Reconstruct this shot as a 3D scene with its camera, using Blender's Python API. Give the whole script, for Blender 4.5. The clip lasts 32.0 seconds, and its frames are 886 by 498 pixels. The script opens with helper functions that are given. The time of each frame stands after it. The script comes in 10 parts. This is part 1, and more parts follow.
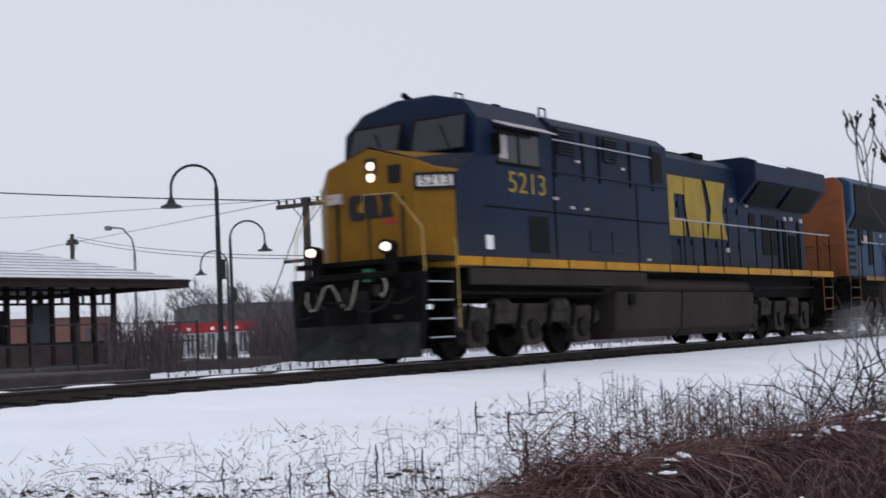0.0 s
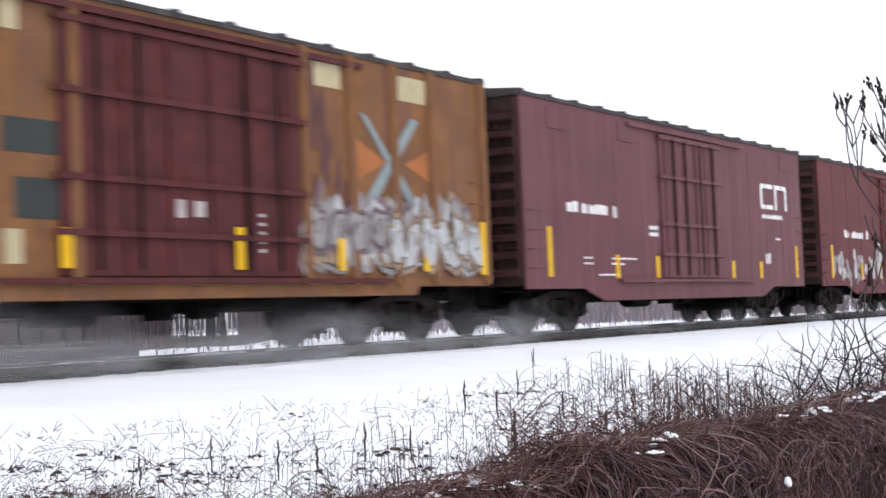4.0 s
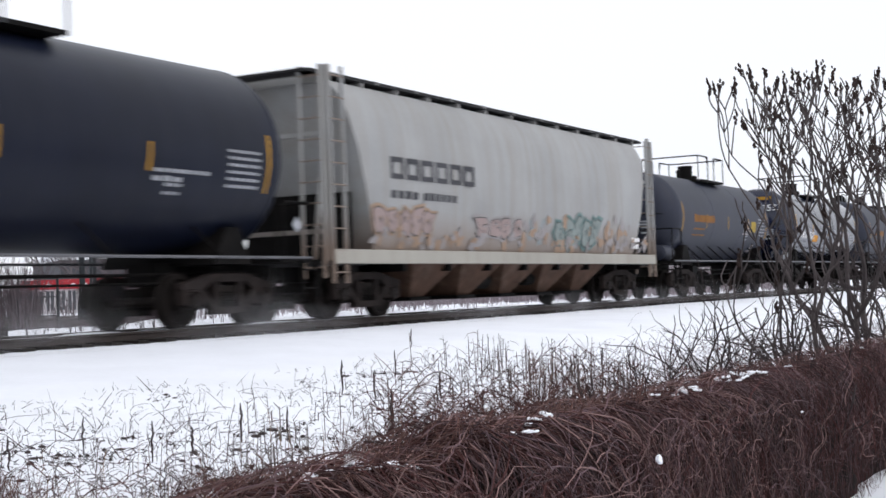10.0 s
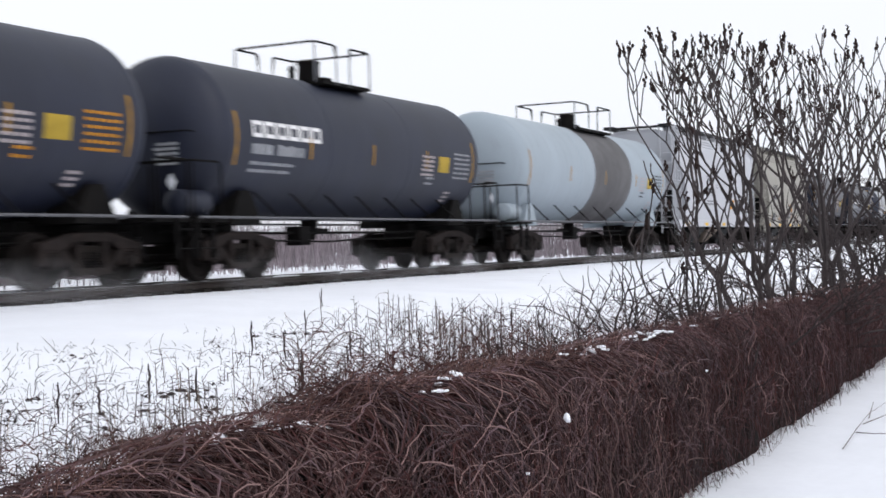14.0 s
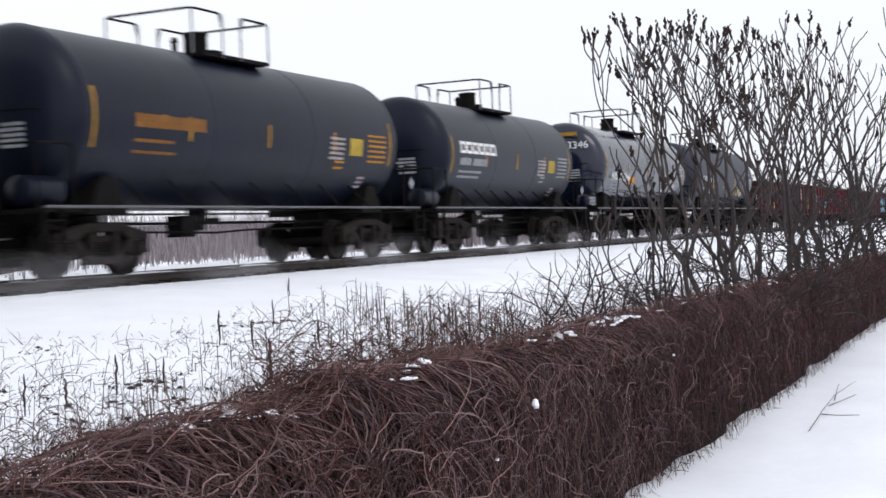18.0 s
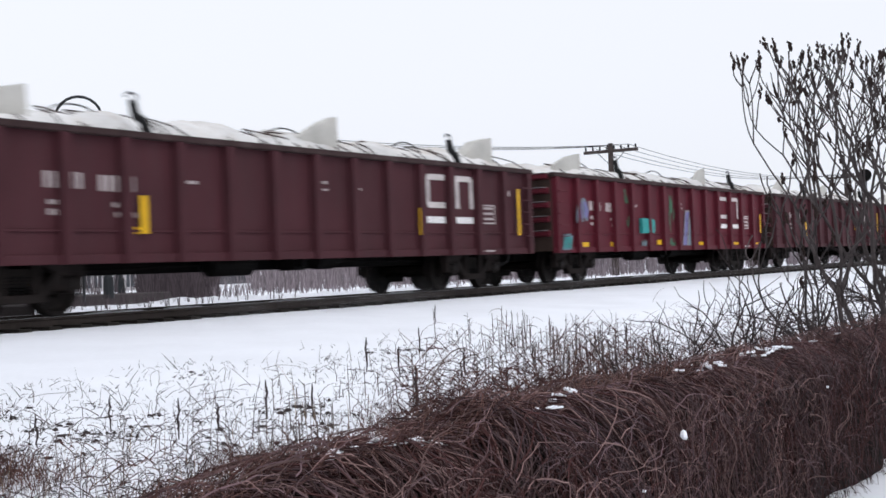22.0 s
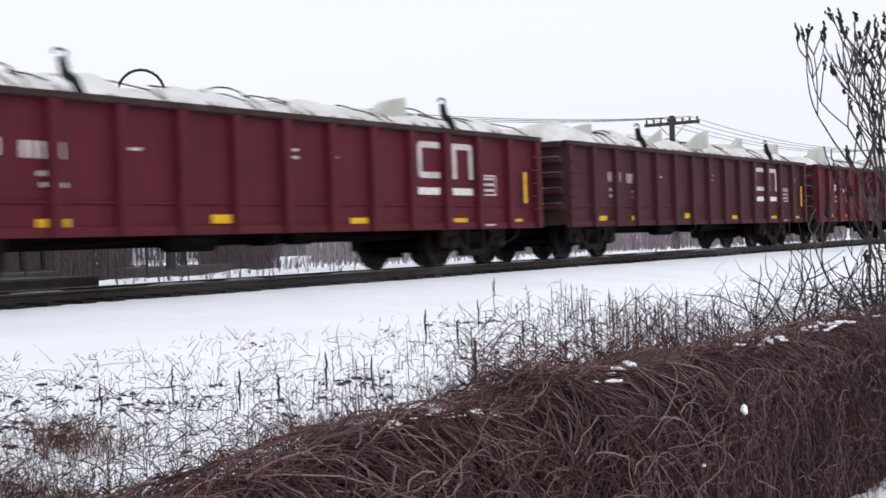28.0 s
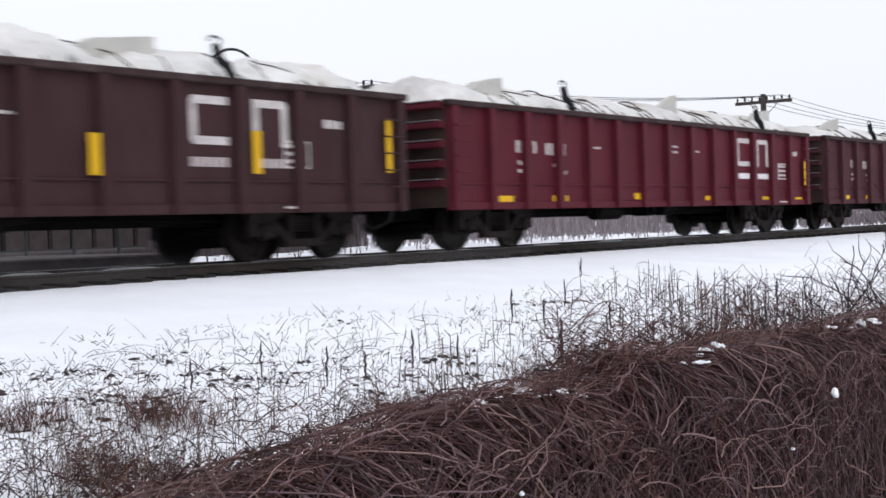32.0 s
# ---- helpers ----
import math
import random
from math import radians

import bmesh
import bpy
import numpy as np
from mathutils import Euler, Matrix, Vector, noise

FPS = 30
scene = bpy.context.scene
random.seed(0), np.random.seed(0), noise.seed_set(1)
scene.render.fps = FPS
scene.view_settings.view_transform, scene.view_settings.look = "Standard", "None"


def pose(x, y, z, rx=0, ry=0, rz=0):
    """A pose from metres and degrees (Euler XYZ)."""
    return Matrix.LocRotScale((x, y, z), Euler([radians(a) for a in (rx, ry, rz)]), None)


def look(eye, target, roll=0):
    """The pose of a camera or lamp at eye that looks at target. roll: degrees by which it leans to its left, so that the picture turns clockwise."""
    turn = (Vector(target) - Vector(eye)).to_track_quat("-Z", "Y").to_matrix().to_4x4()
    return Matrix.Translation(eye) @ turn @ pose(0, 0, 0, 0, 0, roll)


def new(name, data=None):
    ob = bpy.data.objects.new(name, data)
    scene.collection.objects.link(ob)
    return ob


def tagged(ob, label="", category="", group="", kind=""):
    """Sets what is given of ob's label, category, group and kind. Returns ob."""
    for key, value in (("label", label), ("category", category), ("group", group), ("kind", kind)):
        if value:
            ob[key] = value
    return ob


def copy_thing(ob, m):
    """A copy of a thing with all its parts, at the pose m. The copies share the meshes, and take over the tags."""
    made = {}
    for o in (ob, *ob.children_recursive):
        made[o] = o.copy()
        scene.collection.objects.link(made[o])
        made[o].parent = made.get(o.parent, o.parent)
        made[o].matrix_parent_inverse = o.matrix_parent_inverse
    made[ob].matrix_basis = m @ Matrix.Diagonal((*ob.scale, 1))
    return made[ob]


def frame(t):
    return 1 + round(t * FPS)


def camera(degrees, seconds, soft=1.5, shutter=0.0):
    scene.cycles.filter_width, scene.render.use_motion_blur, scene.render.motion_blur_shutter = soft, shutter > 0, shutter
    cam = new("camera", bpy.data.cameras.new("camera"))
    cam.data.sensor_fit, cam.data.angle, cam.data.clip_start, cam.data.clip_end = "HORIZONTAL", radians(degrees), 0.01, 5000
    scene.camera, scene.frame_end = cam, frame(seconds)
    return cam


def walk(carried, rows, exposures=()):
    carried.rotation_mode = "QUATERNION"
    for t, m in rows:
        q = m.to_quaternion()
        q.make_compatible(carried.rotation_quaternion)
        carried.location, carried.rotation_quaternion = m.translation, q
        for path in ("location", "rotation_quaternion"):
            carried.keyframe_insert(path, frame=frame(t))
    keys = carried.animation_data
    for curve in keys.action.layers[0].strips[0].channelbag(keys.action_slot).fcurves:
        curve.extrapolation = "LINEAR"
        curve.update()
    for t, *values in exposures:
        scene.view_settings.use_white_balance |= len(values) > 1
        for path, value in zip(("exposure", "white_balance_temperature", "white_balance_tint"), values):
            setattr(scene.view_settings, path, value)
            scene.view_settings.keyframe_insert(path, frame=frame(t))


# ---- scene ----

# One plan: the track runs along x at y = TRACK_Y with its rail tops at z = 0; the camera stands at the origin, EYE above the rails.
TRACK_Y, EYE = 14.75, 0.43
cam = camera(36.52, 32.0, soft=1.6, shutter=0.38)

# seconds, yaw, pitch, roll of a camera that turns on the spot
PATH = [
    (0, -55.09, 3.78, 2.61), (0.5, -52.60, 3.93, 3.30), (1, -51.96, 3.71, 3.38), (1.5, -52.69, 3.60, 3.60), (2, -52.97, 3.10, 3.14), (2.5, -53.76, 2.77,
    2.68), (3, -54.31, 2.77, 2.35), (3.5, -55.11, 2.93, 2.42), (4, -55.56, 2.86, 2.25), (4.5, -55.91, 2.79, 2.21), (6.5, -60.27, 1.87, 2.06), (7, -61.06,
    1.62, 1.82), (7.5, -61.35, 1.41, 1.79), (8, -61.59, 1.30, 2.05), (8.5, -61.50, 1.34, 2.21), (9, -61.41, 1.55, 2.22), (9.5, -61.02, 1.74, 2.04), (10,
    -60.76, 1.83, 2.06), (10.5, -61.18, 1.89, 2.24), (11, -61.84, 1.91, 2.41), (11.5, -62.43, 1.76, 2.49), (12, -62.59, 1.49, 2.37), (12.5, -62.84, 1.22,
    2.34), (13, -62.96, 0.98, 2.30), (13.5, -63.49, 0.50, 2.14), (14, -64.57, -0.00, 1.92), (14.5, -64.89, -0.37, 1.96), (16.5, -65.26, -0.40, 2.50), (17,
    -65.57, -0.44, 2.31), (17.5, -65.79, -0.53, 2.26), (18, -65.97, -0.59, 2.49), (18.5, -65.86, -0.66, 2.66), (19, -65.31, -0.41, 2.70), (19.5, -64.39,
    0.27, 2.38), (20, -61.55, 0.88, 2.43), (20.5, -60.42, 0.93, 2.50), (21, -60.26, 0.91, 2.53), (21.5, -59.99, 0.86, 2.52), (22, -59.75, 0.87, 2.36),
    (22.5, -59.00, 0.58, 2.19), (23, -59.34, -0.11, 2.10), (23.5, -60.04, -0.47, 2.00), (24, -61.34, -0.98, 1.69), (24.5, -62.33, -1.53, 1.44), (26.5,
    -60.58, -0.99, 2.11), (27, -59.54, -0.82, 1.90), (27.5, -58.51, -0.67, 2.10), (28, -57.22, -0.19, 2.18), (28.5, -56.19, 0.01, 2.16), (29, -55.04,
    0.17, 2.00), (29.5, -54.16, 0.28, 2.11), (30, -53.80, 0.19, 2.10), (30.5, -53.33, -0.04, 1.80), (31, -53.66, -0.17, 1.80), (31.5, -54.19, -0.75,
    1.83), (32, -53.52, -0.96, 1.87),
]
walk(cam, [(t, pose(0, 0, EYE, 90 + p, r, y)) for t, y, p, r in PATH],
     exposures=[(0.0, -0.58, 6150, 14), (0.4, -0.32, 6200, 13), (0.8, -0.02, 6350, 12), (1.3, 0.18, 6400, 12), (4.5, 0.16, 6400, 12), (9.0, 0.0, 6400, 12),
                (13.0, -0.08, 6400, 12), (19.0, -0.06, 6400, 12), (22.0, -0.17, 6350, 12), (24.0, -0.23, 6350, 12), (28.0, -0.13, 6400, 12), (32.0, -0.12, 6400, 12)])

# overcast winter sky
world = bpy.data.worlds.new("overcast_sky")
scene.world = world
world.use_nodes = True
wn, wl = world.node_tree.nodes, world.node_tree.links
wn.clear()
sky = wn.new("ShaderNodeTexSky")
sky.sky_type, sky.sun_disc = "NISHITA", False
sky.sun_elevation, sky.sun_rotation = radians(38), radians(200)
sky.air_density, sky.dust_density, sky.ozone_density = 1.0, 4.0, 1.0
grey = wn.new("ShaderNodeHueSaturation")
grey.inputs["Saturation"].default_value = 0.12
cloud = wn.new("ShaderNodeMix")
cloud.data_type = "RGBA"
cloud.inputs["Factor"].default_value = 0.82
cloud.inputs["B"].default_value = (8.6, 8.9, 9.35, 1)
back = wn.new("ShaderNodeBackground")
back.inputs["Strength"].default_value = 0.132
wout = wn.new("ShaderNodeOutputWorld")
wl.new(sky.outputs["Color"], grey.inputs["Color"])
wl.new(grey.outputs["Color"], cloud.inputs["A"])
wl.new(cloud.outputs["Result"], back.inputs["Color"])
wl.new(back.outputs["Background"], wout.inputs["Surface"])
sun = new("sun", bpy.data.lights.new("sun", "SUN"))
sun.data.energy, sun.data.angle, sun.data.color = 0.6, radians(25), (1.0, 0.97, 0.93)
sun.matrix_world = look((0, 0, 50), (14, 38, 0))

# ---- mesh tools ----


class Geo:
    """Vertices and faces of one mesh."""

    def __init__(self):
        self.v, self.f = [], []

    def add(self, verts, faces):
        n = len(self.v)
        self.v += [tuple(p) for p in verts]
        self.f += [tuple(n + i for i in face) for face in faces]
        return self

    def box(self, x0, x1, y0, y1, z0, z1):
        return self.add([(x, y, z) for x in (x0, x1) for y in (y0, y1) for z in (z0, z1)],
                        [(0, 1, 3, 2), (4, 6, 7, 5), (0, 4, 5, 1), (2, 3, 7, 6), (0, 2, 6, 4), (1, 5, 7, 3)])

    def prism(self, outline, a0, a1, axis="x"):
        """An outline of two coordinates drawn out from a0 to a1 along an axis (x: outline in y, z; y: in x, z; z: in x, y)."""
        put = {"x": lambda a, p: (a, p[0], p[1]), "y": lambda a, p: (p[0], a, p[1]), "z": lambda a, p: (p[0], p[1], a)}[axis]
        n = len(outline)
        return self.add([put(a, p) for a in (a0, a1) for p in outline],
                        [tuple(range(n - 1, -1, -1)), tuple(range(n, 2 * n))] + [(i, (i + 1) % n, n + (i + 1) % n, n + i) for i in range(n)])

    def rod(self, p, q, r, seg=6, r2=None):
        return self.tube([p, q], [r, r if r2 is None else r2], seg)

    def tube(self, points, r, seg=5, caps=True):
        pts = [Vector(p) for p in points]
        rs = r if isinstance(r, (list, tuple)) else [r] * len(pts)
        n0, side = len(self.v), None
        for i, p in enumerate(pts):
            d = pts[min(i + 1, len(pts) - 1)] - pts[max(i - 1, 0)]
            d = d.normalized() if d.length > 1e-9 else Vector((0, 0, 1))
            if side is None:
                side = d.cross(Vector((0, 0, 1)) if abs(d.z) < 0.9 else Vector((1, 0, 0))).normalized()
            side = side - d * side.dot(d)
            side = side.normalized() if side.length > 1e-9 else d.orthogonal().normalized()
            up = d.cross(side)
            for k in range(seg):
                a = 2 * math.pi * k / seg
                o = p + (side * math.cos(a) + up * math.sin(a)) * rs[i]
                self.v.append((o.x, o.y, o.z))
        for i in range(len(pts) - 1):
            for k in range(seg):
                a, b = n0 + i * seg + k, n0 + i * seg + (k + 1) % seg
                self.f.append((a, b, b + seg, a + seg))
        if caps:
            self.f.append(tuple(n0 + k for k in range(seg - 1, -1, -1)))
            self.f.append(tuple(n0 + (len(pts) - 1) * seg + k for k in range(seg)))
        return self

    def lathe(self, profile, seg=24, axis="y", centre=(0, 0, 0)):
        """A profile of (place along the axis, radius) turned round the axis."""
        cx, cy, cz = centre
        rows = []
        for a, r in profile:
            row = []
            for k in range(seg):
                t = 2 * math.pi * k / seg
                c, s = r * math.cos(t), r * math.sin(t)
                row.append({"y": (cx + c, cy + a, cz + s), "x": (cx + a, cy + c, cz + s), "z": (cx + c, cy + s, cz + a)}[axis])
            rows.append(row)
        faces = []
        for i in range(len(rows) - 1):
            for k in range(seg):
                a, b = i * seg + k, i * seg + (k + 1) % seg
                faces.append((a, b, b + seg, a + seg))
        faces += [tuple(range(seg - 1, -1, -1)), tuple((len(rows) - 1) * seg + k for k in range(seg))]
        return self.add([p for row in rows for p in row], faces)

    def loft(self, rings, closed=True, caps=True):
        n = len(rings[0])
        faces = []
        for i in range(len(rings) - 1):
            for k in range(n if closed else n - 1):
                a, b = i * n + k, i * n + (k + 1) % n
                faces.append((a, b, b + n, a + n))
        if caps:
            faces += [tuple(range(n - 1, -1, -1)), tuple((len(rings) - 1) * n + k for k in range(n))]
        return self.add([p for r in rings for p in r], faces)

    def mesh(self, name, smooth=False):
        me = bpy.data.meshes.new(name)
        me.from_pydata(self.v, [], self.f)
        if smooth:
            me.polygons.foreach_set("use_smooth", [True] * len(me.polygons))
        me.update()
        return me


def recalc(me):
    bm = bmesh.new()
    bm.from_mesh(me)
    bmesh.ops.recalc_face_normals(bm, faces=bm.faces)
    bm.to_mesh(me)
    bm.free()


def part(name, geo, material, parent=None, label="", smooth=False, bevel=0.0, at=None):
    """Link geo as one mesh object, under a thing or a part where one is given."""
    me = geo if isinstance(geo, bpy.types.Mesh) else geo.mesh(name, smooth)
    if not isinstance(geo, bpy.types.Mesh):
        recalc(me)
        me.materials.append(material)
        if smooth:
            me.set_sharp_from_angle(angle=radians(38))
    ob = new(name, me)
    if parent is not None:
        ob.parent = parent
    if at is not None:
        ob.matrix_basis = at
    if label:
        ob["label"] = label
    if bevel:
        mod = ob.modifiers.new("edge", "BEVEL")
        mod.width, mod.segments, mod.limit_method, mod.angle_limit = bevel, 1, "ANGLE", radians(50)
    return ob


def thing(name, label, category, group="", kind="", at=None):
    ob = new(name)
    ob.empty_display_size = 0.5
    if at is not None:
        ob.matrix_basis = at
    return tagged(ob, label, category, group, kind)


def lettering(text, size, width, material, parent, at, name="lettering", label=""):
    """Words in the built-in font as a thin mesh: letters size high, the line width long, in the x-z plane facing -y."""
    cu = bpy.data.curves.new("words", "FONT")
    cu.body, cu.size, cu.extrude = text, 1.0, 0.002
    ob = bpy.data.objects.new("words", cu)
    scene.collection.objects.link(ob)
    me = bpy.data.meshes.new_from_object(ob.evaluated_get(bpy.context.evaluated_depsgraph_get()))
    bpy.data.objects.remove(ob)
    bpy.data.curves.remove(cu)
    xs, ys = [v.co.x for v in me.vertices], [v.co.y for v in me.vertices]
    x0, y0, sx, sy = min(xs), min(ys), width / (max(xs) - min(xs)), size / (max(ys) - min(ys))
    for v in me.vertices:
        v.co = ((v.co.x - x0) * sx, -v.co.z, (v.co.y - y0) * sy)
    me.materials.clear()
    me.materials.append(material)
    return part(name, me, None, parent, label, at=at)


def bars(geo, x, z, w, h, y, t=0.004, gap=0.25, n=1, rnd=None):
    """Unreadable writing as short bars: n letters in a line w long and h high on a face at y."""
    step = w / n
    for i in range(n):
        k = step * (1 - gap)
        hh = h * (1 if rnd is None else rnd.uniform(0.75, 1.0))
        geo.box(x + i * step, x + i * step + k, y - t, y + 0.001, z, z + hh)


def blob(geo, rnd, x, z, w, h, y, n=12, t=0.003, surf=None):
    """A painted patch with a wobbling outline."""
    ph = [rnd.uniform(0, 6.28) for _ in range(3)]
    pts = []
    for i in range(n):
        a = 2 * math.pi * i / n
        r = 1 + 0.25 * math.sin(2 * a + ph[0]) + 0.2 * math.sin(3 * a + ph[1]) + 0.15 * math.sin(5 * a + ph[2])
        pts.append((x + w / 2 * r * math.cos(a), z + h / 2 * r * math.sin(a)))
    base = len(geo.v)
    for px, pz in pts:
        geo.v.append((px, (y if surf is None else surf(pz)) - t, pz))
    geo.v.append((x, (y if surf is None else surf(z)) - t, z))
    for i in range(n):
        geo.f.append((base + i, base + (i + 1) % n, base + n))

# ---- materials ----


def material(name, colour, rough=0.6, metal=0.0, spread=0.18, scale=3.0, bump=0.15, fine=40.0, dirt=None, dirt_amount=0.35, dirt_scale=1.2,
             streak=0.0, spec=0.15, island=0.0, alpha=1.0, emit=0.0, dust=None, dust_top=0.0, dust_soft=1.0):
    """A painted, worn or natural surface: a base colour that varies at two scales, patches of dirt, streaks down the sides, fine relief."""
    m = bpy.data.materials.new(name)
    m.use_nodes = True
    n, l = m.node_tree.nodes, m.node_tree.links
    b = n["Principled BSDF"]
    b.inputs["Roughness"].default_value, b.inputs["Metallic"].default_value = rough, metal
    b.inputs["Specular IOR Level"].default_value = spec
    pos = n.new("ShaderNodeTexCoord").outputs["Object"]
    big = n.new("ShaderNodeTexNoise")
    big.inputs["Scale"].default_value, big.inputs["Detail"].default_value = scale, 4
    l.new(pos, big.inputs["Vector"])
    small = n.new("ShaderNodeTexNoise")
    small.inputs["Scale"].default_value, small.inputs["Detail"].default_value = fine, 3
    l.new(pos, small.inputs["Vector"])
    both = n.new("ShaderNodeMath")
    both.operation = "MULTIPLY_ADD"
    both.inputs[1].default_value = 0.4
    l.new(small.outputs["Fac"], both.inputs[0])
    l.new(big.outputs["Fac"], both.inputs[2])
    ramp = n.new("ShaderNodeMapRange")
    ramp.inputs["From Min"].default_value, ramp.inputs["From Max"].default_value = 0.45, 0.95
    ramp.inputs["To Min"].default_value, ramp.inputs["To Max"].default_value = 1 - spread, 1 + spread
    l.new(both.outputs[0], ramp.inputs["Value"])
    tone = n.new("ShaderNodeMix")
    tone.data_type, tone.blend_type = "RGBA", "MULTIPLY"
    tone.inputs["Factor"].default_value = 1
    tone.inputs["A"].default_value = (*colour, 1)
    l.new(ramp.outputs["Result"], tone.inputs["B"])
    out = tone.outputs["Result"]
    if island:
        rnd = n.new("ShaderNodeNewGeometry").outputs["Random Per Island"]
        r2 = n.new("ShaderNodeMapRange")
        r2.inputs["To Min"].default_value, r2.inputs["To Max"].default_value = 1 - island, 1 + island
        l.new(rnd, r2.inputs["Value"])
        mul = n.new("ShaderNodeMix")
        mul.data_type, mul.blend_type = "RGBA", "MULTIPLY"
        mul.inputs["Factor"].default_value = 1
        l.new(out, mul.inputs["A"])
        l.new(r2.outputs["Result"], mul.inputs["B"])
        out = mul.outputs["Result"]
    if dirt:
        patch = n.new("ShaderNodeTexNoise")
        patch.inputs["Scale"].default_value, patch.inputs["Detail"].default_value, patch.inputs["Roughness"].default_value = dirt_scale, 8, 0.72
        if streak:
            stretch = n.new("ShaderNodeMapping")
            stretch.inputs["Scale"].default_value = (1.0 + 4 * streak, 1.0, 1.0 - 0.85 * streak)
            l.new(pos, stretch.inputs["Vector"])
            l.new(stretch.outputs["Vector"], patch.inputs["Vector"])
        else:
            l.new(pos, patch.inputs["Vector"])
        pr = n.new("ShaderNodeMapRange")
        pr.inputs["From Min"].default_value, pr.inputs["From Max"].default_value = 0.62 - 0.3 * dirt_amount, 0.82 - 0.2 * dirt_amount
        pr.inputs["To Max"].default_value = 0.25 + 0.6 * dirt_amount
        l.new(patch.outputs["Fac"], pr.inputs["Value"])
        mix = n.new("ShaderNodeMix")
        mix.data_type = "RGBA"
        mix.inputs["B"].default_value = (*dirt, 1)
        l.new(pr.outputs["Result"], mix.inputs["Factor"])
        l.new(out, mix.inputs["A"])
        out = mix.outputs["Result"]
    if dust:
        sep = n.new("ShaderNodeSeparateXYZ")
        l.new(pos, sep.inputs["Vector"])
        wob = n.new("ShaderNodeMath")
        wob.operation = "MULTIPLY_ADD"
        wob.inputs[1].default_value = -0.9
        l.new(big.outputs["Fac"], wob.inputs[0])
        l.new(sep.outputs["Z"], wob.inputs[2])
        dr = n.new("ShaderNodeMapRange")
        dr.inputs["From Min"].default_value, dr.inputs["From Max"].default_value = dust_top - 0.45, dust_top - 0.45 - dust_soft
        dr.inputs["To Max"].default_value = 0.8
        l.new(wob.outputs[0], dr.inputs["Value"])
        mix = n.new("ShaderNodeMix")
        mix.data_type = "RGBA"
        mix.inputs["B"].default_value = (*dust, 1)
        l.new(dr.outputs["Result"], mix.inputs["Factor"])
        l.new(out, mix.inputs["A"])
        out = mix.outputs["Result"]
    l.new(out, b.inputs["Base Color"])
    if bump:
        bp = n.new("ShaderNodeBump")
        bp.inputs["Strength"].default_value, bp.inputs["Distance"].default_value = bump, 0.02
        l.new(both.outputs[0], bp.inputs["Height"])
        l.new(bp.outputs["Normal"], b.inputs["Normal"])
    if alpha < 1:
        b.inputs["Alpha"].default_value = alpha
    if emit:
        b.inputs["Emission Color"].default_value = (*colour, 1)
        b.inputs["Emission Strength"].default_value = emit
    return m


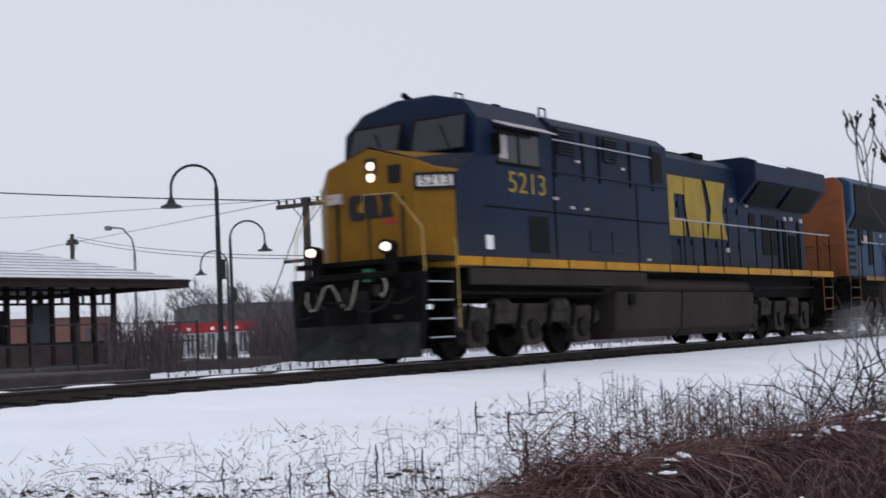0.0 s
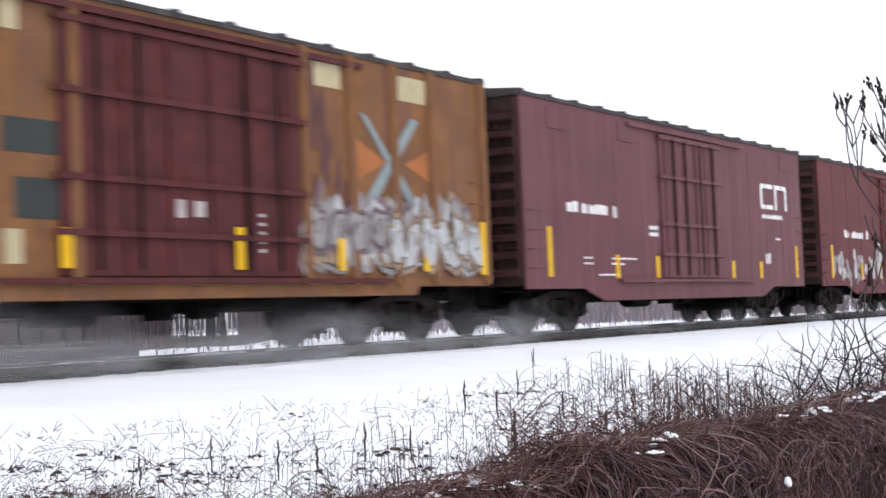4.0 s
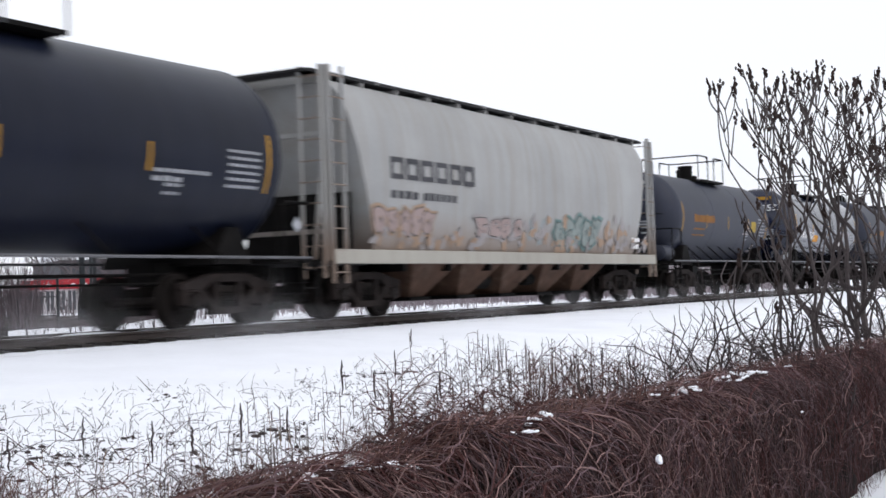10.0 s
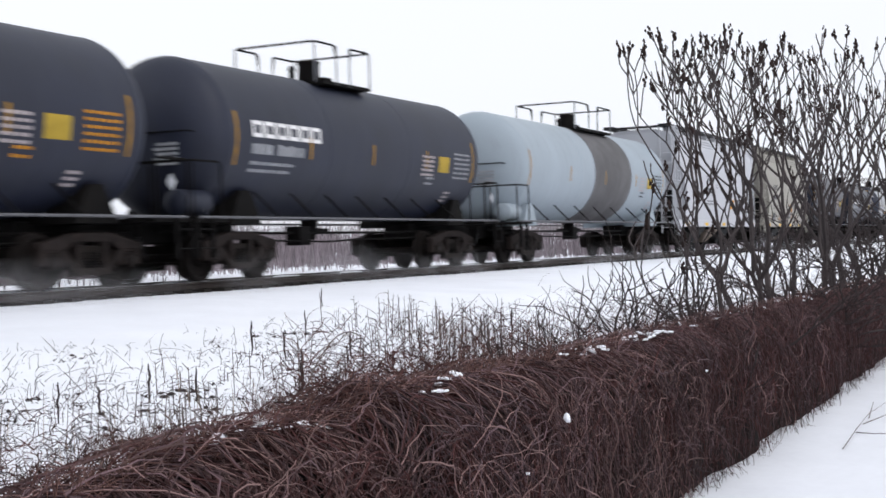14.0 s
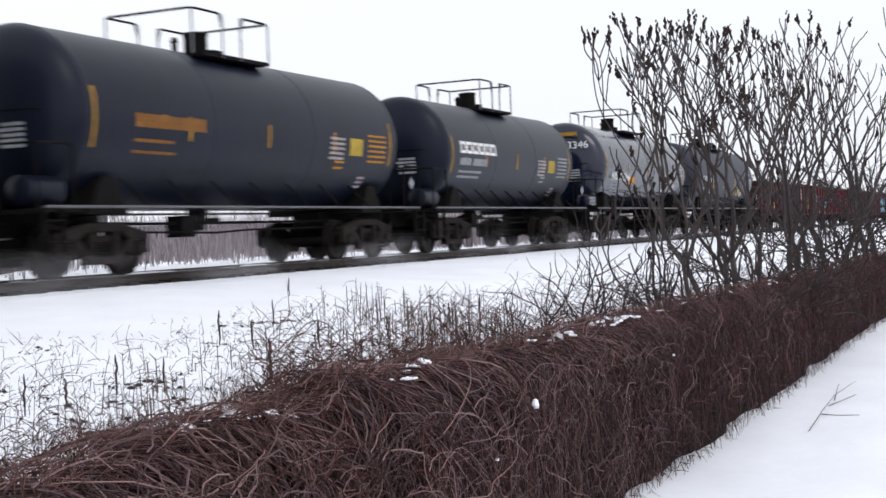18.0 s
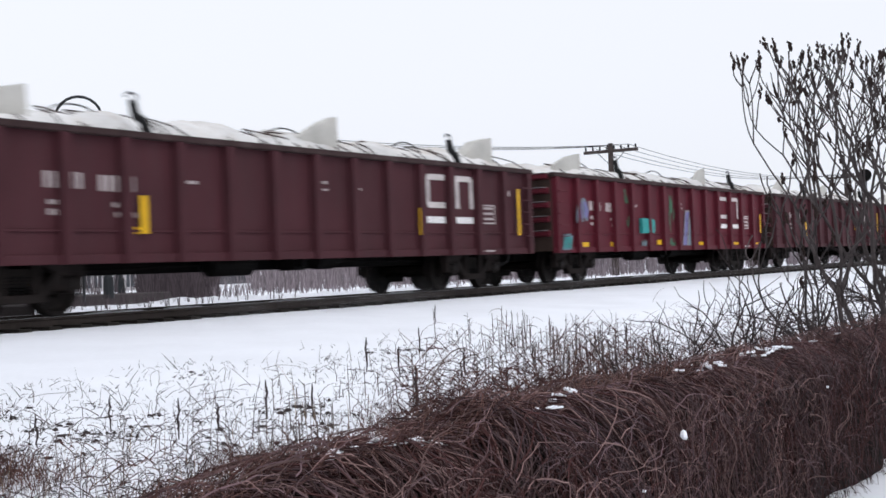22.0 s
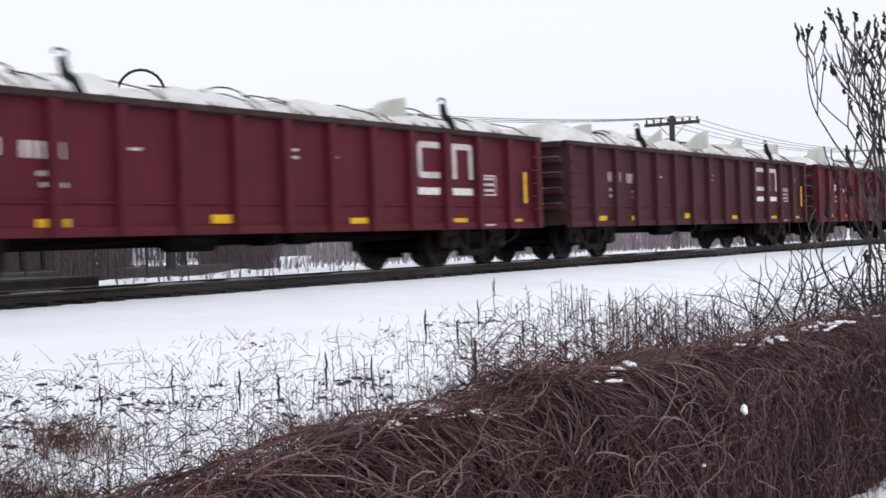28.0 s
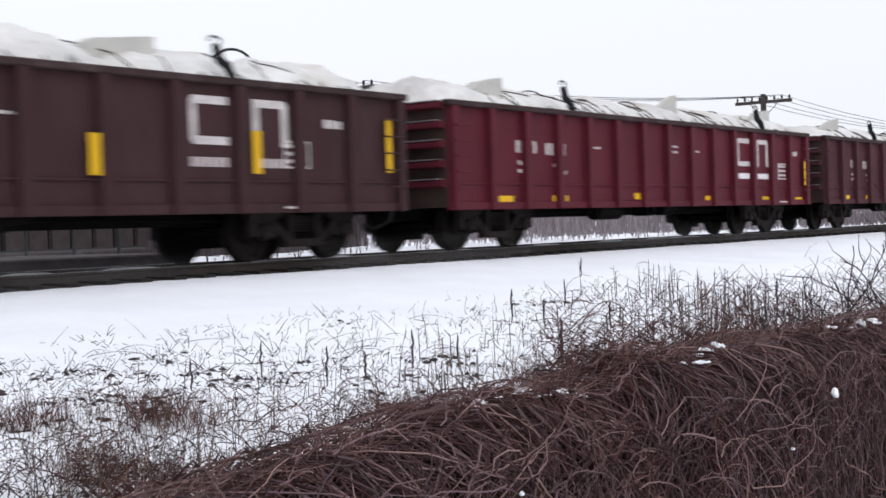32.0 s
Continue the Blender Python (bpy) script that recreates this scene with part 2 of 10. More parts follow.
GRIME = (0.05, 0.04, 0.035)
ROAD = (0.13, 0.105, 0.085)
M = {
    "snow": material("snow", (0.86, 0.88, 0.93), 0.65, spread=0.05, scale=0.8, fine=14, bump=0.35, spec=0.2),
    "dirty_snow": material("dirty_snow", (0.72, 0.73, 0.77), 0.8, spread=0.12, scale=2, fine=22, bump=0.4, dirt=(0.25, 0.23, 0.22), dirt_amount=0.25),
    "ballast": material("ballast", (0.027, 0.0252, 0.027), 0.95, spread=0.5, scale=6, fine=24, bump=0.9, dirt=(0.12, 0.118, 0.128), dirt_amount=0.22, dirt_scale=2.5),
    "far_ballast": material("far_ballast", (0.24, 0.235, 0.24), 0.95, spread=0.4, scale=5, fine=20, bump=0.8, dirt=(0.7, 0.7, 0.74), dirt_amount=0.35, dirt_scale=1.4),
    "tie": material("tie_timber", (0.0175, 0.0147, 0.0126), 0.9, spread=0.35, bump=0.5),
    "rail_steel": material("rail_steel", (0.052, 0.042, 0.038), 0.65, 0.4, spread=0.3),
    "rail_head": material("rail_head", (0.45, 0.45, 0.46), 0.3, 0.95, spread=0.1),
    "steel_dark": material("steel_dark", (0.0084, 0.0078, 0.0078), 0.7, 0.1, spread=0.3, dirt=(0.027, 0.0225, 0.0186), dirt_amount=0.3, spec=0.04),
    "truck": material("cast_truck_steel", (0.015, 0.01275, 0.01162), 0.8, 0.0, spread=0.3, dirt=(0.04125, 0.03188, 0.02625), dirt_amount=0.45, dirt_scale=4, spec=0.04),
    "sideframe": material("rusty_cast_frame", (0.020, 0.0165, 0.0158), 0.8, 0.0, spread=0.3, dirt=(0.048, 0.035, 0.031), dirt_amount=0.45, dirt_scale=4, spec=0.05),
    "loco_truck": material("dusty_cast_frame", (0.034, 0.029, 0.026), 0.8, 0.0, spread=0.3, dirt=(0.085, 0.072, 0.062), dirt_amount=0.55, dirt_scale=3, spec=0.05),
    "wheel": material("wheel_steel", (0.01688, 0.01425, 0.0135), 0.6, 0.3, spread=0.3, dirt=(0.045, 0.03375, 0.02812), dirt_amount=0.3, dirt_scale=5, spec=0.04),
    "wheel_tread": material("wheel_tread", (0.4, 0.4, 0.41), 0.35, 0.9),
    "glass_dark": material("cab_glass", (0.012, 0.015, 0.02), 0.12, 0.0, spread=0.05, bump=0.0, spec=0.45),
    "yellow_reflector": material("yellow_reflector", (0.72, 0.42, 0.012), 0.45, spread=0.12, bump=0.05, dirt=GRIME, dirt_amount=0.15, dirt_scale=6),
    "white_paint": material("white_lettering", (0.78, 0.77, 0.77), 0.6, spread=0.12, bump=0.05, dirt=(0.3, 0.22, 0.2), dirt_amount=0.2, dirt_scale=5),
    "faded_white": material("faded_lettering", (0.42, 0.37, 0.37), 0.7, spread=0.2, bump=0.05),
    "black_paint": material("black_lettering", (0.02, 0.02, 0.024), 0.6, spread=0.2, bump=0.05),
    "orange_paint": material("orange_lettering", (0.5, 0.22, 0.02), 0.6, spread=0.25, bump=0.05),
    "black_rubber": material("black_rubber", (0.014, 0.014, 0.015), 0.7, bump=0.05),
}

# ---- ground and track ----
PROFILE = [(-4000, -1.3), (0, -1.13), (1.6, -1.12), (2.4, -1.08), (3.2, -1.0), (4.6, -0.84), (6.5, -0.6), (9, -0.38), (11, -0.25), (12.6, -0.18),
           (13.1, -0.17), (17.0, -0.18), (18.5, -0.12), (24, -0.15), (40, -0.3), (4000, -0.5)]


def ground_z(x, y):
    z = PROFILE[0][1] if y < 0 else PROFILE[-1][1]
    for (ya, za), (yb, zb) in zip(PROFILE, PROFILE[1:]):
        if ya <= y <= yb:
            k = (y - ya) / (yb - ya)
            z = za + (zb - za) * k
            break
    if -5 < y < 60 and -60 < x < 200:
        calm = 0.25 if 12.2 < y < 17.5 else 1.0
        z += calm * (0.05 * noise.noise((x * 0.35, y * 0.35, 0)) + 0.022 * noise.noise((x * 1.6, y * 1.6, 4)) + 0.012 * noise.noise((x * 4, y * 4, 9)))
    if y < 2.3 and 2 < x < 40:
        # trodden, lumpy snow along the foot of the fence
        z += 0.03 * abs(noise.noise((x * 1.9, y * 2.4, 7))) * min(1.0, 2.3 - y) + 0.02 * noise.noise((x * 3.3, y * 3.9, 1)) * min(1.0, 2.3 - y)
    return z


def steps(dense0, dense1, step, far):
    out, a, s = [], dense0, step
    while a > -far:
        s *= 1.35
        a -= s
        out.append(a)
    out = out[::-1] + [dense0 + i * step for i in range(int((dense1 - dense0) / step) + 1)]
    a, s = out[-1], step
    while a < far:
        s *= 1.35
        a += s
        out.append(a)
    return out


gx, gy = steps(-4, 34, 0.17, 3500), steps(-1.5, 13.5, 0.14, 3500)
g = Geo()
g.v = [(x, y, ground_z(x, y)) for y in gy for x in gx]
g.f = [(j * len(gx) + i, j * len(gx) + i + 1, (j + 1) * len(gx) + i + 1, (j + 1) * len(gx) + i) for j in range(len(gy) - 1) for i in range(len(gx) - 1)]
ground_me = g.mesh("ground", True)
ground_me.materials.append(M["snow"])
tagged(new("ground", ground_me), "snow-covered ground sloping up to the railway", "ground", kind="structure")

track = thing("railway_track", "single railway track on dark ballast, dusted with snow", "track", kind="structure")


def bed(y0, y1, z0, z1, mat, name, seed):
    """A strip of ballast with a ragged foot."""
    g, xs = Geo(), []
    x = -70.0
    while x < 420:
        xs.append(x)
        x += 0.3 if -5 < x < 70 else 1.6
    rows = 7
    for x in xs:
        wob = 0.16 * noise.noise((x * 0.7, seed, 0)) + 0.07 * noise.noise((x * 3, seed, 2))
        for k in range(rows):
            u = k / (rows - 1)
            y = y0 + (y1 - y0) * u + (wob if k == 0 else 0) - (wob if k == rows - 1 else 0)
            edge = min(1.0, min(u, 1 - u) * 5)
            g.v.append((x, y, z0 + (z1 - z0) * edge + 0.02 * noise.noise((x * 5, y * 5, seed))))
    for i in range(len(xs) - 1):
        for k in range(rows - 1):
            a = i * rows + k
            g.f.append((a, a + rows, a + rows + 1, a + 1))
    return part(name, g, mat, track)


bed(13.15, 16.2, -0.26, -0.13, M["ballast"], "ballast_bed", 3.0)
bed(16.1, 18.6, -0.24, -0.12, M["far_ballast"], "ballast_shoulder", 8.0)
for name, yy in (("near_rail", TRACK_Y - 0.755), ("far_rail", TRACK_Y + 0.755)):
    o = [(-0.07, -0.17), (0.07, -0.17), (0.07, -0.155), (0.012, -0.13), (0.012, -0.045), (0.035, -0.035), (0.035, -0.006), (0.028, -0.002),
         (-0.028, -0.002), (-0.035, -0.006), (-0.035, -0.035), (-0.012, -0.045), (-0.012, -0.13), (-0.07, -0.155)]
    rail = part(name, Geo().prism([(yy + a, b) for a, b in o], -70, 420), M["rail_steel"], track)
    part("rail_head", Geo().box(-70, 420, yy - 0.027, yy + 0.027, -0.004, 0.0005), M["rail_head"], rail, "polished running surface")
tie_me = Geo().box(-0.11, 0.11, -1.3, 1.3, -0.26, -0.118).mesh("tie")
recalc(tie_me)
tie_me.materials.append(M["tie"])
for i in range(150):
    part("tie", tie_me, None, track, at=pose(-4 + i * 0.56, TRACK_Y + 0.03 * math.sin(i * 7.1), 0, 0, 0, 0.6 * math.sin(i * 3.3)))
rnd = random.Random(5)
drift = Geo()
for i in range(16):
    cx, ln = -3 + i * 2.6 + rnd.uniform(-1, 1), rnd.uniform(0.7, 2.0)
    ring = []
    for k in range(9):
        u = k / 8
        h = 0.05 * math.sin(math.pi * u) ** 0.6 + 0.001
        x = cx + ln * (u - 0.5)
        w = 0.32 * math.sin(math.pi * u) ** 0.5 + 0.02
        ring.append([(x, 14.75 - w, -0.045), (x, 14.75 - w * 0.5, -0.045 + h), (x, 14.75 + w * 0.5, -0.045 + h * 0.9), (x, 14.75 + w, -0.045)])
    drift.loft(ring, closed=False, caps=False)
tagged(part("snow_patches", drift, M["snow"], smooth=True), "thin patches of snow between the rails", "snow", kind="stuff")

# ---- train: what all vehicles share (x runs back from the front end, y = 0 is the middle, the camera's side is -y, z = 0 the rail top) ----
TRAIN = []      # (thing, place of its front end along the train)
WHEELSETS = []  # turning wheelsets with their radius


def wheelset_mesh(r, name):
    g = Geo()
    for s in (-1, 1):
        a = [(0.665, r + 0.028), (0.69, r + 0.028), (0.70, r), (0.81, r - 0.006), (0.81, r - 0.07), (0.77, r - 0.10), (0.755, 0.17), (0.81, 0.14), (0.83, 0.09)]
        g.lathe([(s * p, q) for p, q in ([(0.66, 0.09), (0.675, 0.16), (0.70, r - 0.1)] + a)], 28, "y")
        for k in range(3):
            t = 2 * math.pi * k / 3
            g.box(0.08 * math.cos(t) - 0.02, 0.08 * math.cos(t) + 0.02, s * 1.13 - 0.02, s * 1.13 + 0.02, 0.08 * math.sin(t) - 0.02, 0.08 * math.sin(t) + 0.02)
        g.lathe([(s * 0.9, 0.12), (s * 1.12, 0.12), (s * 1.13, 0.10)], 14, "y")
    g.rod((0, -1.1, 0), (0, 1.1, 0), 0.08, 10)
    me = g.mesh(name, True)
    recalc(me)
    me.set_sharp_from_angle(angle=radians(35))
    me.materials.append(M["wheel"])
    return me


WHEEL_ME = wheelset_mesh(0.43, "wheelset")
LOCO_WHEEL_ME = wheelset_mesh(0.53, "wheelset")


def sideframe_geo(s):
    g = Geo()
    y0, y1 = (-1.10, -0.93) if s < 0 else (0.93, 1.10)
    for o in ([(-1.16, 0.60), (-0.62, 0.60), (-0.42, 0.72), (0.42, 0.72), (0.62, 0.60), (1.16, 0.60), (1.16, 0.70), (0.66, 0.80), (0.4, 0.86), (-0.4, 0.86), (-0.66, 0.80), (-1.16, 0.70)],
              [(-1.14, 0.36), (-1.02, 0.36), (-1.02, 0.62), (-1.14, 0.62)], [(1.02, 0.36), (1.14, 0.36), (1.14, 0.62), (1.02, 0.62)],
              [(-0.76, 0.36), (-0.64, 0.34), (-0.62, 0.62), (-0.76, 0.62)], [(0.64, 0.34), (0.76, 0.36), (0.76, 0.62), (0.62, 0.62)],
              [(-0.70, 0.50), (-0.38, 0.22), (-0.30, 0.30), (-0.60, 0.60)], [(0.38, 0.22), (0.70, 0.50), (0.60, 0.60), (0.30, 0.30)],
              [(-0.46, 0.20), (0.46, 0.20), (0.42, 0.32), (-0.42, 0.32)], [(-0.36, 0.30), (-0.25, 0.30), (-0.25, 0.74), (-0.36, 0.74)],
              [(0.25, 0.30), (0.36, 0.30), (0.36, 0.74), (0.25, 0.74)]):
        g.prism(o, y0, y1, "y")
    for k in (-1, 1):
        g.box(k * 0.89 - 0.11, k * 0.89 + 0.11, y0 + 0.01, y1 - 0.01, 0.55, 0.64)
    return g


def build_truck():
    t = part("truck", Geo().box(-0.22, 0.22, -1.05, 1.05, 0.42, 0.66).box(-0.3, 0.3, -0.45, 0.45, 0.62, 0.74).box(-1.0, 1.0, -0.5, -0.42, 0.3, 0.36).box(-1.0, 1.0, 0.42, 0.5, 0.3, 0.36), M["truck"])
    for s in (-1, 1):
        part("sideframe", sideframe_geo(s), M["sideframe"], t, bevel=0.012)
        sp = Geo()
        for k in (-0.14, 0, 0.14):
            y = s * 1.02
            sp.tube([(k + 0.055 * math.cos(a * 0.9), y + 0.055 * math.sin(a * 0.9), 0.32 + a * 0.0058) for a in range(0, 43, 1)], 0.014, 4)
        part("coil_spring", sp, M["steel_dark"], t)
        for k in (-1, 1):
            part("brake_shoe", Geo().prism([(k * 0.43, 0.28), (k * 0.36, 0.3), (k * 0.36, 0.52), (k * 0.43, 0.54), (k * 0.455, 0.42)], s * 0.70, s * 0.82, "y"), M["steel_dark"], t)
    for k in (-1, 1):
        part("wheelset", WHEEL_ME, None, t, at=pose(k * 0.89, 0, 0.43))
    return t


def build_loco_truck():
    t = part("truck", Geo().box(-2.3, 2.3, -0.6, 0.6, 0.62, 0.82).box(-0.3, 0.3, -1.0, 1.0, 0.6, 0.9), M["loco_truck"])
    for s in (-1, 1):
        y0, y1 = (-1.30, -1.08) if s < 0 else (1.08, 1.30)
        g = Geo()
        g.prism([(-2.75, 0.66), (-2.3, 0.50), (-1.55, 0.50), (-1.35, 0.64), (-0.5, 0.64), (-0.3, 0.50), (0.3, 0.50), (0.5, 0.64), (1.35, 0.64), (1.55, 0.50), (2.3, 0.50), (2.75, 0.66),
                 (2.75, 0.84), (2.3, 0.98), (1.2, 0.92), (0.7, 1.02), (-0.7, 1.02), (-1.2, 0.92), (-2.3, 0.98), (-2.75, 0.84)], y0, y1, "y")
        for k in (-1, 0, 1):
            x = k * 1.95
            part("pedestal", Geo().prism([(x - 0.34, 0.28), (x - 0.2, 0.22), (x + 0.2, 0.22), (x + 0.34, 0.28), (x + 0.3, 0.62), (x - 0.3, 0.62)], y0 - 0.02, y1, "y"), M["loco_truck"], t, bevel=0.02)
        part("sideframe", g, M["loco_truck"], t, bevel=0.02)
        for k in (-1, 0, 1):
            x = k * 1.95
            part("axle_box", Geo().lathe([(s * 1.28, 0.2), (s * 1.37, 0.2), (s * 1.39, 0.16)], 16, "y", (x, 0, 0.53)), M["wheel"], t)
        for x in (-1.1, 1.1):
            part("brake_cylinder", Geo().lathe([(-0.28, 0.10), (-0.22, 0.14), (0.22, 0.14), (0.28, 0.10)], 12, "x", (x, s * 1.26, 0.98)), M["loco_truck"], t)
        for x in (-2.35, -1.5, 1.5, 2.35, -0.55, 0.55):
            part("snubber", Geo().rod((x, s * 1.34, 0.55), (x + 0.12, s * 1.34, 1.0), 0.05, 8), M["steel_dark"], t)
        part("sand_pipe", Geo().tube([(-2.8, s * 0.95, 0.9), (-2.75, s * 0.85, 0.5), (-2.6, s * 0.76, 0.12)], 0.03, 6), M["steel_dark"], t)
    for k in (-1, 0, 1):
        part("wheelset", LOCO_WHEEL_ME, None, t, at=pose(k * 1.95, 0, 0.53))
    return t


MASTER = {"freight": build_truck(), "loco": build_loco_truck()}
used = set()


def add_truck(car, x, kind="freight"):
    t = MASTER[kind]
    if kind in used:
        t = copy_thing(t, pose(x, 0, 0))
    used.add(kind)
    t.matrix_basis = pose(x, 0, 0)
    t.parent = car
    for w in t.children:
        if w.name.startswith("wheelset"):
            WHEELSETS.append((w, 0.43 if kind == "freight" else 0.53))
    return t


def vehicle(name, label, category, c, group=""):
    car = thing(name, label, category, group, at=pose(c, TRACK_Y, 0))
    TRAIN.append((car, c))
    return car


def coupler(car, x, d):
    """A knuckle coupler that reaches out from an end."""
    g = Geo().box(min(x - d * 0.2, x + d * 0.45), max(x - d * 0.2, x + d * 0.45), -0.09, 0.09, 0.78, 0.98)
    g.prism([(x + d * 0.4, -0.16), (x + d * 0.62, -0.16), (x + d * 0.66, 0.0), (x + d * 0.58, 0.17), (x + d * 0.4, 0.17)], 0.72, 1.02, "z")
    part("coupler", g, M["steel_dark"], car)
    part("brake_hose", Geo().tube([(x + d * 0.05, -0.35, 0.8), (x + d * 0.2, -0.34, 0.55), (x + d * 0.42, -0.2, 0.42), (x + d * 0.6, -0.06, 0.5)], 0.025, 6), M["black_rubber"], car)


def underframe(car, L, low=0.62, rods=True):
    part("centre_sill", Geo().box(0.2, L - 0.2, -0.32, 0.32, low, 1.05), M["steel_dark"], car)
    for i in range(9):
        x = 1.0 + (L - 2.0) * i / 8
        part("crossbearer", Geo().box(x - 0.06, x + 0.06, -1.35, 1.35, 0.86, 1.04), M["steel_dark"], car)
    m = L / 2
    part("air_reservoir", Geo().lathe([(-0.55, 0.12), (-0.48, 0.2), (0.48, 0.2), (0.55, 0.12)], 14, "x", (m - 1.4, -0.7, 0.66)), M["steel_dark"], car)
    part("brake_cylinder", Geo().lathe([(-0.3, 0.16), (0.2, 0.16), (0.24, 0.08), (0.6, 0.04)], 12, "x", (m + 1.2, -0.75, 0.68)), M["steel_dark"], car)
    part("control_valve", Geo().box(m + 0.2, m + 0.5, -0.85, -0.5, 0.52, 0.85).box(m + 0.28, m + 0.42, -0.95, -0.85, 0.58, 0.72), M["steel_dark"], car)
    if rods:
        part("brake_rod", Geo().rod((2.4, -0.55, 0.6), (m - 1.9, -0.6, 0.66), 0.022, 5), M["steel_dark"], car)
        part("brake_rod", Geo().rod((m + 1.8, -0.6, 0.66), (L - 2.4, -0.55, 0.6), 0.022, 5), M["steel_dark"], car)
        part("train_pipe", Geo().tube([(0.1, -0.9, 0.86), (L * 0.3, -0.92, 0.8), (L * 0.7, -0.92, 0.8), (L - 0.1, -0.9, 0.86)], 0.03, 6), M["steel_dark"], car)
    coupler(car, 0.0, -1)
    coupler(car, L, 1)


def ladder(car, x, y, z0, z1, w, mat, along="x", n=None, stiles=True):
    """Rungs between two stiles: across x on a side, across y on an end."""
    n = n or max(3, int((z1 - z0) / 0.36))
    out = 0.07
    s = (-1 if y < 0 else 1) if along == "x" else (-1 if x < 1 else 1)
    own = car
    if stiles:
        for k in (w, 0):
            g = Geo()
            if along == "x":
                g.box(x + k - 0.022, x + k + 0.022, y + min(0, s * out), y + max(0, s * out), z0, z1)
            else:
                g.box(x + min(0, s * out), x + max(0, s * out), y + k - 0.022, y + k + 0.022, z0, z1)
            own = part("ladder_stile", g, mat, car)
    r = Geo()
    if along == "x":
        r.tube([(x, y, 0), (x, y + s * out, 0), (x + w, y + s * out, 0), (x + w, y, 0)], 0.013, 5)
    else:
        r.tube([(x, y, 0), (x + s * out, y, 0), (x + s * out, y + w, 0), (x, y + w, 0)], 0.013, 5)
    me = r.mesh("rung")
    recalc(me)
    me.materials.append(mat)
    for i in range(n):
        part("rung", me, None, own, at=pose(0, 0, z0 + (z1 - z0) * (i + 0.5) / n))


def reflector(car, x, z, w, h, y, mat=None):
    return part("reflector", Geo().box(x, x + w, y - 0.006, y + 0.002, z, z + h), mat or M["yellow_reflector"], car)


def logo_bent(car, x, z, w, h, y, mat, second=None):
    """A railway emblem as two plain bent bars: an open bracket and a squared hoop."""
    t = h * 0.17
    e, c = x + w * 0.46, t * 0.6
    part("emblem", Geo().prism([(e, z + h), (x + c, z + h), (x, z + h - c), (x, z + c), (x + c, z), (e, z), (e, z + t), (x + t, z + t), (x + t, z + h - t), (e, z + h - t)], y - 0.004, y + 0.001, "y"), mat, car, "open bracket of the railway emblem")
    a = second or x + w * 0.54
    b = a + w * 0.46
    part("emblem", Geo().prism([(a, z), (a + t * 1.1, z), (a + t * 1.1, z + h - t), (b - t * 1.1, z + h - t), (b - t * 1.1, z), (b, z), (b, z + h - c), (b - c, z + h), (a, z + h)], y - 0.004, y + 0.001, "y"), mat, car, "squared hoop of the railway emblem")

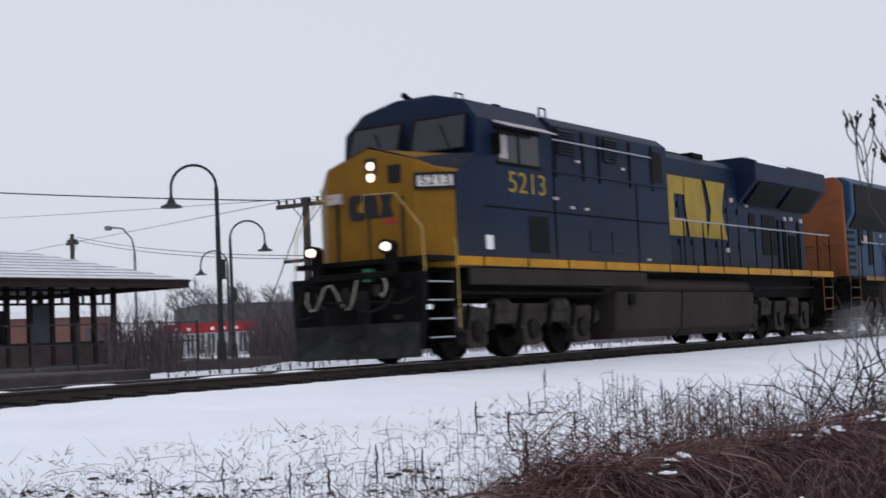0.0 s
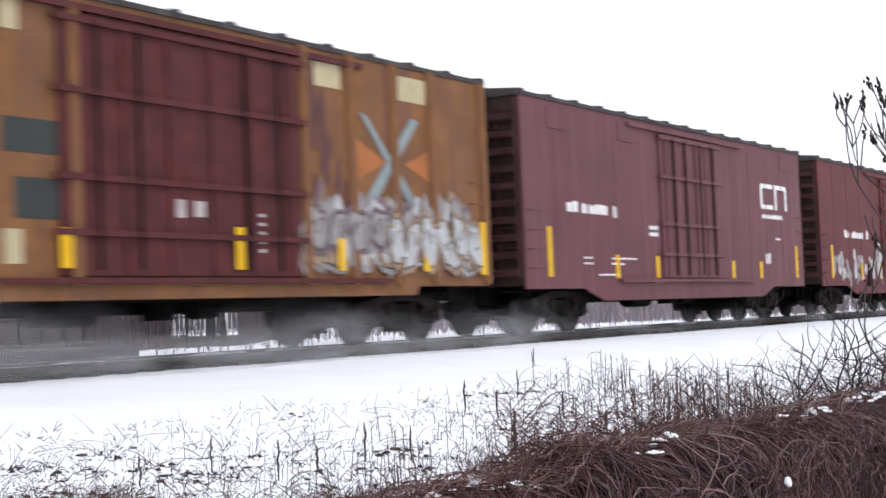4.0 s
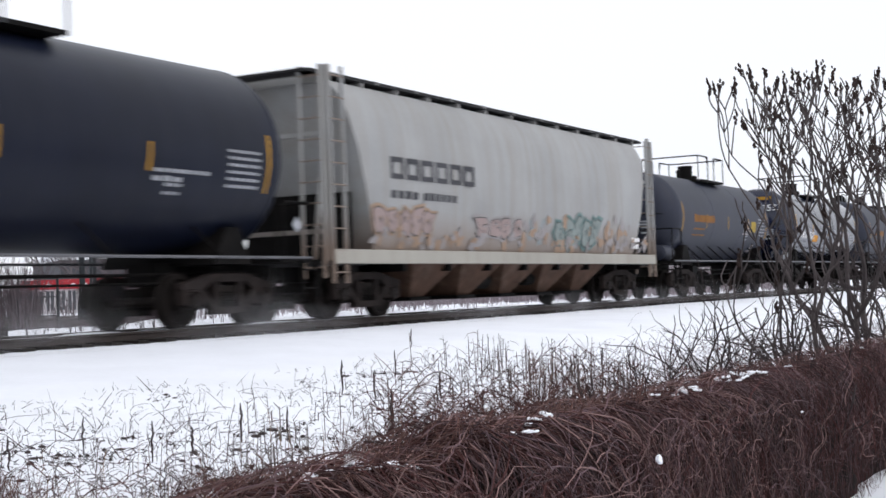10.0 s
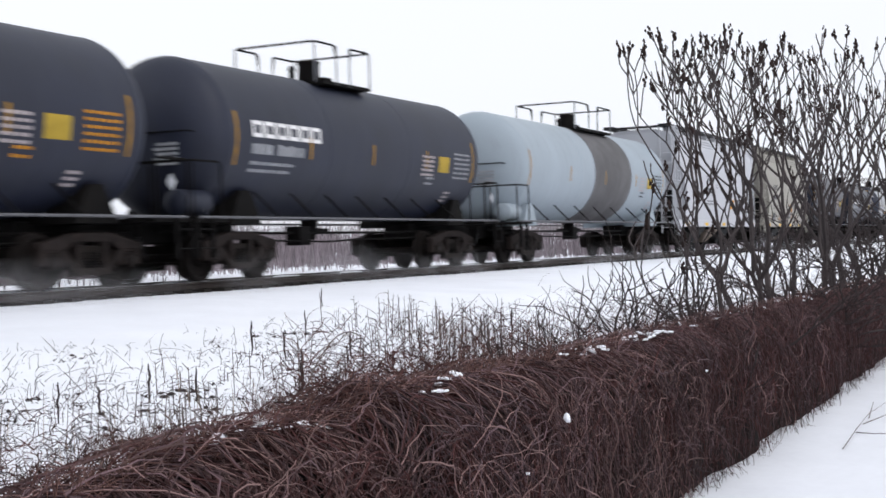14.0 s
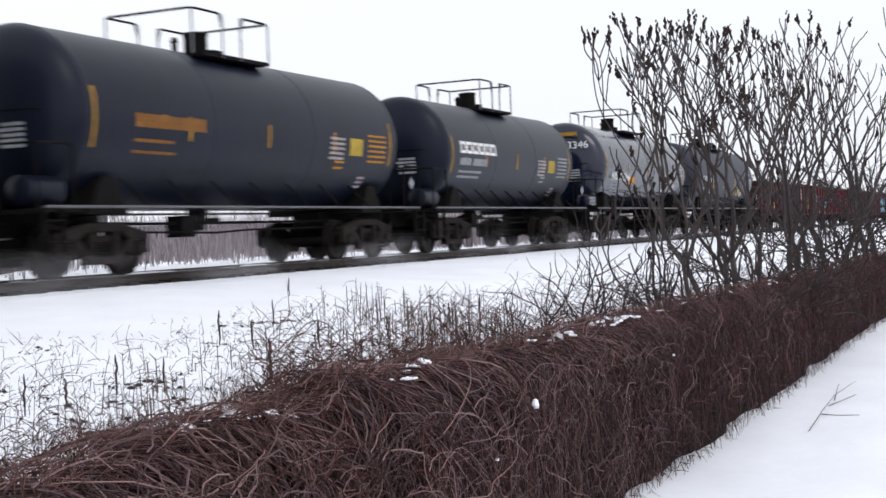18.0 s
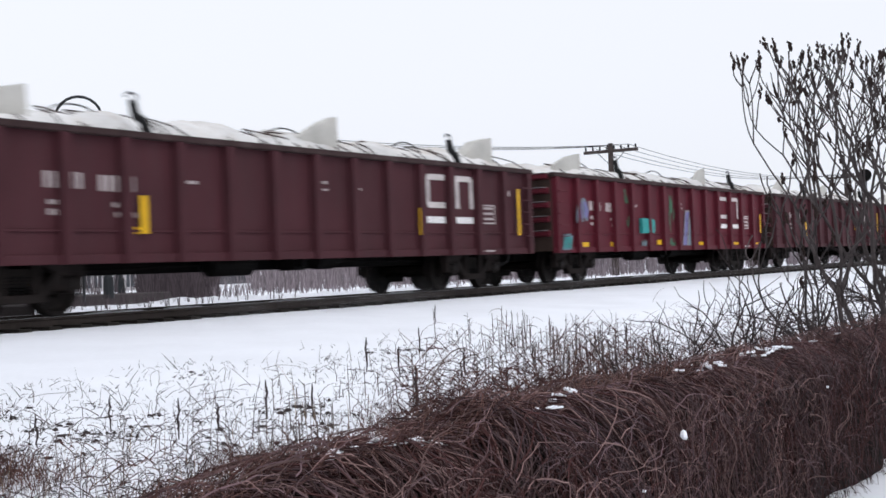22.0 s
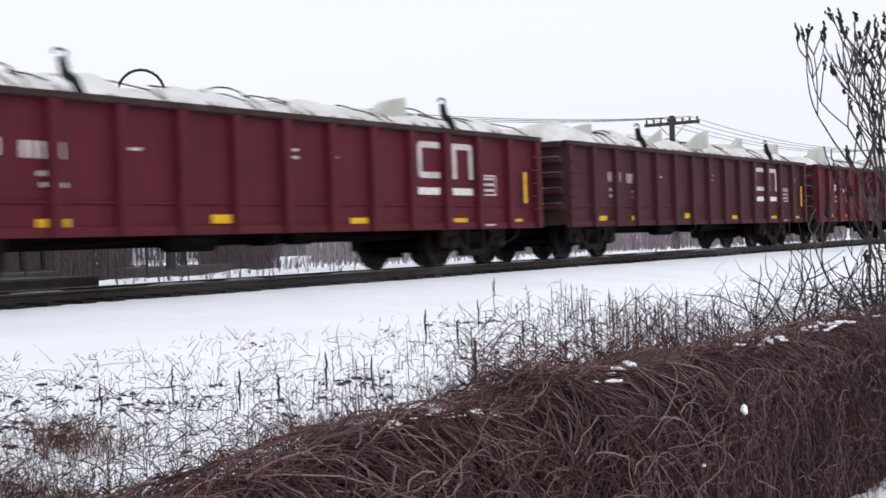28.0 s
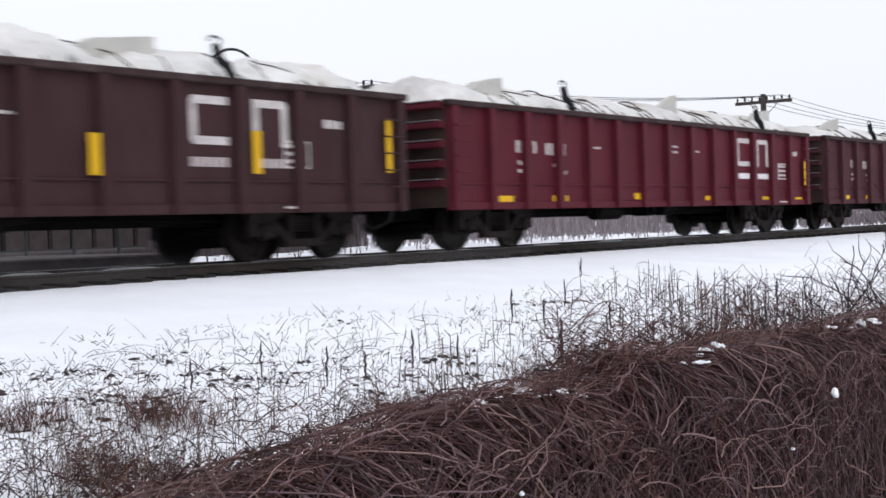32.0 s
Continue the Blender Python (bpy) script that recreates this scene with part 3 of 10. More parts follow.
# ---- freight cars ----
RED = (0.088, 0.0115, 0.020)
M.update({
    "gon_red": material("oxide_red_paint", RED, 0.62, spread=0.16, scale=0.9, fine=30, bump=0.06, dirt=(0.046, 0.012, 0.018), dirt_amount=0.4, dirt_scale=1.0, streak=0.6),
    "gon_dull": material("dull_red_paint", (0.058, 0.018, 0.023), 0.7, spread=0.2, scale=0.8, fine=30, bump=0.08, dirt=(0.058, 0.030, 0.033), dirt_amount=0.5, dirt_scale=1.2, streak=0.7),
    "gon_brown": material("brown_paint", (0.044, 0.0195, 0.021), 0.75, spread=0.2, scale=0.8, fine=30, bump=0.08, dirt=(0.055, 0.037, 0.037), dirt_amount=0.5, dirt_scale=1.1, streak=0.6),
    "gon_inside": material("rusty_steel", (0.0476, 0.0306, 0.02584), 0.85, spread=0.35, bump=0.2),
    "chord": material("worn_top_chord", (0.0408, 0.0238, 0.0238), 0.75, spread=0.3, bump=0.1, dirt=(0.136, 0.1224, 0.1224), dirt_amount=0.3, dirt_scale=3),
    "cover": material("snowy_tarpaulin", (0.66, 0.655, 0.65), 0.85, spread=0.2, scale=1.2, fine=10, bump=0.5, dirt=(0.38, 0.29, 0.21), dirt_amount=0.52, dirt_scale=1.0),
    "worn_white": material("worn_white_lettering", (0.56, 0.52, 0.51), 0.7, spread=0.25, scale=4, fine=25, bump=0.05, dirt=(0.20, 0.07, 0.07), dirt_amount=0.2, dirt_scale=5),
    "board": material("pale_board", (0.50, 0.49, 0.46), 0.8, spread=0.15, scale=2, bump=0.1, dirt=(0.45, 0.40, 0.34), dirt_amount=0.3),
    "box_plum": material("faded_plum_paint", (0.1275, 0.0493, 0.0578), 0.6, spread=0.14, scale=0.7, fine=30, bump=0.05, dirt=(0.204, 0.1105, 0.119), dirt_amount=0.45, dirt_scale=0.7, streak=0.9),
    "box_red": material("box_red_paint", (0.108, 0.029, 0.032), 0.6, spread=0.14, scale=0.8, fine=30, bump=0.05, dirt=(0.0476, 0.01496, 0.01768), dirt_amount=0.35, dirt_scale=0.8, streak=0.6),
    "box_tan": material("rusty_orange_paint", (0.205, 0.094, 0.036), 0.65, spread=0.3, scale=1.6, fine=25, bump=0.08, dirt=(0.115, 0.062, 0.056), dirt_amount=0.75, dirt_scale=1.1, streak=0.8),
    # car-end paint, about half as bright as the plum sides
    "box_end": material("dark_end_paint", (0.060, 0.026, 0.029), 0.75, spread=0.3, bump=0.1, dirt=(0.02, 0.012, 0.012), dirt_amount=0.4, streak=0.6),
    "box_door": material("oxide_door_paint", (0.088, 0.023, 0.024), 0.65, spread=0.3, bump=0.06, dirt=(0.05, 0.026, 0.03), dirt_amount=0.6, streak=0.5),
    "box_roof": material("grimy_roof_steel", (0.055, 0.048, 0.048), 0.7, 0.0, spread=0.3, bump=0.1, dirt=(0.22, 0.21, 0.215), dirt_amount=0.35, dirt_scale=1.8),
    "hop_grey": material("grey_hopper_paint", (0.155, 0.165, 0.186), 0.5, spread=0.1, scale=0.5, fine=25, bump=0.04, dirt=(0.098, 0.102, 0.112), dirt_amount=0.55, dirt_scale=0.7, streak=0.9, dust=(0.062, 0.058, 0.058), dust_top=1.9, dust_soft=0.7),
    "hop_white": material("weathered_white_paint", (0.315, 0.318, 0.318), 0.6, spread=0.12, scale=0.6, fine=25, bump=0.04, dirt=(0.25, 0.225, 0.19), dirt_amount=0.55, dirt_scale=0.8, streak=0.9, dust=(0.19, 0.13, 0.095), dust_top=2.1, dust_soft=0.9),
    "hop_clean": material("clean_white_paint", (0.4752, 0.4824, 0.5112), 0.5, spread=0.05, scale=0.5, fine=25, bump=0.03, dirt=(0.36, 0.36, 0.3744), dirt_amount=0.25, dirt_scale=0.7, streak=0.9),
    "hop_cream": material("cream_paint", (0.3312, 0.3168, 0.2808), 0.6, spread=0.09, scale=0.5, fine=25, bump=0.04, dirt=(0.2376, 0.2088, 0.1728), dirt_amount=0.45, dirt_scale=0.8, streak=0.8),
    "hop_rust": material("rusty_bay_steel", (0.0816, 0.0476, 0.034), 0.8, spread=0.3, bump=0.15, dirt=(0.272, 0.2312, 0.1904), dirt_amount=0.3, dirt_scale=1.2),
    "hop_dark": material("dark_hopper_steel", (0.022, 0.022, 0.0235), 0.7, spread=0.25, bump=0.1),
    "hop_sill": material("grimy_grey_sill", (0.036, 0.036, 0.038), 0.7, spread=0.25, bump=0.05),
    "hop_bay": material("tan_bay_steel", (0.19, 0.155, 0.13), 0.8, spread=0.3, bump=0.1, dirt=(0.07, 0.05, 0.045), dirt_amount=0.35),
    "thin_snow": material("thin_dirty_snow", (0.22, 0.20, 0.21), 0.8, spread=0.3, bump=0.1),
    "rail_post": material("grey_rail_post", (0.16, 0.165, 0.18), 0.6, spread=0.2, bump=0.02),
    "tank_black": material("black_tank_paint", (0.0055, 0.0076, 0.0175), 0.36, spread=0.25, scale=0.8, fine=25, bump=0.02, dirt=(0.0130, 0.0152, 0.0245), dirt_amount=0.5, dirt_scale=0.7, streak=0.7, spec=0.17),
    "tank_gloss": material("glossy_black_paint", (0.0058, 0.0086, 0.025), 0.13, spread=0.2, scale=0.8, fine=25, bump=0.004, dirt=(0.011, 0.0125, 0.02), dirt_amount=0.3, spec=0.5),
    "tank_grey": material("dusty_black_paint", (0.0100, 0.0132, 0.029), 0.55, spread=0.25, scale=0.8, fine=25, bump=0.03, dirt=(0.021, 0.024, 0.037), dirt_amount=0.5, dirt_scale=0.8, streak=0.7, spec=0.42),
    "tank_yellow": material("tarnished_yellow_strip", (0.36, 0.19, 0.018), 0.5, spread=0.25, bump=0.04, dirt=(0.06, 0.04, 0.02), dirt_amount=0.45, dirt_scale=4),
    "tank_blue": material("pale_blue_paint", (0.324, 0.3744, 0.4176), 0.5, spread=0.07, scale=0.6, fine=25, bump=0.02, dirt=(0.2448, 0.2592, 0.2808), dirt_amount=0.35, streak=0.8),
    "tank_band": material("spilt_load_stain", (0.1224, 0.1188, 0.1224), 0.7, spread=0.25, scale=1.0, fine=20, bump=0.05, dirt=(0.0648, 0.0612, 0.0612), dirt_amount=0.5, streak=0.9),
    "pipe_white": material("pale_pipe", (0.115, 0.115, 0.125), 0.5, spread=0.2, bump=0.02),
    "snow_sheen": material("snow_sheen_white", (0.85, 0.87, 0.9), 0.8, spread=0.05, bump=0.1),
})
PAINT = {k: material("sprayed_" + k, c, 0.55, spread=0.2, bump=0.03, dirt=(c[0] * 0.55, c[1] * 0.55, c[2] * 0.55), dirt_amount=0.3, dirt_scale=3) for k, c in {
    "white": (0.46, 0.445, 0.44), "lilac": (0.30, 0.235, 0.28), "cyan": (0.05, 0.36, 0.42),
    "skyblue": (0.10, 0.42, 0.62), "green": (0.06, 0.2, 0.12), "teal": (0.03, 0.27, 0.26), "yellow": (0.36, 0.32, 0.045), "olive": (0.26, 0.24, 0.07), 
    "grey": (0.27, 0.25, 0.25), "red": (0.33, 0.10, 0.09), "orange": (0.46, 0.16, 0.04), "cream": (0.45, 0.38, 0.24), "tan": (0.30, 0.21, 0.15),
    "violet": (0.18, 0.17, 0.36), "dullteal": (0.12, 0.19, 0.185), "hopper": (0.17, 0.175, 0.185), "dullwhite": (0.42, 0.42, 0.43), "slate": (0.042, 0.047, 0.045), "paleblue": (0.19, 0.26, 0.30), "fadedblue": (0.23, 0.27, 0.28), "fadedorange": (0.36, 0.13, 0.045), "shade": (0.085, 0.083, 0.088), "palegrey": (0.225, 0.225, 0.235), "icyblue": (0.20, 0.33, 0.38), "steelblue": (0.13, 0.22, 0.265), "mutedrose": (0.20, 0.13, 0.145), "faintrose": (0.29, 0.225, 0.215), "faintteal": (0.20, 0.235, 0.225), "plumspray": (0.105, 0.046, 0.045), "mauve": (0.16, 0.11, 0.13)}.items()}


def scrawl(car, rnd, x, z, w, h, y, colours, n=26, surf=None):
    """A sprayed scrawl: overlapping patches and strokes of a few colours."""
    for i, col in enumerate(colours):
        g = Geo()
        for k in range(n):
            t = 0.004 + 0.0006 * k + 0.004 * i
            blob(g, rnd, x + rnd.random() * w, z + h * (0.5 + rnd.uniform(-0.36, 0.36)), rnd.uniform(0.1, 0.32) * min(w, 2.2) * 0.55, h * rnd.uniform(0.22, 0.6), y, 10, t, surf)
        tagged(part("graffiti", g, PAINT[col], car, "sprayed graffiti patch"), kind="stuff")


def ribbon(g, pts, w, dy, s):
    """A painted stroke along a bent line."""
    n, b = len(pts), len(g.v)
    for i, (px, pz) in enumerate(pts):
        ax, az = pts[max(0, i - 1)]
        cx, cz = pts[min(n - 1, i + 1)]
        l = math.hypot(cx - ax, cz - az) or 1
        nx, nz = -(cz - az) / l * w / 2, (cx - ax) / l * w / 2
        k = 0.7 if i in (0, n - 1) else 1.0
        g.v += [(px + nx * k, s(pz + nz) - dy, pz + nz * k), (px - nx * k, s(pz - nz) - dy, pz - nz * k)]
    g.f += [(b + 2 * i, b + 2 * i + 1, b + 2 * i + 3, b + 2 * i + 2) for i in range(n - 1)]


def bulge(g, pts, cx, cz, grow, dy, s):
    """A filled shape on a side, swollen about its middle."""
    q = len(g.v)
    for px, pz in pts:
        x, z = cx + (px - cx) * grow, cz + (pz - cz) * grow
        g.v.append((x, s(z) - dy, z))
    g.v.append((cx, s(cz) - dy, cz))
    g.f += [(q + i, q + (i + 1) % len(pts), q + len(pts)) for i in range(len(pts))]


def scrawl_letters(car, rnd, x, z, w, h, y, fill, edge, n=6, surf=None):
    """A sprayed piece: leaning, bulging shapes that interlock, each with a pale rim, a dark edge, a fill and a few sharp strokes over it."""
    ge, gf, gd = Geo(), Geo(), Geo()
    step = w / n
    s = (lambda q: y) if surf is None else surf
    for i in range(n):
        cx, cz = x + (i + 0.5) * step + rnd.uniform(-0.1, 0.1) * step, z + h * rnd.uniform(0.44, 0.56)
        a, b, lean, spike = step * rnd.uniform(0.5, 0.66), h * rnd.uniform(0.38, 0.48), rnd.uniform(-0.35, 0.35), rnd.randint(0, 11)
        pts = []
        for k in range(12):
            t = 2 * math.pi * k / 12
            r = (1.45 if k == spike else 0.72 if k == (spike + 5) % 12 else 1.0) * rnd.uniform(0.82, 1.12)
            sq = 1 / max(abs(math.cos(t)), abs(math.sin(t))) ** 0.6
            pz = b * r * sq * math.sin(t)
            pts.append((cx + a * r * sq * math.cos(t) * 0.8 + lean * pz, cz + max(-0.5 * h, min(0.5 * h, pz))))
        lift = 0.0004 * i
        bulge(ge, pts, cx, cz, 1.22, 0.010 + lift, s)
        bulge(gd, pts, cx, cz, 1.0, 0.015 + lift, s)
        bulge(gf, pts, cx, cz, 0.92, 0.020 + lift, s)
        for _ in range(2):
            u, v, k = cx + rnd.uniform(-0.35, 0.35) * a, cz + rnd.uniform(-0.5, 0.2) * b, rnd.uniform(0.25, 0.6) * b
            ribbon(gd, [(u, v), (u + lean * k + rnd.uniform(-0.15, 0.15) * a, v + k * 0.5), (u + rnd.uniform(-0.4, 0.4) * a, v + k)], min(step, h) * 0.07, 0.026 + lift, s)
        u, v = cx + rnd.uniform(-0.4, 0.2) * a, cz + rnd.uniform(0.1, 0.4) * b
        ribbon(ge, [(u, v), (u + 0.3 * a, v + 0.12 * b), (u + 0.5 * a, v + 0.05 * b)], min(step, h) * 0.06, 0.028 + lift, s)
    tagged(part("graffiti", ge, PAINT[edge], car, "sprayed graffiti rims"), kind="stuff")
    tagged(part("graffiti", gd, PAINT["slate"], car, "dark sprayed edges"), kind="stuff")
    tagged(part("graffiti", gf, PAINT[fill], car, "sprayed graffiti fill"), kind="stuff")


def slab_tag(car, rnd, x, z, w, h, y, fills, edge, n, surf=None, lean=0.3, ground=None):
    """A sprayed piece of tall leaning slabs that overlap, each with a pale rim and a dark shade down one side, on an uneven ground."""
    s = (lambda q: y) if surf is None else surf
    ge, gd, gf = Geo(), Geo(), [Geo() for _ in fills]
    step = w / n

    def slab(g, x0, x1, z0, z1, dy, waist=0.0):
        b, rows = len(g.v), 5
        for k in range(rows + 1):
            u = k / rows
            zz = z0 + (z1 - z0) * u
            sh, nip = lean * (zz - z), waist * math.sin(math.pi * u)
            g.v += [(x0 + sh + nip, s(zz) - dy, zz), (x1 + sh - nip, s(zz) - dy, zz)]
        g.f += [(b + 2 * k, b + 2 * k + 1, b + 2 * k + 3, b + 2 * k + 2) for k in range(rows)]
    if ground:
        g0 = Geo()
        for i in range(n * 2):
            a = x + i * step / 2
            slab(g0, a - 0.08, a + step / 2 + 0.1, z - rnd.uniform(0.02, 0.14), z + h * rnd.uniform(0.85, 1.2), 0.004 + 0.0003 * i)
        tagged(part("graffiti", g0, PAINT[ground], car, "pale sprayed ground"), kind="stuff")
    for i in range(n):
        a = x + i * step + rnd.uniform(-0.08, 0.08) * step
        q, top, low = step * rnd.uniform(0.78, 0.98), z + h * rnd.uniform(0.8, 1.0), z + h * rnd.uniform(0.0, 0.08)
        nip, d = step * rnd.uniform(-0.10, 0.16), 0.0006 * i
        slab(ge, a - 0.045, a + q + 0.045, low - 0.04, top + 0.04, 0.011 + d, nip)
        slab(gd, a + q * 0.5, a + q + 0.01, low, top, 0.016 + d, nip * 0.5)
        slab(gf[i % len(fills)], a, a + q * 0.86, low + 0.01, top - 0.01, 0.021 + d, nip)
        for k in range(2):
            # counters and cuts through the slab
            u, v = a + q * rnd.uniform(0.2, 0.5), low + (top - low) * (0.22 + 0.42 * k + rnd.uniform(-0.08, 0.08))
            slab(gd if rnd.random() < 0.5 else ge, u, u + q * rnd.uniform(0.14, 0.3), v, v + (top - low) * rnd.uniform(0.06, 0.2), 0.026 + d)
    tagged(part("graffiti", ge, PAINT[edge], car, "sprayed graffiti rims"), kind="stuff")
    tagged(part("graffiti", gd, PAINT["shade"], car, "dark sprayed edges"), kind="stuff")
    for g, f in zip(gf, fills):
        tagged(part("graffiti", g, PAINT[f], car, "sprayed graffiti fill"), kind="stuff")


def stroke_tag(car, rnd, x, z, w, h, y, colours, n):
    """A sprayed piece of broad upright strokes that bend and hook over one another."""
    for i, col in enumerate(colours):
        g = Geo()
        for k in range(n):
            a = x + w * (k + rnd.uniform(0.1, 0.9)) / n
            low, top = z + h * rnd.uniform(0.0, 0.2), z + h * rnd.uniform(0.6, 1.0)
            bend, hook = rnd.uniform(-0.14, 0.14), rnd.choice((-1, 0, 1)) * rnd.uniform(0.15, 0.4)
            pts = [(a + bend * math.sin(math.pi * u), low + (top - low) * u) for u in (0, 0.2, 0.4, 0.6, 0.8, 1.0)]
            pts += [(pts[-1][0] + hook * 0.5, top + 0.03), (pts[-1][0] + hook, top - 0.12)] if hook else []
            ribbon(g, pts, rnd.uniform(0.10, 0.2) * (1.0 if i != 1 else 0.7), 0.0012 * k + 0.004 * (i if k % 2 else 3 - i), lambda q: y)
        tagged(part("graffiti", g, PAINT[col], car, "broad sprayed strokes"), kind="stuff")


def gondola(c, L, paint, seed, marks="low", load=1.0, label="", scr=None):
    rnd = random.Random(seed)
    car = vehicle("gondola_car", label or "oxide-red steel gondola car with a snowy covered load", "gondola", c, "gondola cars of the train")
    W, zb, zt, n = 1.53, 0.70, 2.56, 14
    mat = M[paint]
    ys = -W + 0.09
    for s in (-1, 1):
        yy = s * (W - 0.09)
        part("side_sheet", Geo().box(0.05, L - 0.05, min(yy, yy - s * 0.02), max(yy, yy - s * 0.02), zb + 0.1, zt - 0.06), mat, car)
        part("side_sill", Geo().box(0.0, L, min(yy, yy + s * 0.05), max(yy, yy + s * 0.05), zb, zb + 0.13).box(0.02, L - 0.02, min(yy, yy + s * 0.03), max(yy, yy + s * 0.03), zb + 0.43, zb + 0.47), mat, car, bevel=0.01)
        part("top_chord", Geo().box(-0.02, L + 0.02, min(yy - s * 0.05, s * W * 1.02), max(yy - s * 0.05, s * W * 1.02), zt - 0.10, zt), M["chord"], car, bevel=0.015)
    post = Geo()
    k, ww = 0.125, 0.10
    post.loft([[(-ww, 0, zb), (-ww * 0.9, -k, zb), (ww * 0.9, -k, zb), (ww, 0, zb)], [(-ww * 0.9, 0, zt - 0.1), (-ww * 0.8, -k, zt - 0.1), (ww * 0.8, -k, zt - 0.1), (ww * 0.9, 0, zt - 0.1)]])
    pm = post.mesh("side_post")
    recalc(pm)
    pm.materials.append(mat)
    xs = [0.16] + [0.16 + (L - 0.32) * i / n for i in range(1, n)] + [L - 0.16]
    for x in xs:
        part("side_post", pm, None, car, at=pose(x, -W + 0.09, 0))
        part("side_post", pm, None, car, at=pose(x, W - 0.09, 0, 0, 0, 180))
    part("floor", Geo().box(0.1, L - 0.1, -W + 0.12, W - 0.12, zb + 0.18, zb + 0.28), M["gon_inside"], car)
    for x, d in ((0.03, -1), (L - 0.03, 1)):
        e = part("end_sheet", Geo().box(min(x, x - d * 0.06), max(x, x - d * 0.06), -W + 0.1, W - 0.1, zb + 0.05, zt - 0.04), M["gon_inside"], car, "dark end sheet behind the ribs")
        for i in range(5):
            z = zb + 0.45 + i * 0.33
            part("end_rib", Geo().prism([(x, z - 0.07), (x + d * 0.13, z - 0.04), (x + d * 0.13, z + 0.04), (x, z + 0.08)], -W + 0.14, W - 0.14, "y"), mat, e)
            part("snow_ledge", Geo().box(min(x, x + d * 0.12), max(x, x + d * 0.12), -W + 0.2, W - 0.3, z + 0.07, z + 0.085), M["thin_snow"], e, "thin line of snow on the rib")
    ladder(car, 0.12, -W - 0.0, zb + 0.25, zt - 0.3, 0.42, mat, "x", 5, False)
    ladder(car, L - 0.55, -W - 0.0, zb + 0.25, zt - 0.3, 0.42, mat, "x", 5, False)
    underframe(car, L, low=0.55)
    add_truck(car, 2.0)
    add_truck(car, L - 2.0)
    # the load: humps under a pale cover, upright boards, hoops and strap posts
    g, nx, ny = Geo(), 150, 12
    for i in range(nx + 1):
        x = 0.25 + (L - 0.5) * i / nx
        end = min(1.0, min(i, nx - i) / 5)
        for j in range(ny + 1):
            u = j / ny
            y = (-W + 0.14) + (2 * W - 0.28) * u
            crown = math.sin(math.pi * min(1, max(0, u))) ** 0.42
            h = 0.31 + 0.22 * load * abs(math.sin(x * 1.2 + seed)) ** 0.8 + 0.18 * noise.noise((x * 0.9, y * 0.9, seed * 3.1)) + 0.10 * noise.noise((x * 2.6, y * 2.0, seed)) + 0.04 * noise.noise((x * 7, y * 6, seed))
            g.v.append((x, y, zt - 0.10 + max(0.02, h) * crown * end))
    for i in range(nx):
        for j in range(ny):
            a = i * (ny + 1) + j
            g.f.append((a, a + ny + 1, a + ny + 2, a + 1))
    part("load_cover", g, M["cover"], car, "pale tarpaulin sagging over the load, dusted with snow", smooth=True)
    for q in range(16):
        # folds of the cover: thin dark lines that arch over the load
        x, k = 0.9 + (L - 1.8) * (q + rnd.uniform(0.1, 0.9)) / 16, rnd.uniform(0.4, 1.3)
        part("cover_fold", Geo().tube([(x + k * u, -W + 0.16 + 0.9 * math.sin(math.pi * u) * rnd.uniform(0.8, 1.0), zt + 0.0 + (0.26 + 0.12 * load) * math.sin(math.pi * u) ** 0.6) for u in [i / 8 for i in range(9)]], 0.012, 4), M["gon_inside"], car, "dark fold in the tarpaulin")
    # how many boards stand above the cover differs from car to car
    for q in {107: (0, 1, 2, 3, 4), 106: (3,), 102: (0, 3), 105: (1, 4), 109: (0, 3)}.get(seed, (0, 2, 4)):
        x = (2.4, 6.1, 9.2, 12.0, 15.1)[q] + rnd.uniform(-0.3, 0.3)
        hh, ln = rnd.uniform(0.46, 0.62), rnd.uniform(0.8, 1.5)
        y0 = rnd.uniform(-1.2, -0.9)
        part("load_board", Geo().prism([(x - ln, zt + 0.24), (x - ln * rnd.uniform(0.25, 0.75), zt + hh - 0.05), (x, zt + hh + 0.06), (x + 0.03, zt - 0.02), (x - ln, zt + 0.02)], y0, y0 + rnd.uniform(0.05, 0.3), "y"), M["board"], car)
    for q in range(3):
        x = L * (0.22 + 0.27 * q) + rnd.uniform(-0.5, 0.5)
        r = rnd.uniform(0.22, 0.36)
        part("hoop", Geo().tube([(x + r * math.cos(a * 0.314), -0.9 + 0.05 * a, zt + 0.22 + 0.22 * math.sin(a * 0.314)) for a in range(11)], 0.014, 5), M["steel_dark"], car)
    for x in (3.86, 12.85):
        part("strap_post", Geo().tube([(x + 0.28, -W + 0.02, zt - 0.08), (x + 0.16, -W + 0.05, zt + 0.16), (x + 0.04, -W + 0.08, zt + 0.24), (x, -W + 0.1, zt + 0.46)], [0.055, 0.07, 0.075, 0.06], 7), M["black_rubber"], car)
        part("strap_ring", Geo().tube([(x + 0.11 * math.cos(a * 0.35) - 0.02, -W + 0.1, zt + 0.5 + 0.06 * math.sin(a * 0.35)) for a in range(-1, 11)], 0.02, 5), M["pipe_white"], car)
    # marks
    yf = ys - 0.002
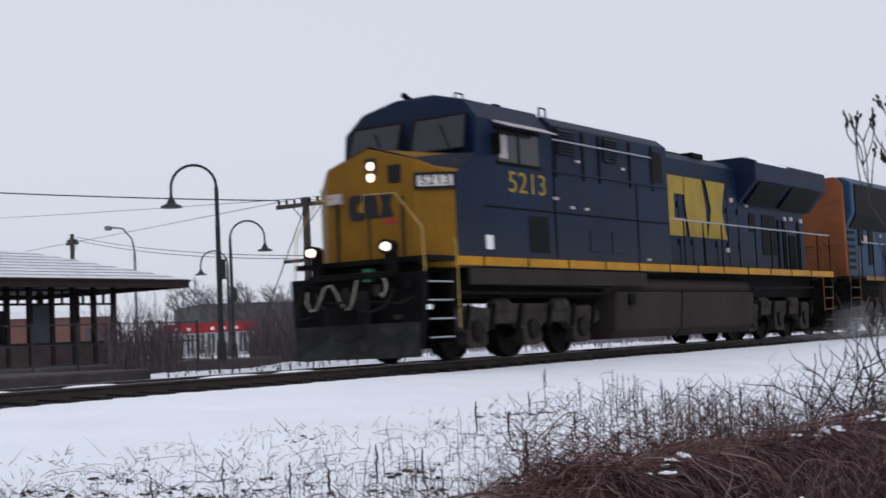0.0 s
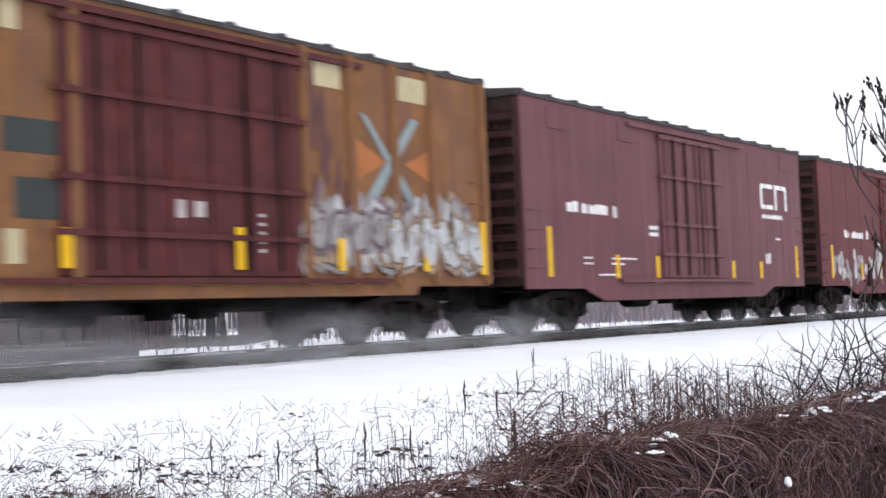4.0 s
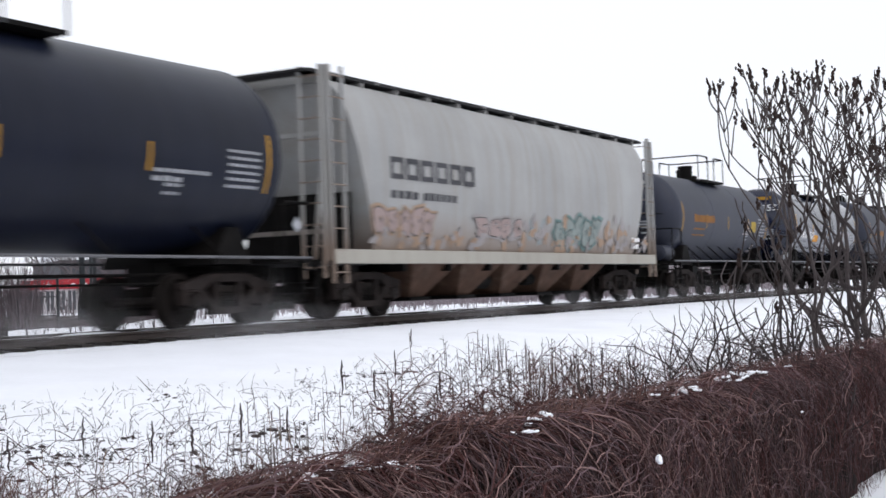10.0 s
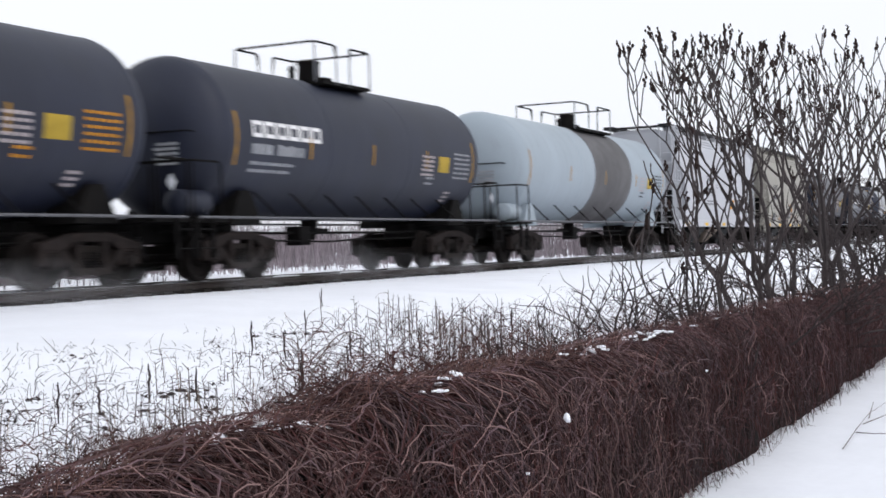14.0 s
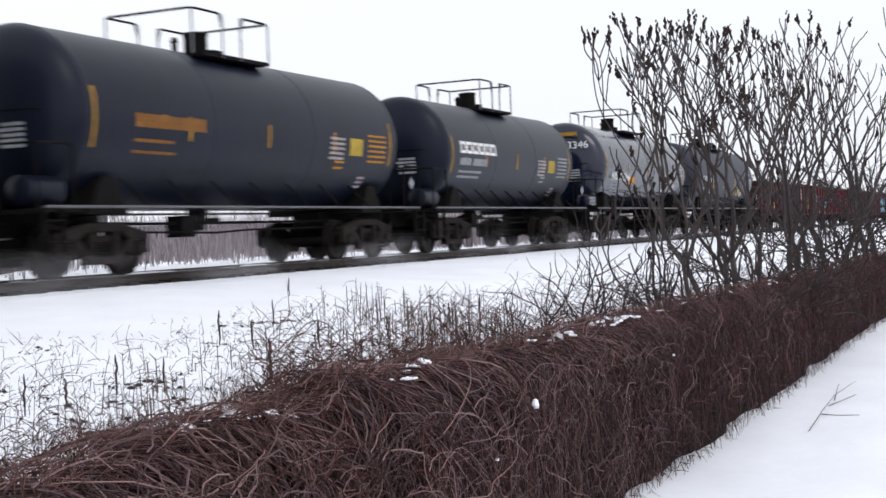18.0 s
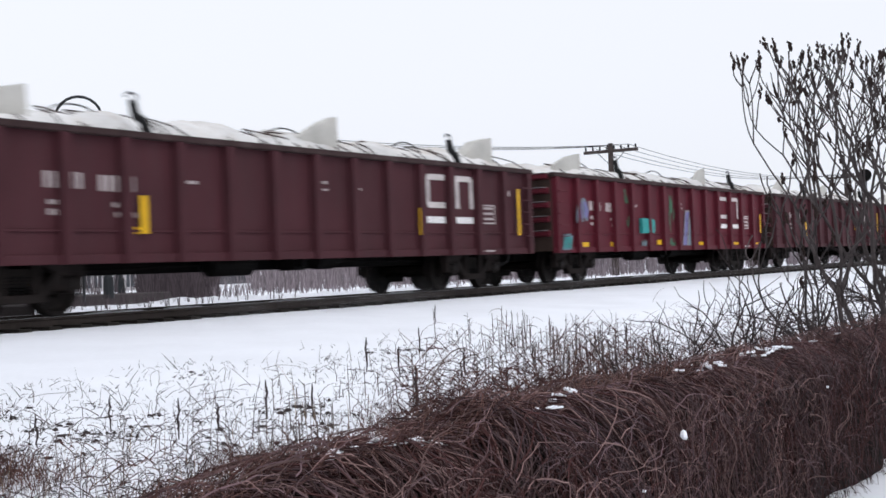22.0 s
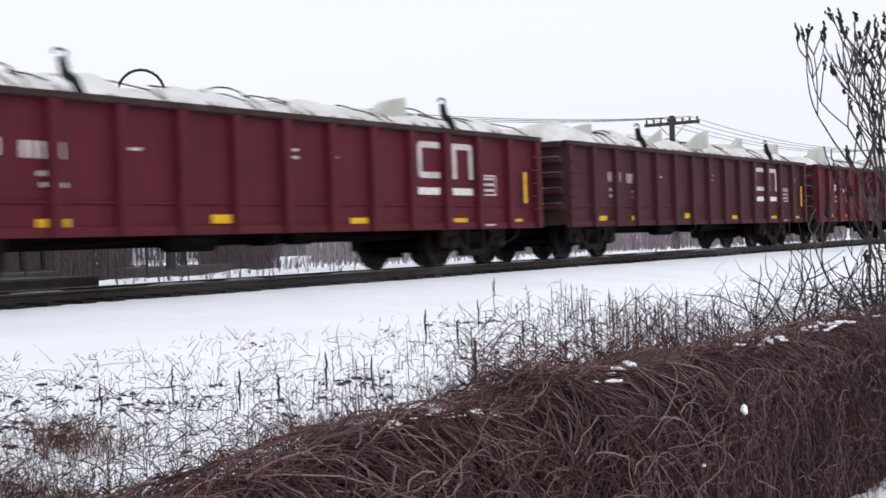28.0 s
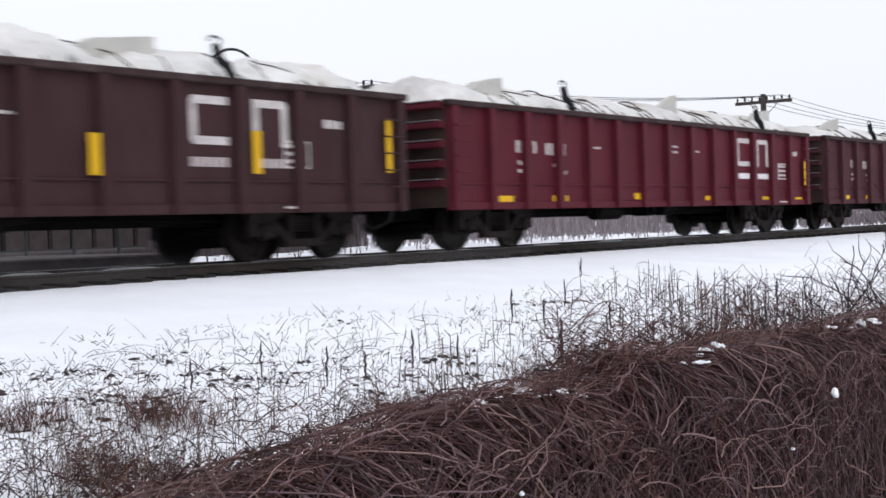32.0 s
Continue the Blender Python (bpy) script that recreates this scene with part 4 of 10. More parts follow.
    spots = {"low": [(1.5, 0.81, 0.5, 0.13), (3.35, 0.81, 0.53, 0.13), (6.54, 0.86, 0.48, 0.13), (9.88, 0.8, 0.48, 0.13), (13.1, 0.78, 0.45, 0.13), (15.2, 0.76, 0.45, 0.13), (15.62, 1.2, 0.1, 0.62)],
             "high": [(0.95, 1.23, 0.17, 0.98), (4.82, 1.2, 0.16, 0.56), (8.24, 1.22, 0.16, 0.52), (10.57, 1.2, 0.16, 0.52), (13.4, 1.25, 0.15, 0.6), (16.36, 1.3, 0.12, 0.85)],
             "few": [(3.84, 1.11, 0.14, 0.54), (3.6, 1.11, 0.3, 0.1), (11.45, 1.1, 0.12, 0.52), (15.56, 1.1, 0.1, 1.0)]}[marks]
    for x, z, w, h in spots:
        reflector(car, x, z, w, h, ys - (0.004 if h < 0.2 else 0.095))
    g = Geo()
    num = M["worn_white"] if paint != "gon_dull" else M["faded_white"]
    if marks == "high":
        for k in range(3):
            bars(g, 2.54, 1.98 - 0.27 * k, 0.72, 0.2, yf, n=4, rnd=rnd)
            bars(g, 3.45, 2.0 - 0.27 * k, 0.62, 0.18, yf, n=4, rnd=rnd)
        bars(g, 3.45, 1.27, 0.6, 0.08, yf, n=4, rnd=rnd)
    else:
        bars(g, 2.15, 1.72, 0.72, 0.22, yf, n=5, gap=0.42)
        bars(g, 3.15, 1.70, 0.74, 0.22, yf, n=5, gap=0.42)
        bars(g, 2.2, 1.5, 0.36, 0.08, yf, n=4, rnd=rnd)
        bars(g, 2.2, 1.36, 0.36, 0.08, yf, n=3, rnd=rnd)
        bars(g, 3.4, 1.48, 0.42, 0.08, yf, n=5, rnd=rnd)
        bars(g, 3.45, 1.34, 0.42, 0.08, yf, n=4, rnd=rnd)
        bars(g, 4.7, 1.86, 0.5, 0.05, yf, n=5, rnd=rnd)
    bars(g, 8.3, 1.98, 0.3, 0.05, yf, n=2, rnd=rnd)
    bars(g, 8.3, 1.86, 0.3, 0.05, yf, n=2, rnd=rnd)
    bars(g, 9.3, 1.9, 0.34, 0.05, yf, n=3, rnd=rnd)
    for k in range(3):
        bars(g, 14.17, 1.42 + 0.11 * k, 0.44, 0.05, yf, n=2, gap=0.15)
    g.box(14.12, 14.15, yf - 0.004, yf, 1.34, 1.74).box(14.63, 14.66, yf - 0.004, yf, 1.34, 1.74).box(14.12, 14.66, yf - 0.004, yf, 1.71, 1.74).box(14.12, 14.66, yf - 0.004, yf, 1.34, 1.37)
    bars(g, 15.0, 1.95, 0.42, 0.14, yf, n=3, rnd=rnd)
    bars(g, 14.05, 0.76, 0.62, 0.03, ys - 0.055, n=1)
    tagged(part("lettering", g, num, car, "white stencilled lettering"), kind="stuff")
    # the emblem keeps clear of the posts
    e0, e1 = xs[10] + 0.31, xs[11] + 0.31
    logo_bent(car, e0, 1.64, 1.52, 0.66, ys - 0.005, M["worn_white"], e1)
    g = Geo()
    bars(g, e0, 1.34, 0.7, 0.13, yf, n=6, gap=0.2)
    bars(g, e1, 1.34, 0.7, 0.13, yf, n=6, gap=0.2)
    tagged(part("lettering", g, M["white_paint"] if marks != "high" else M["faded_white"], car), kind="stuff")
    if scr:
        scr(car, rnd, ys)
    return car


def boxcar(c, L, style, mats, label, seed, door, eave=4.70):
    rnd = random.Random(seed)
    side, dmat, roof, endm = (M[m] for m in mats)
    car = vehicle("boxcar", label, "boxcar", c, "boxcars of the train")
    W = 1.55
    a, b = 2.35, 3.2
    o = [(0, 0.88), (a, 0.88), (b, 0.62), (L - b, 0.62), (L - a, 0.88), (L, 0.88), (L, eave), (0, eave)]
    if style == "ribbed":
        o = [(0, 0.95), (2.2, 0.95), (2.3, 0.80), (L - 2.3, 0.80), (L - 2.2, 0.95), (L, 0.95), (L, eave), (0, eave)]
    for s in (-1, 1):
        part("side_wall", Geo().prism(o, s * W - (0.06 if s > 0 else 0), s * W + (0.06 if s < 0 else 0), "y"), side, car, bevel=0.012)
    part("floor", Geo().box(0.05, L - 0.05, -W + 0.07, W - 0.07, 1.0, 1.12), M["steel_dark"], car)
    part("roof", Geo().prism([(-W - 0.03, eave - 0.05), (W + 0.03, eave - 0.05), (W + 0.03, eave + 0.03), (0, eave + 0.20), (-W - 0.03, eave + 0.03)], -0.05, L + 0.05), roof, car)
    nr = 14
    rib = Geo().prism([(-W - 0.05, eave + 0.0), (W + 0.05, eave + 0.0), (W + 0.05, eave + 0.07), (0, eave + 0.25), (-W - 0.05, eave + 0.07)], -0.06, 0.06).mesh("roof_rib")
    recalc(rib)
    rib.materials.append(roof)
    for i in range(nr + 1):
        part("roof_rib", rib, None, car, at=pose(0.06 + (L - 0.12) * i / nr, 0, 0))
    for x, d in ((0.0, -1), (L, 1)):
        # the shade between the ribs is put into the sheet's dark colour
        e = part("end_wall", Geo().prism([(-W + 0.06, 0.95), (W - 0.06, 0.95), (W - 0.06, eave), (0, eave + 0.15), (-W + 0.06, eave)], min(x, x - d * 0.05), max(x, x - d * 0.05)), M["gon_inside"], car, "dark end sheet behind the ribs")
        for i in range(10):
            z = 1.2 + i * (eave - 1.5) / 9.5
            part("end_rib", Geo().prism([(x, z - 0.09), (x + d * 0.13, z - 0.05), (x + d * 0.13, z + 0.05), (x, z + 0.09)], -W + 0.16, W - 0.16, "y"), endm, e)
        ladder(car, x + d * 0.01, -W + 0.12, 1.1, eave - (0.1 if x < 1 else 2.2), 0.42, endm, "y")
    ladder(car, 0.12, -W, 1.1, 2.6 if x > 1 else 4.4, 0.42, side, "x", None, False)
    ladder(car, L - 0.54, -W, 1.1, 3.0, 0.42, side, "x", None, False)
    for x in (0.12, L - 0.54):
        part("sill_step", Geo().tube([(x, -W + 0.03, 0.9), (x, -W + 0.03, 0.45), (x + 0.42, -W + 0.03, 0.45), (x + 0.42, -W + 0.03, 0.9)], 0.018, 5), M["steel_dark"], car)
    # door
    d0, d1 = door
    z0, z1 = 1.10, eave - 0.26
    dr = part("door", Geo().box(d0, d1, -W - 0.05, -W - 0.003, z0, z1), dmat, car, bevel=0.012)
    if style == "slide":
        for i in range(7):
            z = z0 + 0.2 + i * (z1 - z0 - 0.2) / 7
            part("door_rib", Geo().prism([(-W - 0.052, z), (-W - 0.12, z + 0.06), (-W - 0.12, z + 0.12), (-W - 0.052, z + 0.16)], d0 + 0.12, d1 - 0.12), dmat, dr)
        part("door_track", Geo().box(d0 - 0.2, d1 + 2.4, -W - 0.09, -W - 0.002, z0 - 0.1, z0 - 0.03), side, car)
        part("door_track", Geo().box(d0 - 0.2, d1 + 2.4, -W - 0.08, -W - 0.002, z1 + 0.02, z1 + 0.1), side, car)
        for x in (d0 - 0.08, d1 + 0.02):
            part("door_post", Geo().box(x, x + 0.07, -W - 0.07, -W - 0.002, z0, z1), side, car)
    else:
        for k in range(6):
            x = d0 + 0.25 + (d1 - d0 - 0.5) * k / 5
            part("door_rib", Geo().box(x - 0.05, x + 0.05, -W - 0.085, -W - 0.052, z0 + 0.05, z1 - 0.05), dmat, dr)
        for x in (d0 + 0.55, d0 + 1.25, d1 - 1.25, d1 - 0.55):
            part("locking_rod", Geo().rod((x, -W - 0.12, z0 + 0.08), (x, -W - 0.12, z1 - 0.1), 0.022, 6), M["steel_dark"], dr)
        for z in (z0 + 0.55, z0 + 1.25, z1 - 1.0, z1 - 0.1):
            part("door_bar", Geo().box(d0 - 0.12, d1 + 0.12, -W - 0.12, -W - 0.055, z - 0.04, z + 0.04), dmat, dr)
        part("door_track", Geo().box(d0 - 2.2, d1 + 2.2, -W - 0.10, -W - 0.002, z0 - 0.09, z0 - 0.02).box(d0 - 1.6, d1 + 1.6, -W - 0.09, -W - 0.002, z1 + 0.02, z1 + 0.11), dmat, car)
    if style == "ribbed":
        pm = Geo().loft([[(-0.11, 0, 0.98), (-0.06, -0.09, 0.98), (0.06, -0.09, 0.98), (0.11, 0, 0.98)], [(-0.11, 0, eave - 0.05), (-0.06, -0.09, eave - 0.05), (0.06, -0.09, eave - 0.05), (0.11, 0, eave - 0.05)]]).mesh("side_post")
        recalc(pm)
        pm.materials.append(side)
        for x in [0.12, 1.25, 2.4, 3.55, 4.7, 5.9, d1 + 0.15, d1 + 1.3, d1 + 2.45, d1 + 3.55, L - 0.12]:
            if x < L:
                part("side_post", pm, None, car, at=pose(x, -W, 0))
                part("side_post", pm, None, car, at=pose(x, W, 0, 0, 0, 180))
    else:
        for x in [1.3, 2.6, 3.9, 5.2, d1 + 0.9, d1 + 2.1, d1 + 3.3, d1 + 4.5]:
            part("seam_strip", Geo().box(x - 0.03, x + 0.03, -W - 0.006, -W - 0.001, 0.95, eave - 0.08), side, car)
    underframe(car, L, low=0.62)
    add_truck(car, 2.1)
    add_truck(car, L - 2.1)
    return car, rnd, W


def box_marks(car, rnd, W, marks, logo, refl, tint="white_paint"):
    g = Geo()
    for x, z, w, h, n in marks:
        bars(g, x, z, w, h, -W, n=n, rnd=rnd, gap=0.22)
    tagged(part("lettering", g, M[tint], car, "white stencilled lettering"), kind="stuff")
    if logo:
        x, z, w, h = logo
        logo_bent(car, x, z, w, h, -W - 0.002, M[tint])
    for x, z, h in refl:
        reflector(car, x, z, 0.16, h, -W - 0.01)


def hopper_surface(prof):
    """How far out the side stands at a height."""
    def at(z):
        for (z0, w0), (z1, w1) in zip(prof, prof[1:]):
            if z <= z1:
                return -(w0 + (w1 - w0) * (z - z0) / (z1 - z0))
        return -prof[-1][1]
    return at


def hopper(c, L, paint, label, seed, prof, bays, cut, round_end=False, bay_mat="hop_rust", ridges=False, lift=0.20, deep=0.11):
    rnd = random.Random(seed)
    mat = M[paint]
    car = vehicle("covered_hopper", label, "hopper", c, "covered hoppers of the train")
    zs = [p[0] for p in prof]
    ztop, zbot = zs[-1], zs[0]

    def end_x(z):
        if round_end:
            u = (z - zbot) / (ztop - zbot)
            return cut * (1 - u) ** 0.8 * (1.0 - 0.25 * u) + 0.55 + 0.5 * max(0, u - 0.85)
        # the side sheet is waisted: cut deepest low down, full width above
        waist = ((1.0, 1.1), (1.5, 1.24), (1.95, 1.40), (2.45, 1.26), (2.8, 0.95), (3.1, 0.58), (3.5, 0.14), (9.0, 0.14))
        for (za, xa), (zb, xb) in zip(waist, waist[1:]):
            if z <= zb:
                return xa + (xb - xa) * (z - za) / (zb - za)
    rows = 26
    g = Geo()
    surf = hopper_surface(prof)
    zl = [zbot + (ztop - zbot) * i / rows for i in range(rows + 1)]
    fr = [(end_x(z), surf(z), z) for z in zl] + [(end_x(z), -surf(z), z) for z in reversed(zl)]
    rr = [(L - end_x(z), surf(z), z) for z in zl] + [(L - end_x(z), -surf(z), z) for z in reversed(zl)]
    # the sheets are drawn in a little at their inner ribs
    n_rib, rings = max(4, int(L / 2.2)), []
    for i in range(8 * n_rib + 1):
        u = i / (8 * n_rib)
        out = 1 - (0.014 if round_end else 0.009) * (1 - abs(math.sin(math.pi * u * n_rib)) ** 0.7)
        rings.append([(a[0] + (b[0] - a[0]) * u, a[1] * out, a[2]) for a, b in zip(fr, rr)])
    g.loft(rings)
    part("body", g, mat, car, smooth=True)
    wt = -surf(ztop)
    part("roof", Geo().prism([(-wt, ztop - 0.02), (wt, ztop - 0.02), (wt * 0.6, ztop + 0.13), (-wt * 0.6, ztop + 0.13)], 0.5 if round_end else 0.15, L - (0.5 if round_end else 0.15)), mat, car)
    for s in (-1, 1):
        walk_on = part("running_board", Geo().box(0.05, L - 0.05, min(s * (wt + 0.02), s * (wt - 0.34)), max(s * (wt + 0.02), s * (wt - 0.34)), ztop + lift, ztop + lift + deep), M["hop_dark"], car, "grated roof walkway")
        for i in range(int(L / 1.5)):
            x = 0.8 + i * 1.5
            part("board_joint", Geo().box(x, x + 0.05, min(s * (wt + 0.03), s * (wt - 0.35)), max(s * (wt + 0.03), s * (wt - 0.35)), ztop + lift + 0.004, ztop + lift + deep + 0.012), mat, walk_on)
    for a in (-0.1, L - 0.4):
        part("end_board", Geo().box(a, a + 0.5, -wt, wt, ztop + lift, ztop + lift + 0.05), M["hop_dark"], car)
    br = Geo().box(-0.03, 0.03, -wt, -wt + 0.3, ztop + 0.0, ztop + lift + 0.02).mesh("board_bracket")
    recalc(br)
    br.materials.append(mat)
    n = int(L / 1.35)
    for i in range(n + 1):
        part("board_bracket", br, None, car, at=pose(0.55 + (L - 1.1) * i / n, 0, 0))
    for i in range(max(3, int(L / 2.6))):
        x = 1.8 + (L - 3.6) * i / (max(3, int(L / 2.6)) - 1)
        part("hatch", Geo().box(x - 0.8, x + 0.8, -0.3, 0.3, ztop + 0.12, ztop + 0.24), mat, car, bevel=0.02)
    zsill = zbot
    for s in (-1, 1):
        part("side_sill", Geo().box(0.15, L - 0.15, min(s * 1.40, s * 1.52), max(s * 1.40, s * 1.52), zsill - 0.12, zsill + 0.14), M["hop_sill"] if paint == "hop_grey" else M["hop_cream"] if paint == "hop_white" else mat, car, bevel=0.015)
    if ridges:
        for k in range(3):
            z = ztop - 0.14 - 0.11 * k
            part("side_ridge", Geo().prism([(surf(z) - 0.0, z - 0.04), (surf(z) - 0.03, z), (surf(z) - 0.0, z + 0.04)], 0.16, L - 0.16), mat, car)
    for x, d in ((0.1, -1), (L - 0.1, 1)):
        for y in (-1.42, 1.34):
            part("corner_post", Geo().box(min(x, x - d * 0.1), max(x, x - d * 0.1), y, y + 0.08, 1.0, ztop + 0.2), mat, car)
        for z in (1.55, 3.3):
            part("end_brace", Geo().box(min(x, x - d * 0.08), max(x, x - d * 0.08), -1.4, 1.4, z, z + 0.08), mat, car)
        ladder(car, x, -1.34, 0.75, ztop + 0.2, 0.45, mat, "y")
        ladder(car, (0.14 if d < 0 else L - 0.56), -1.44, 0.65, ztop + (0.1 if d > 0 else 0.2), 0.42, mat, "x")
        part("end_platform", Geo().box(min(x, x - d * 1.2), max(x, x - d * 1.2), -1.45, 1.45, 0.98, 1.06), M["hop_dark"], car)
        # added dark plate that stands for the shade below the slope sheet
        part("end_bulkhead", Geo().box(min(x - d * 1.05, x - d * 1.1), max(x - d * 1.05, x - d * 1.1), -1.2, 1.2, 1.05, 2.35), M["steel_dark"], car, "dark plate added for the shade under the slope sheet")
        for y in (-0.9, 0.9):
            part("end_slope_brace", Geo().rod((x - d * 0.3, y, 1.1), (x - d * 0.55, y, 2.6), 0.05, 6), mat, car)
    # discharge bays
    x0, x1 = 3.2, L - 3.2
    w = (x1 - x0) / bays
    for i in range(bays):
        a = x0 + i * w
        g = Geo()
        top, bot = zbot - 0.05, 0.34
        g.loft([[(a + 0.02, -1.32, top), (a + w - 0.02, -1.32, top), (a + w - 0.02, 1.32, top), (a + 0.02, 1.32, top)],
                [(a + w * 0.36, -0.75, bot), (a + w * 0.64, -0.75, bot), (a + w * 0.64, 0.75, bot), (a + w * 0.36, 0.75, bot)]])
        bay = part("hopper_bay", g, M[bay_mat] if i % 2 == 0 or paint in ("hop_grey", "hop_white") else M["hop_bay"], car, bevel=0.02)
        part("outlet_gate", Geo().box(a + w * 0.3, a + w * 0.7, -0.85, 0.85, 0.27, 0.35), M["steel_dark"], bay)
    underframe(car, L, low=0.7, rods=False)
    add_truck(car, 1.85)
    add_truck(car, L - 1.85)
    return car, rnd, surf


def tank_car(c, Ls, r, zc, paint, label, seed, rail_len=2.7, platform=True, over=1.25, bands=(), shift=-0.4, rail_h=0.66, half=0.95, bonnet=0.23, man=0.2):
    """c is where the shell begins; the frame reaches over beyond it at both ends."""
    rnd = random.Random(seed)
    mat = M[paint]
    car = vehicle("tank_car", label, "tank car", c - over, "tank cars of the train")
    L = Ls + 2 * over
    x0, x1 = over, over + Ls
    hd = 0.62
    prof = [(x0 - hd * math.cos(a * math.pi / 20), max(0.02, r * math.sin(a * math.pi / 20) ** 0.85)) for a in range(0, 10)] + [(x0, r), (x0 + 0.02, r)]
    prof += [(x0 + Ls * k / 8, r) for k in range(1, 8)]
    prof += [(x1 - 0.02, r), (x1, r)] + [(x1 + hd * math.sin(a * math.pi / 20), max(0.02, r * math.cos(a * math.pi / 20) ** 0.85)) for a in range(1, 11)]
    part("shell", Geo().lathe(prof, 48, "x", (0, 0, zc)), mat, car, smooth=True)
    for f in (0.0, 0.33, 0.66, 1.0):
        x = x0 + Ls * f
        part("weld_seam", Geo().lathe([(x - 0.03, r - 0.004), (x - 0.015, r + 0.006), (x + 0.015, r + 0.006), (x + 0.03, r - 0.004)], 48, "x", (0, 0, zc)), mat, car, smooth=True)
    for f0, f1, m in bands:
        a, b = x0 + Ls * f0, x0 + Ls * f1
        part("stain", Geo().lathe([(a, r - 0.01), (a + 0.02, r + 0.007), (b - 0.02, r + 0.007), (b, r - 0.01)], 48, "x", (0, 0, zc)), M[m], car, "dark stain from spilt load round the shell", smooth=True)
    mid, ztop = (x0 + x1) / 2 + shift, zc + r
    # manway and its platform
    mx = mid + man
    if bonnet > 0.3:
        part("bonnet", Geo().lathe([(ztop - 0.1, bonnet * 0.55), (ztop + 0.1, bonnet * 0.75), (ztop + 0.2, bonnet * 0.95), (ztop + 0.55, bonnet), (ztop + 0.56, bonnet * 1.04), (ztop + 0.62, bonnet * 1.04), (ztop + 0.63, bonnet * 0.9)], 18, "z", (mx, 0, 0)), mat, car, "dark bonnet over the valves", smooth=True)
    else:
        part("manway", Geo().lathe([(ztop - 0.15, bonnet), (ztop + 0.40, bonnet), (ztop + 0.41, bonnet * 1.08), (ztop + 0.46, bonnet * 1.08), (ztop + 0.47, bonnet * 0.8)], 16, "z", (mx, 0, 0)), M["steel_dark"], car, smooth=True)
        part("valve_housing", Geo().box(mx + 0.3, mx + 0.62, -0.2, 0.2, ztop - 0.1, ztop + 0.16), M["steel_dark"], car)
        part("relief_valve", Geo().lathe([(ztop - 0.1, 0.06), (ztop + 0.2, 0.06), (ztop + 0.21, 0.09), (ztop + 0.3, 0.04)], 10, "z", (mx - 0.7, 0, 0)), M["steel_dark"], car)
    if platform:
        h = rail_len / 2
        py = half
        zd = ztop - 0.16
        for s in (-1, 1):
            part("platform", Geo().box(mid - h * 0.75, mid + h, min(s * 0.45, s * py), max(s * 0.45, s * py), zd, zd + 0.07), M["steel_dark"], car, "grated platform beside the manway")
        z1 = ztop + rail_h
        for x in (mid - h, mid + h):
            e = 0.95 if x < mid else -0.95
            part("safety_rail", Geo().tube([(x + e * h * 0.8, -py, z1 - 0.25), (x + e * h * 0.72, -py, z1), (x + e * 0.08, -py, z1), (x, -py + 0.08, z1), (x, py - 0.08, z1), (x + e * 0.08, py, z1), (x + e * h * 0.72, py, z1), (x + e * h * 0.8, py, z1 - 0.25)], 0.024, 6), M["steel_dark"], car)
            for xx in ((x, x + e * h * 0.8) if h < 2 else (x, x + e * h * 0.4, x + e * h * 0.8)):
                for s in (-1, 1):
                    part("rail_post", Geo().rod((xx, s * py, zd), (xx, s * py, z1), 0.02, 6), M["rail_post"], car)
        if paint == "tank_gloss":
            arc = [(math.sin(radians(a)), math.cos(radians(a))) for a in range(38, 112, 6)]
            g = Geo()
            for k in (0, 0.42):
                g.tube([(mid + 0.5 + k, -(r + 0.05) * s, zc + (r + 0.05) * co) for s, co in arc] + [(mid + 0.5 + k, -1.5, 1.1)], 0.013, 5)
            for s, co in arc[::2]:
                g.rod((mid + 0.5, -(r + 0.05) * s, zc + (r + 0.05) * co), (mid + 0.92, -(r + 0.05) * s, zc + (r + 0.05) * co), 0.011, 5)
            part("ladder", g, mat, car)
    # frame ends, saddles, running rail
    for a, b in ((0.0, over + 1.6), (L - over - 1.6, L)):
        part("stub_sill", Geo().box(a, b, -0.34, 0.34, 0.68, 1.06), M["steel_dark"], car, bevel=0.02)
    for x in (x0 + 0.75, x1 - 0.75):
        g = Geo().prism([(x - 0.5, 1.0), (x + 0.5, 1.0), (x + 0.16, 1.60), (x - 0.16, 1.60)], -1.2, 1.2, "y")
        part("saddle", g, M["steel_dark"] if paint.startswith("tank_b") is False or paint == "tank_black" else mat, car)
    for x, d in ((0.05, -1), (L - 0.05, 1)):
        part("end_platform", Geo().box(min(x, x - d * 0.95), max(x, x - d * 0.95), -1.5, 1.5, 1.02, 1.08), M["steel_dark"], car)
        g = Geo()
        for y in (-1.46, -0.7, 0.7, 1.46):
            g.rod((x, y, 1.05), (x, y, 2.05), 0.02, 6)
        g.rod((x, -1.46, 2.05), (x, 1.46, 2.05), 0.022, 6)
        for s in (-1, 1):
            g.tube([(x, s * 1.46, 2.05), (x - d * 0.75, s * 1.46, 2.05), (x - d * 0.82, s * 1.46, 1.98), (x - d * 0.82, s * 1.46, 1.05)], 0.022, 6)
        part("end_rail", g, M["steel_dark"], car)
        ladder(car, x - (0.0 if d < 0 else 0.42), -1.5, 0.42, 1.05, 0.42, M["steel_dark"], "x", 2)
    part("side_rail", Geo().rod((0.15, -1.5, 1.10), (L - 0.15, -1.5, 1.10), 0.025, 6), M["pipe_white"], car, "pale handrail along the side")
    part("side_rail", Geo().rod((0.15, 1.5, 1.10), (L - 0.15, 1.5, 1.10), 0.025, 6), M["pipe_white"], car)
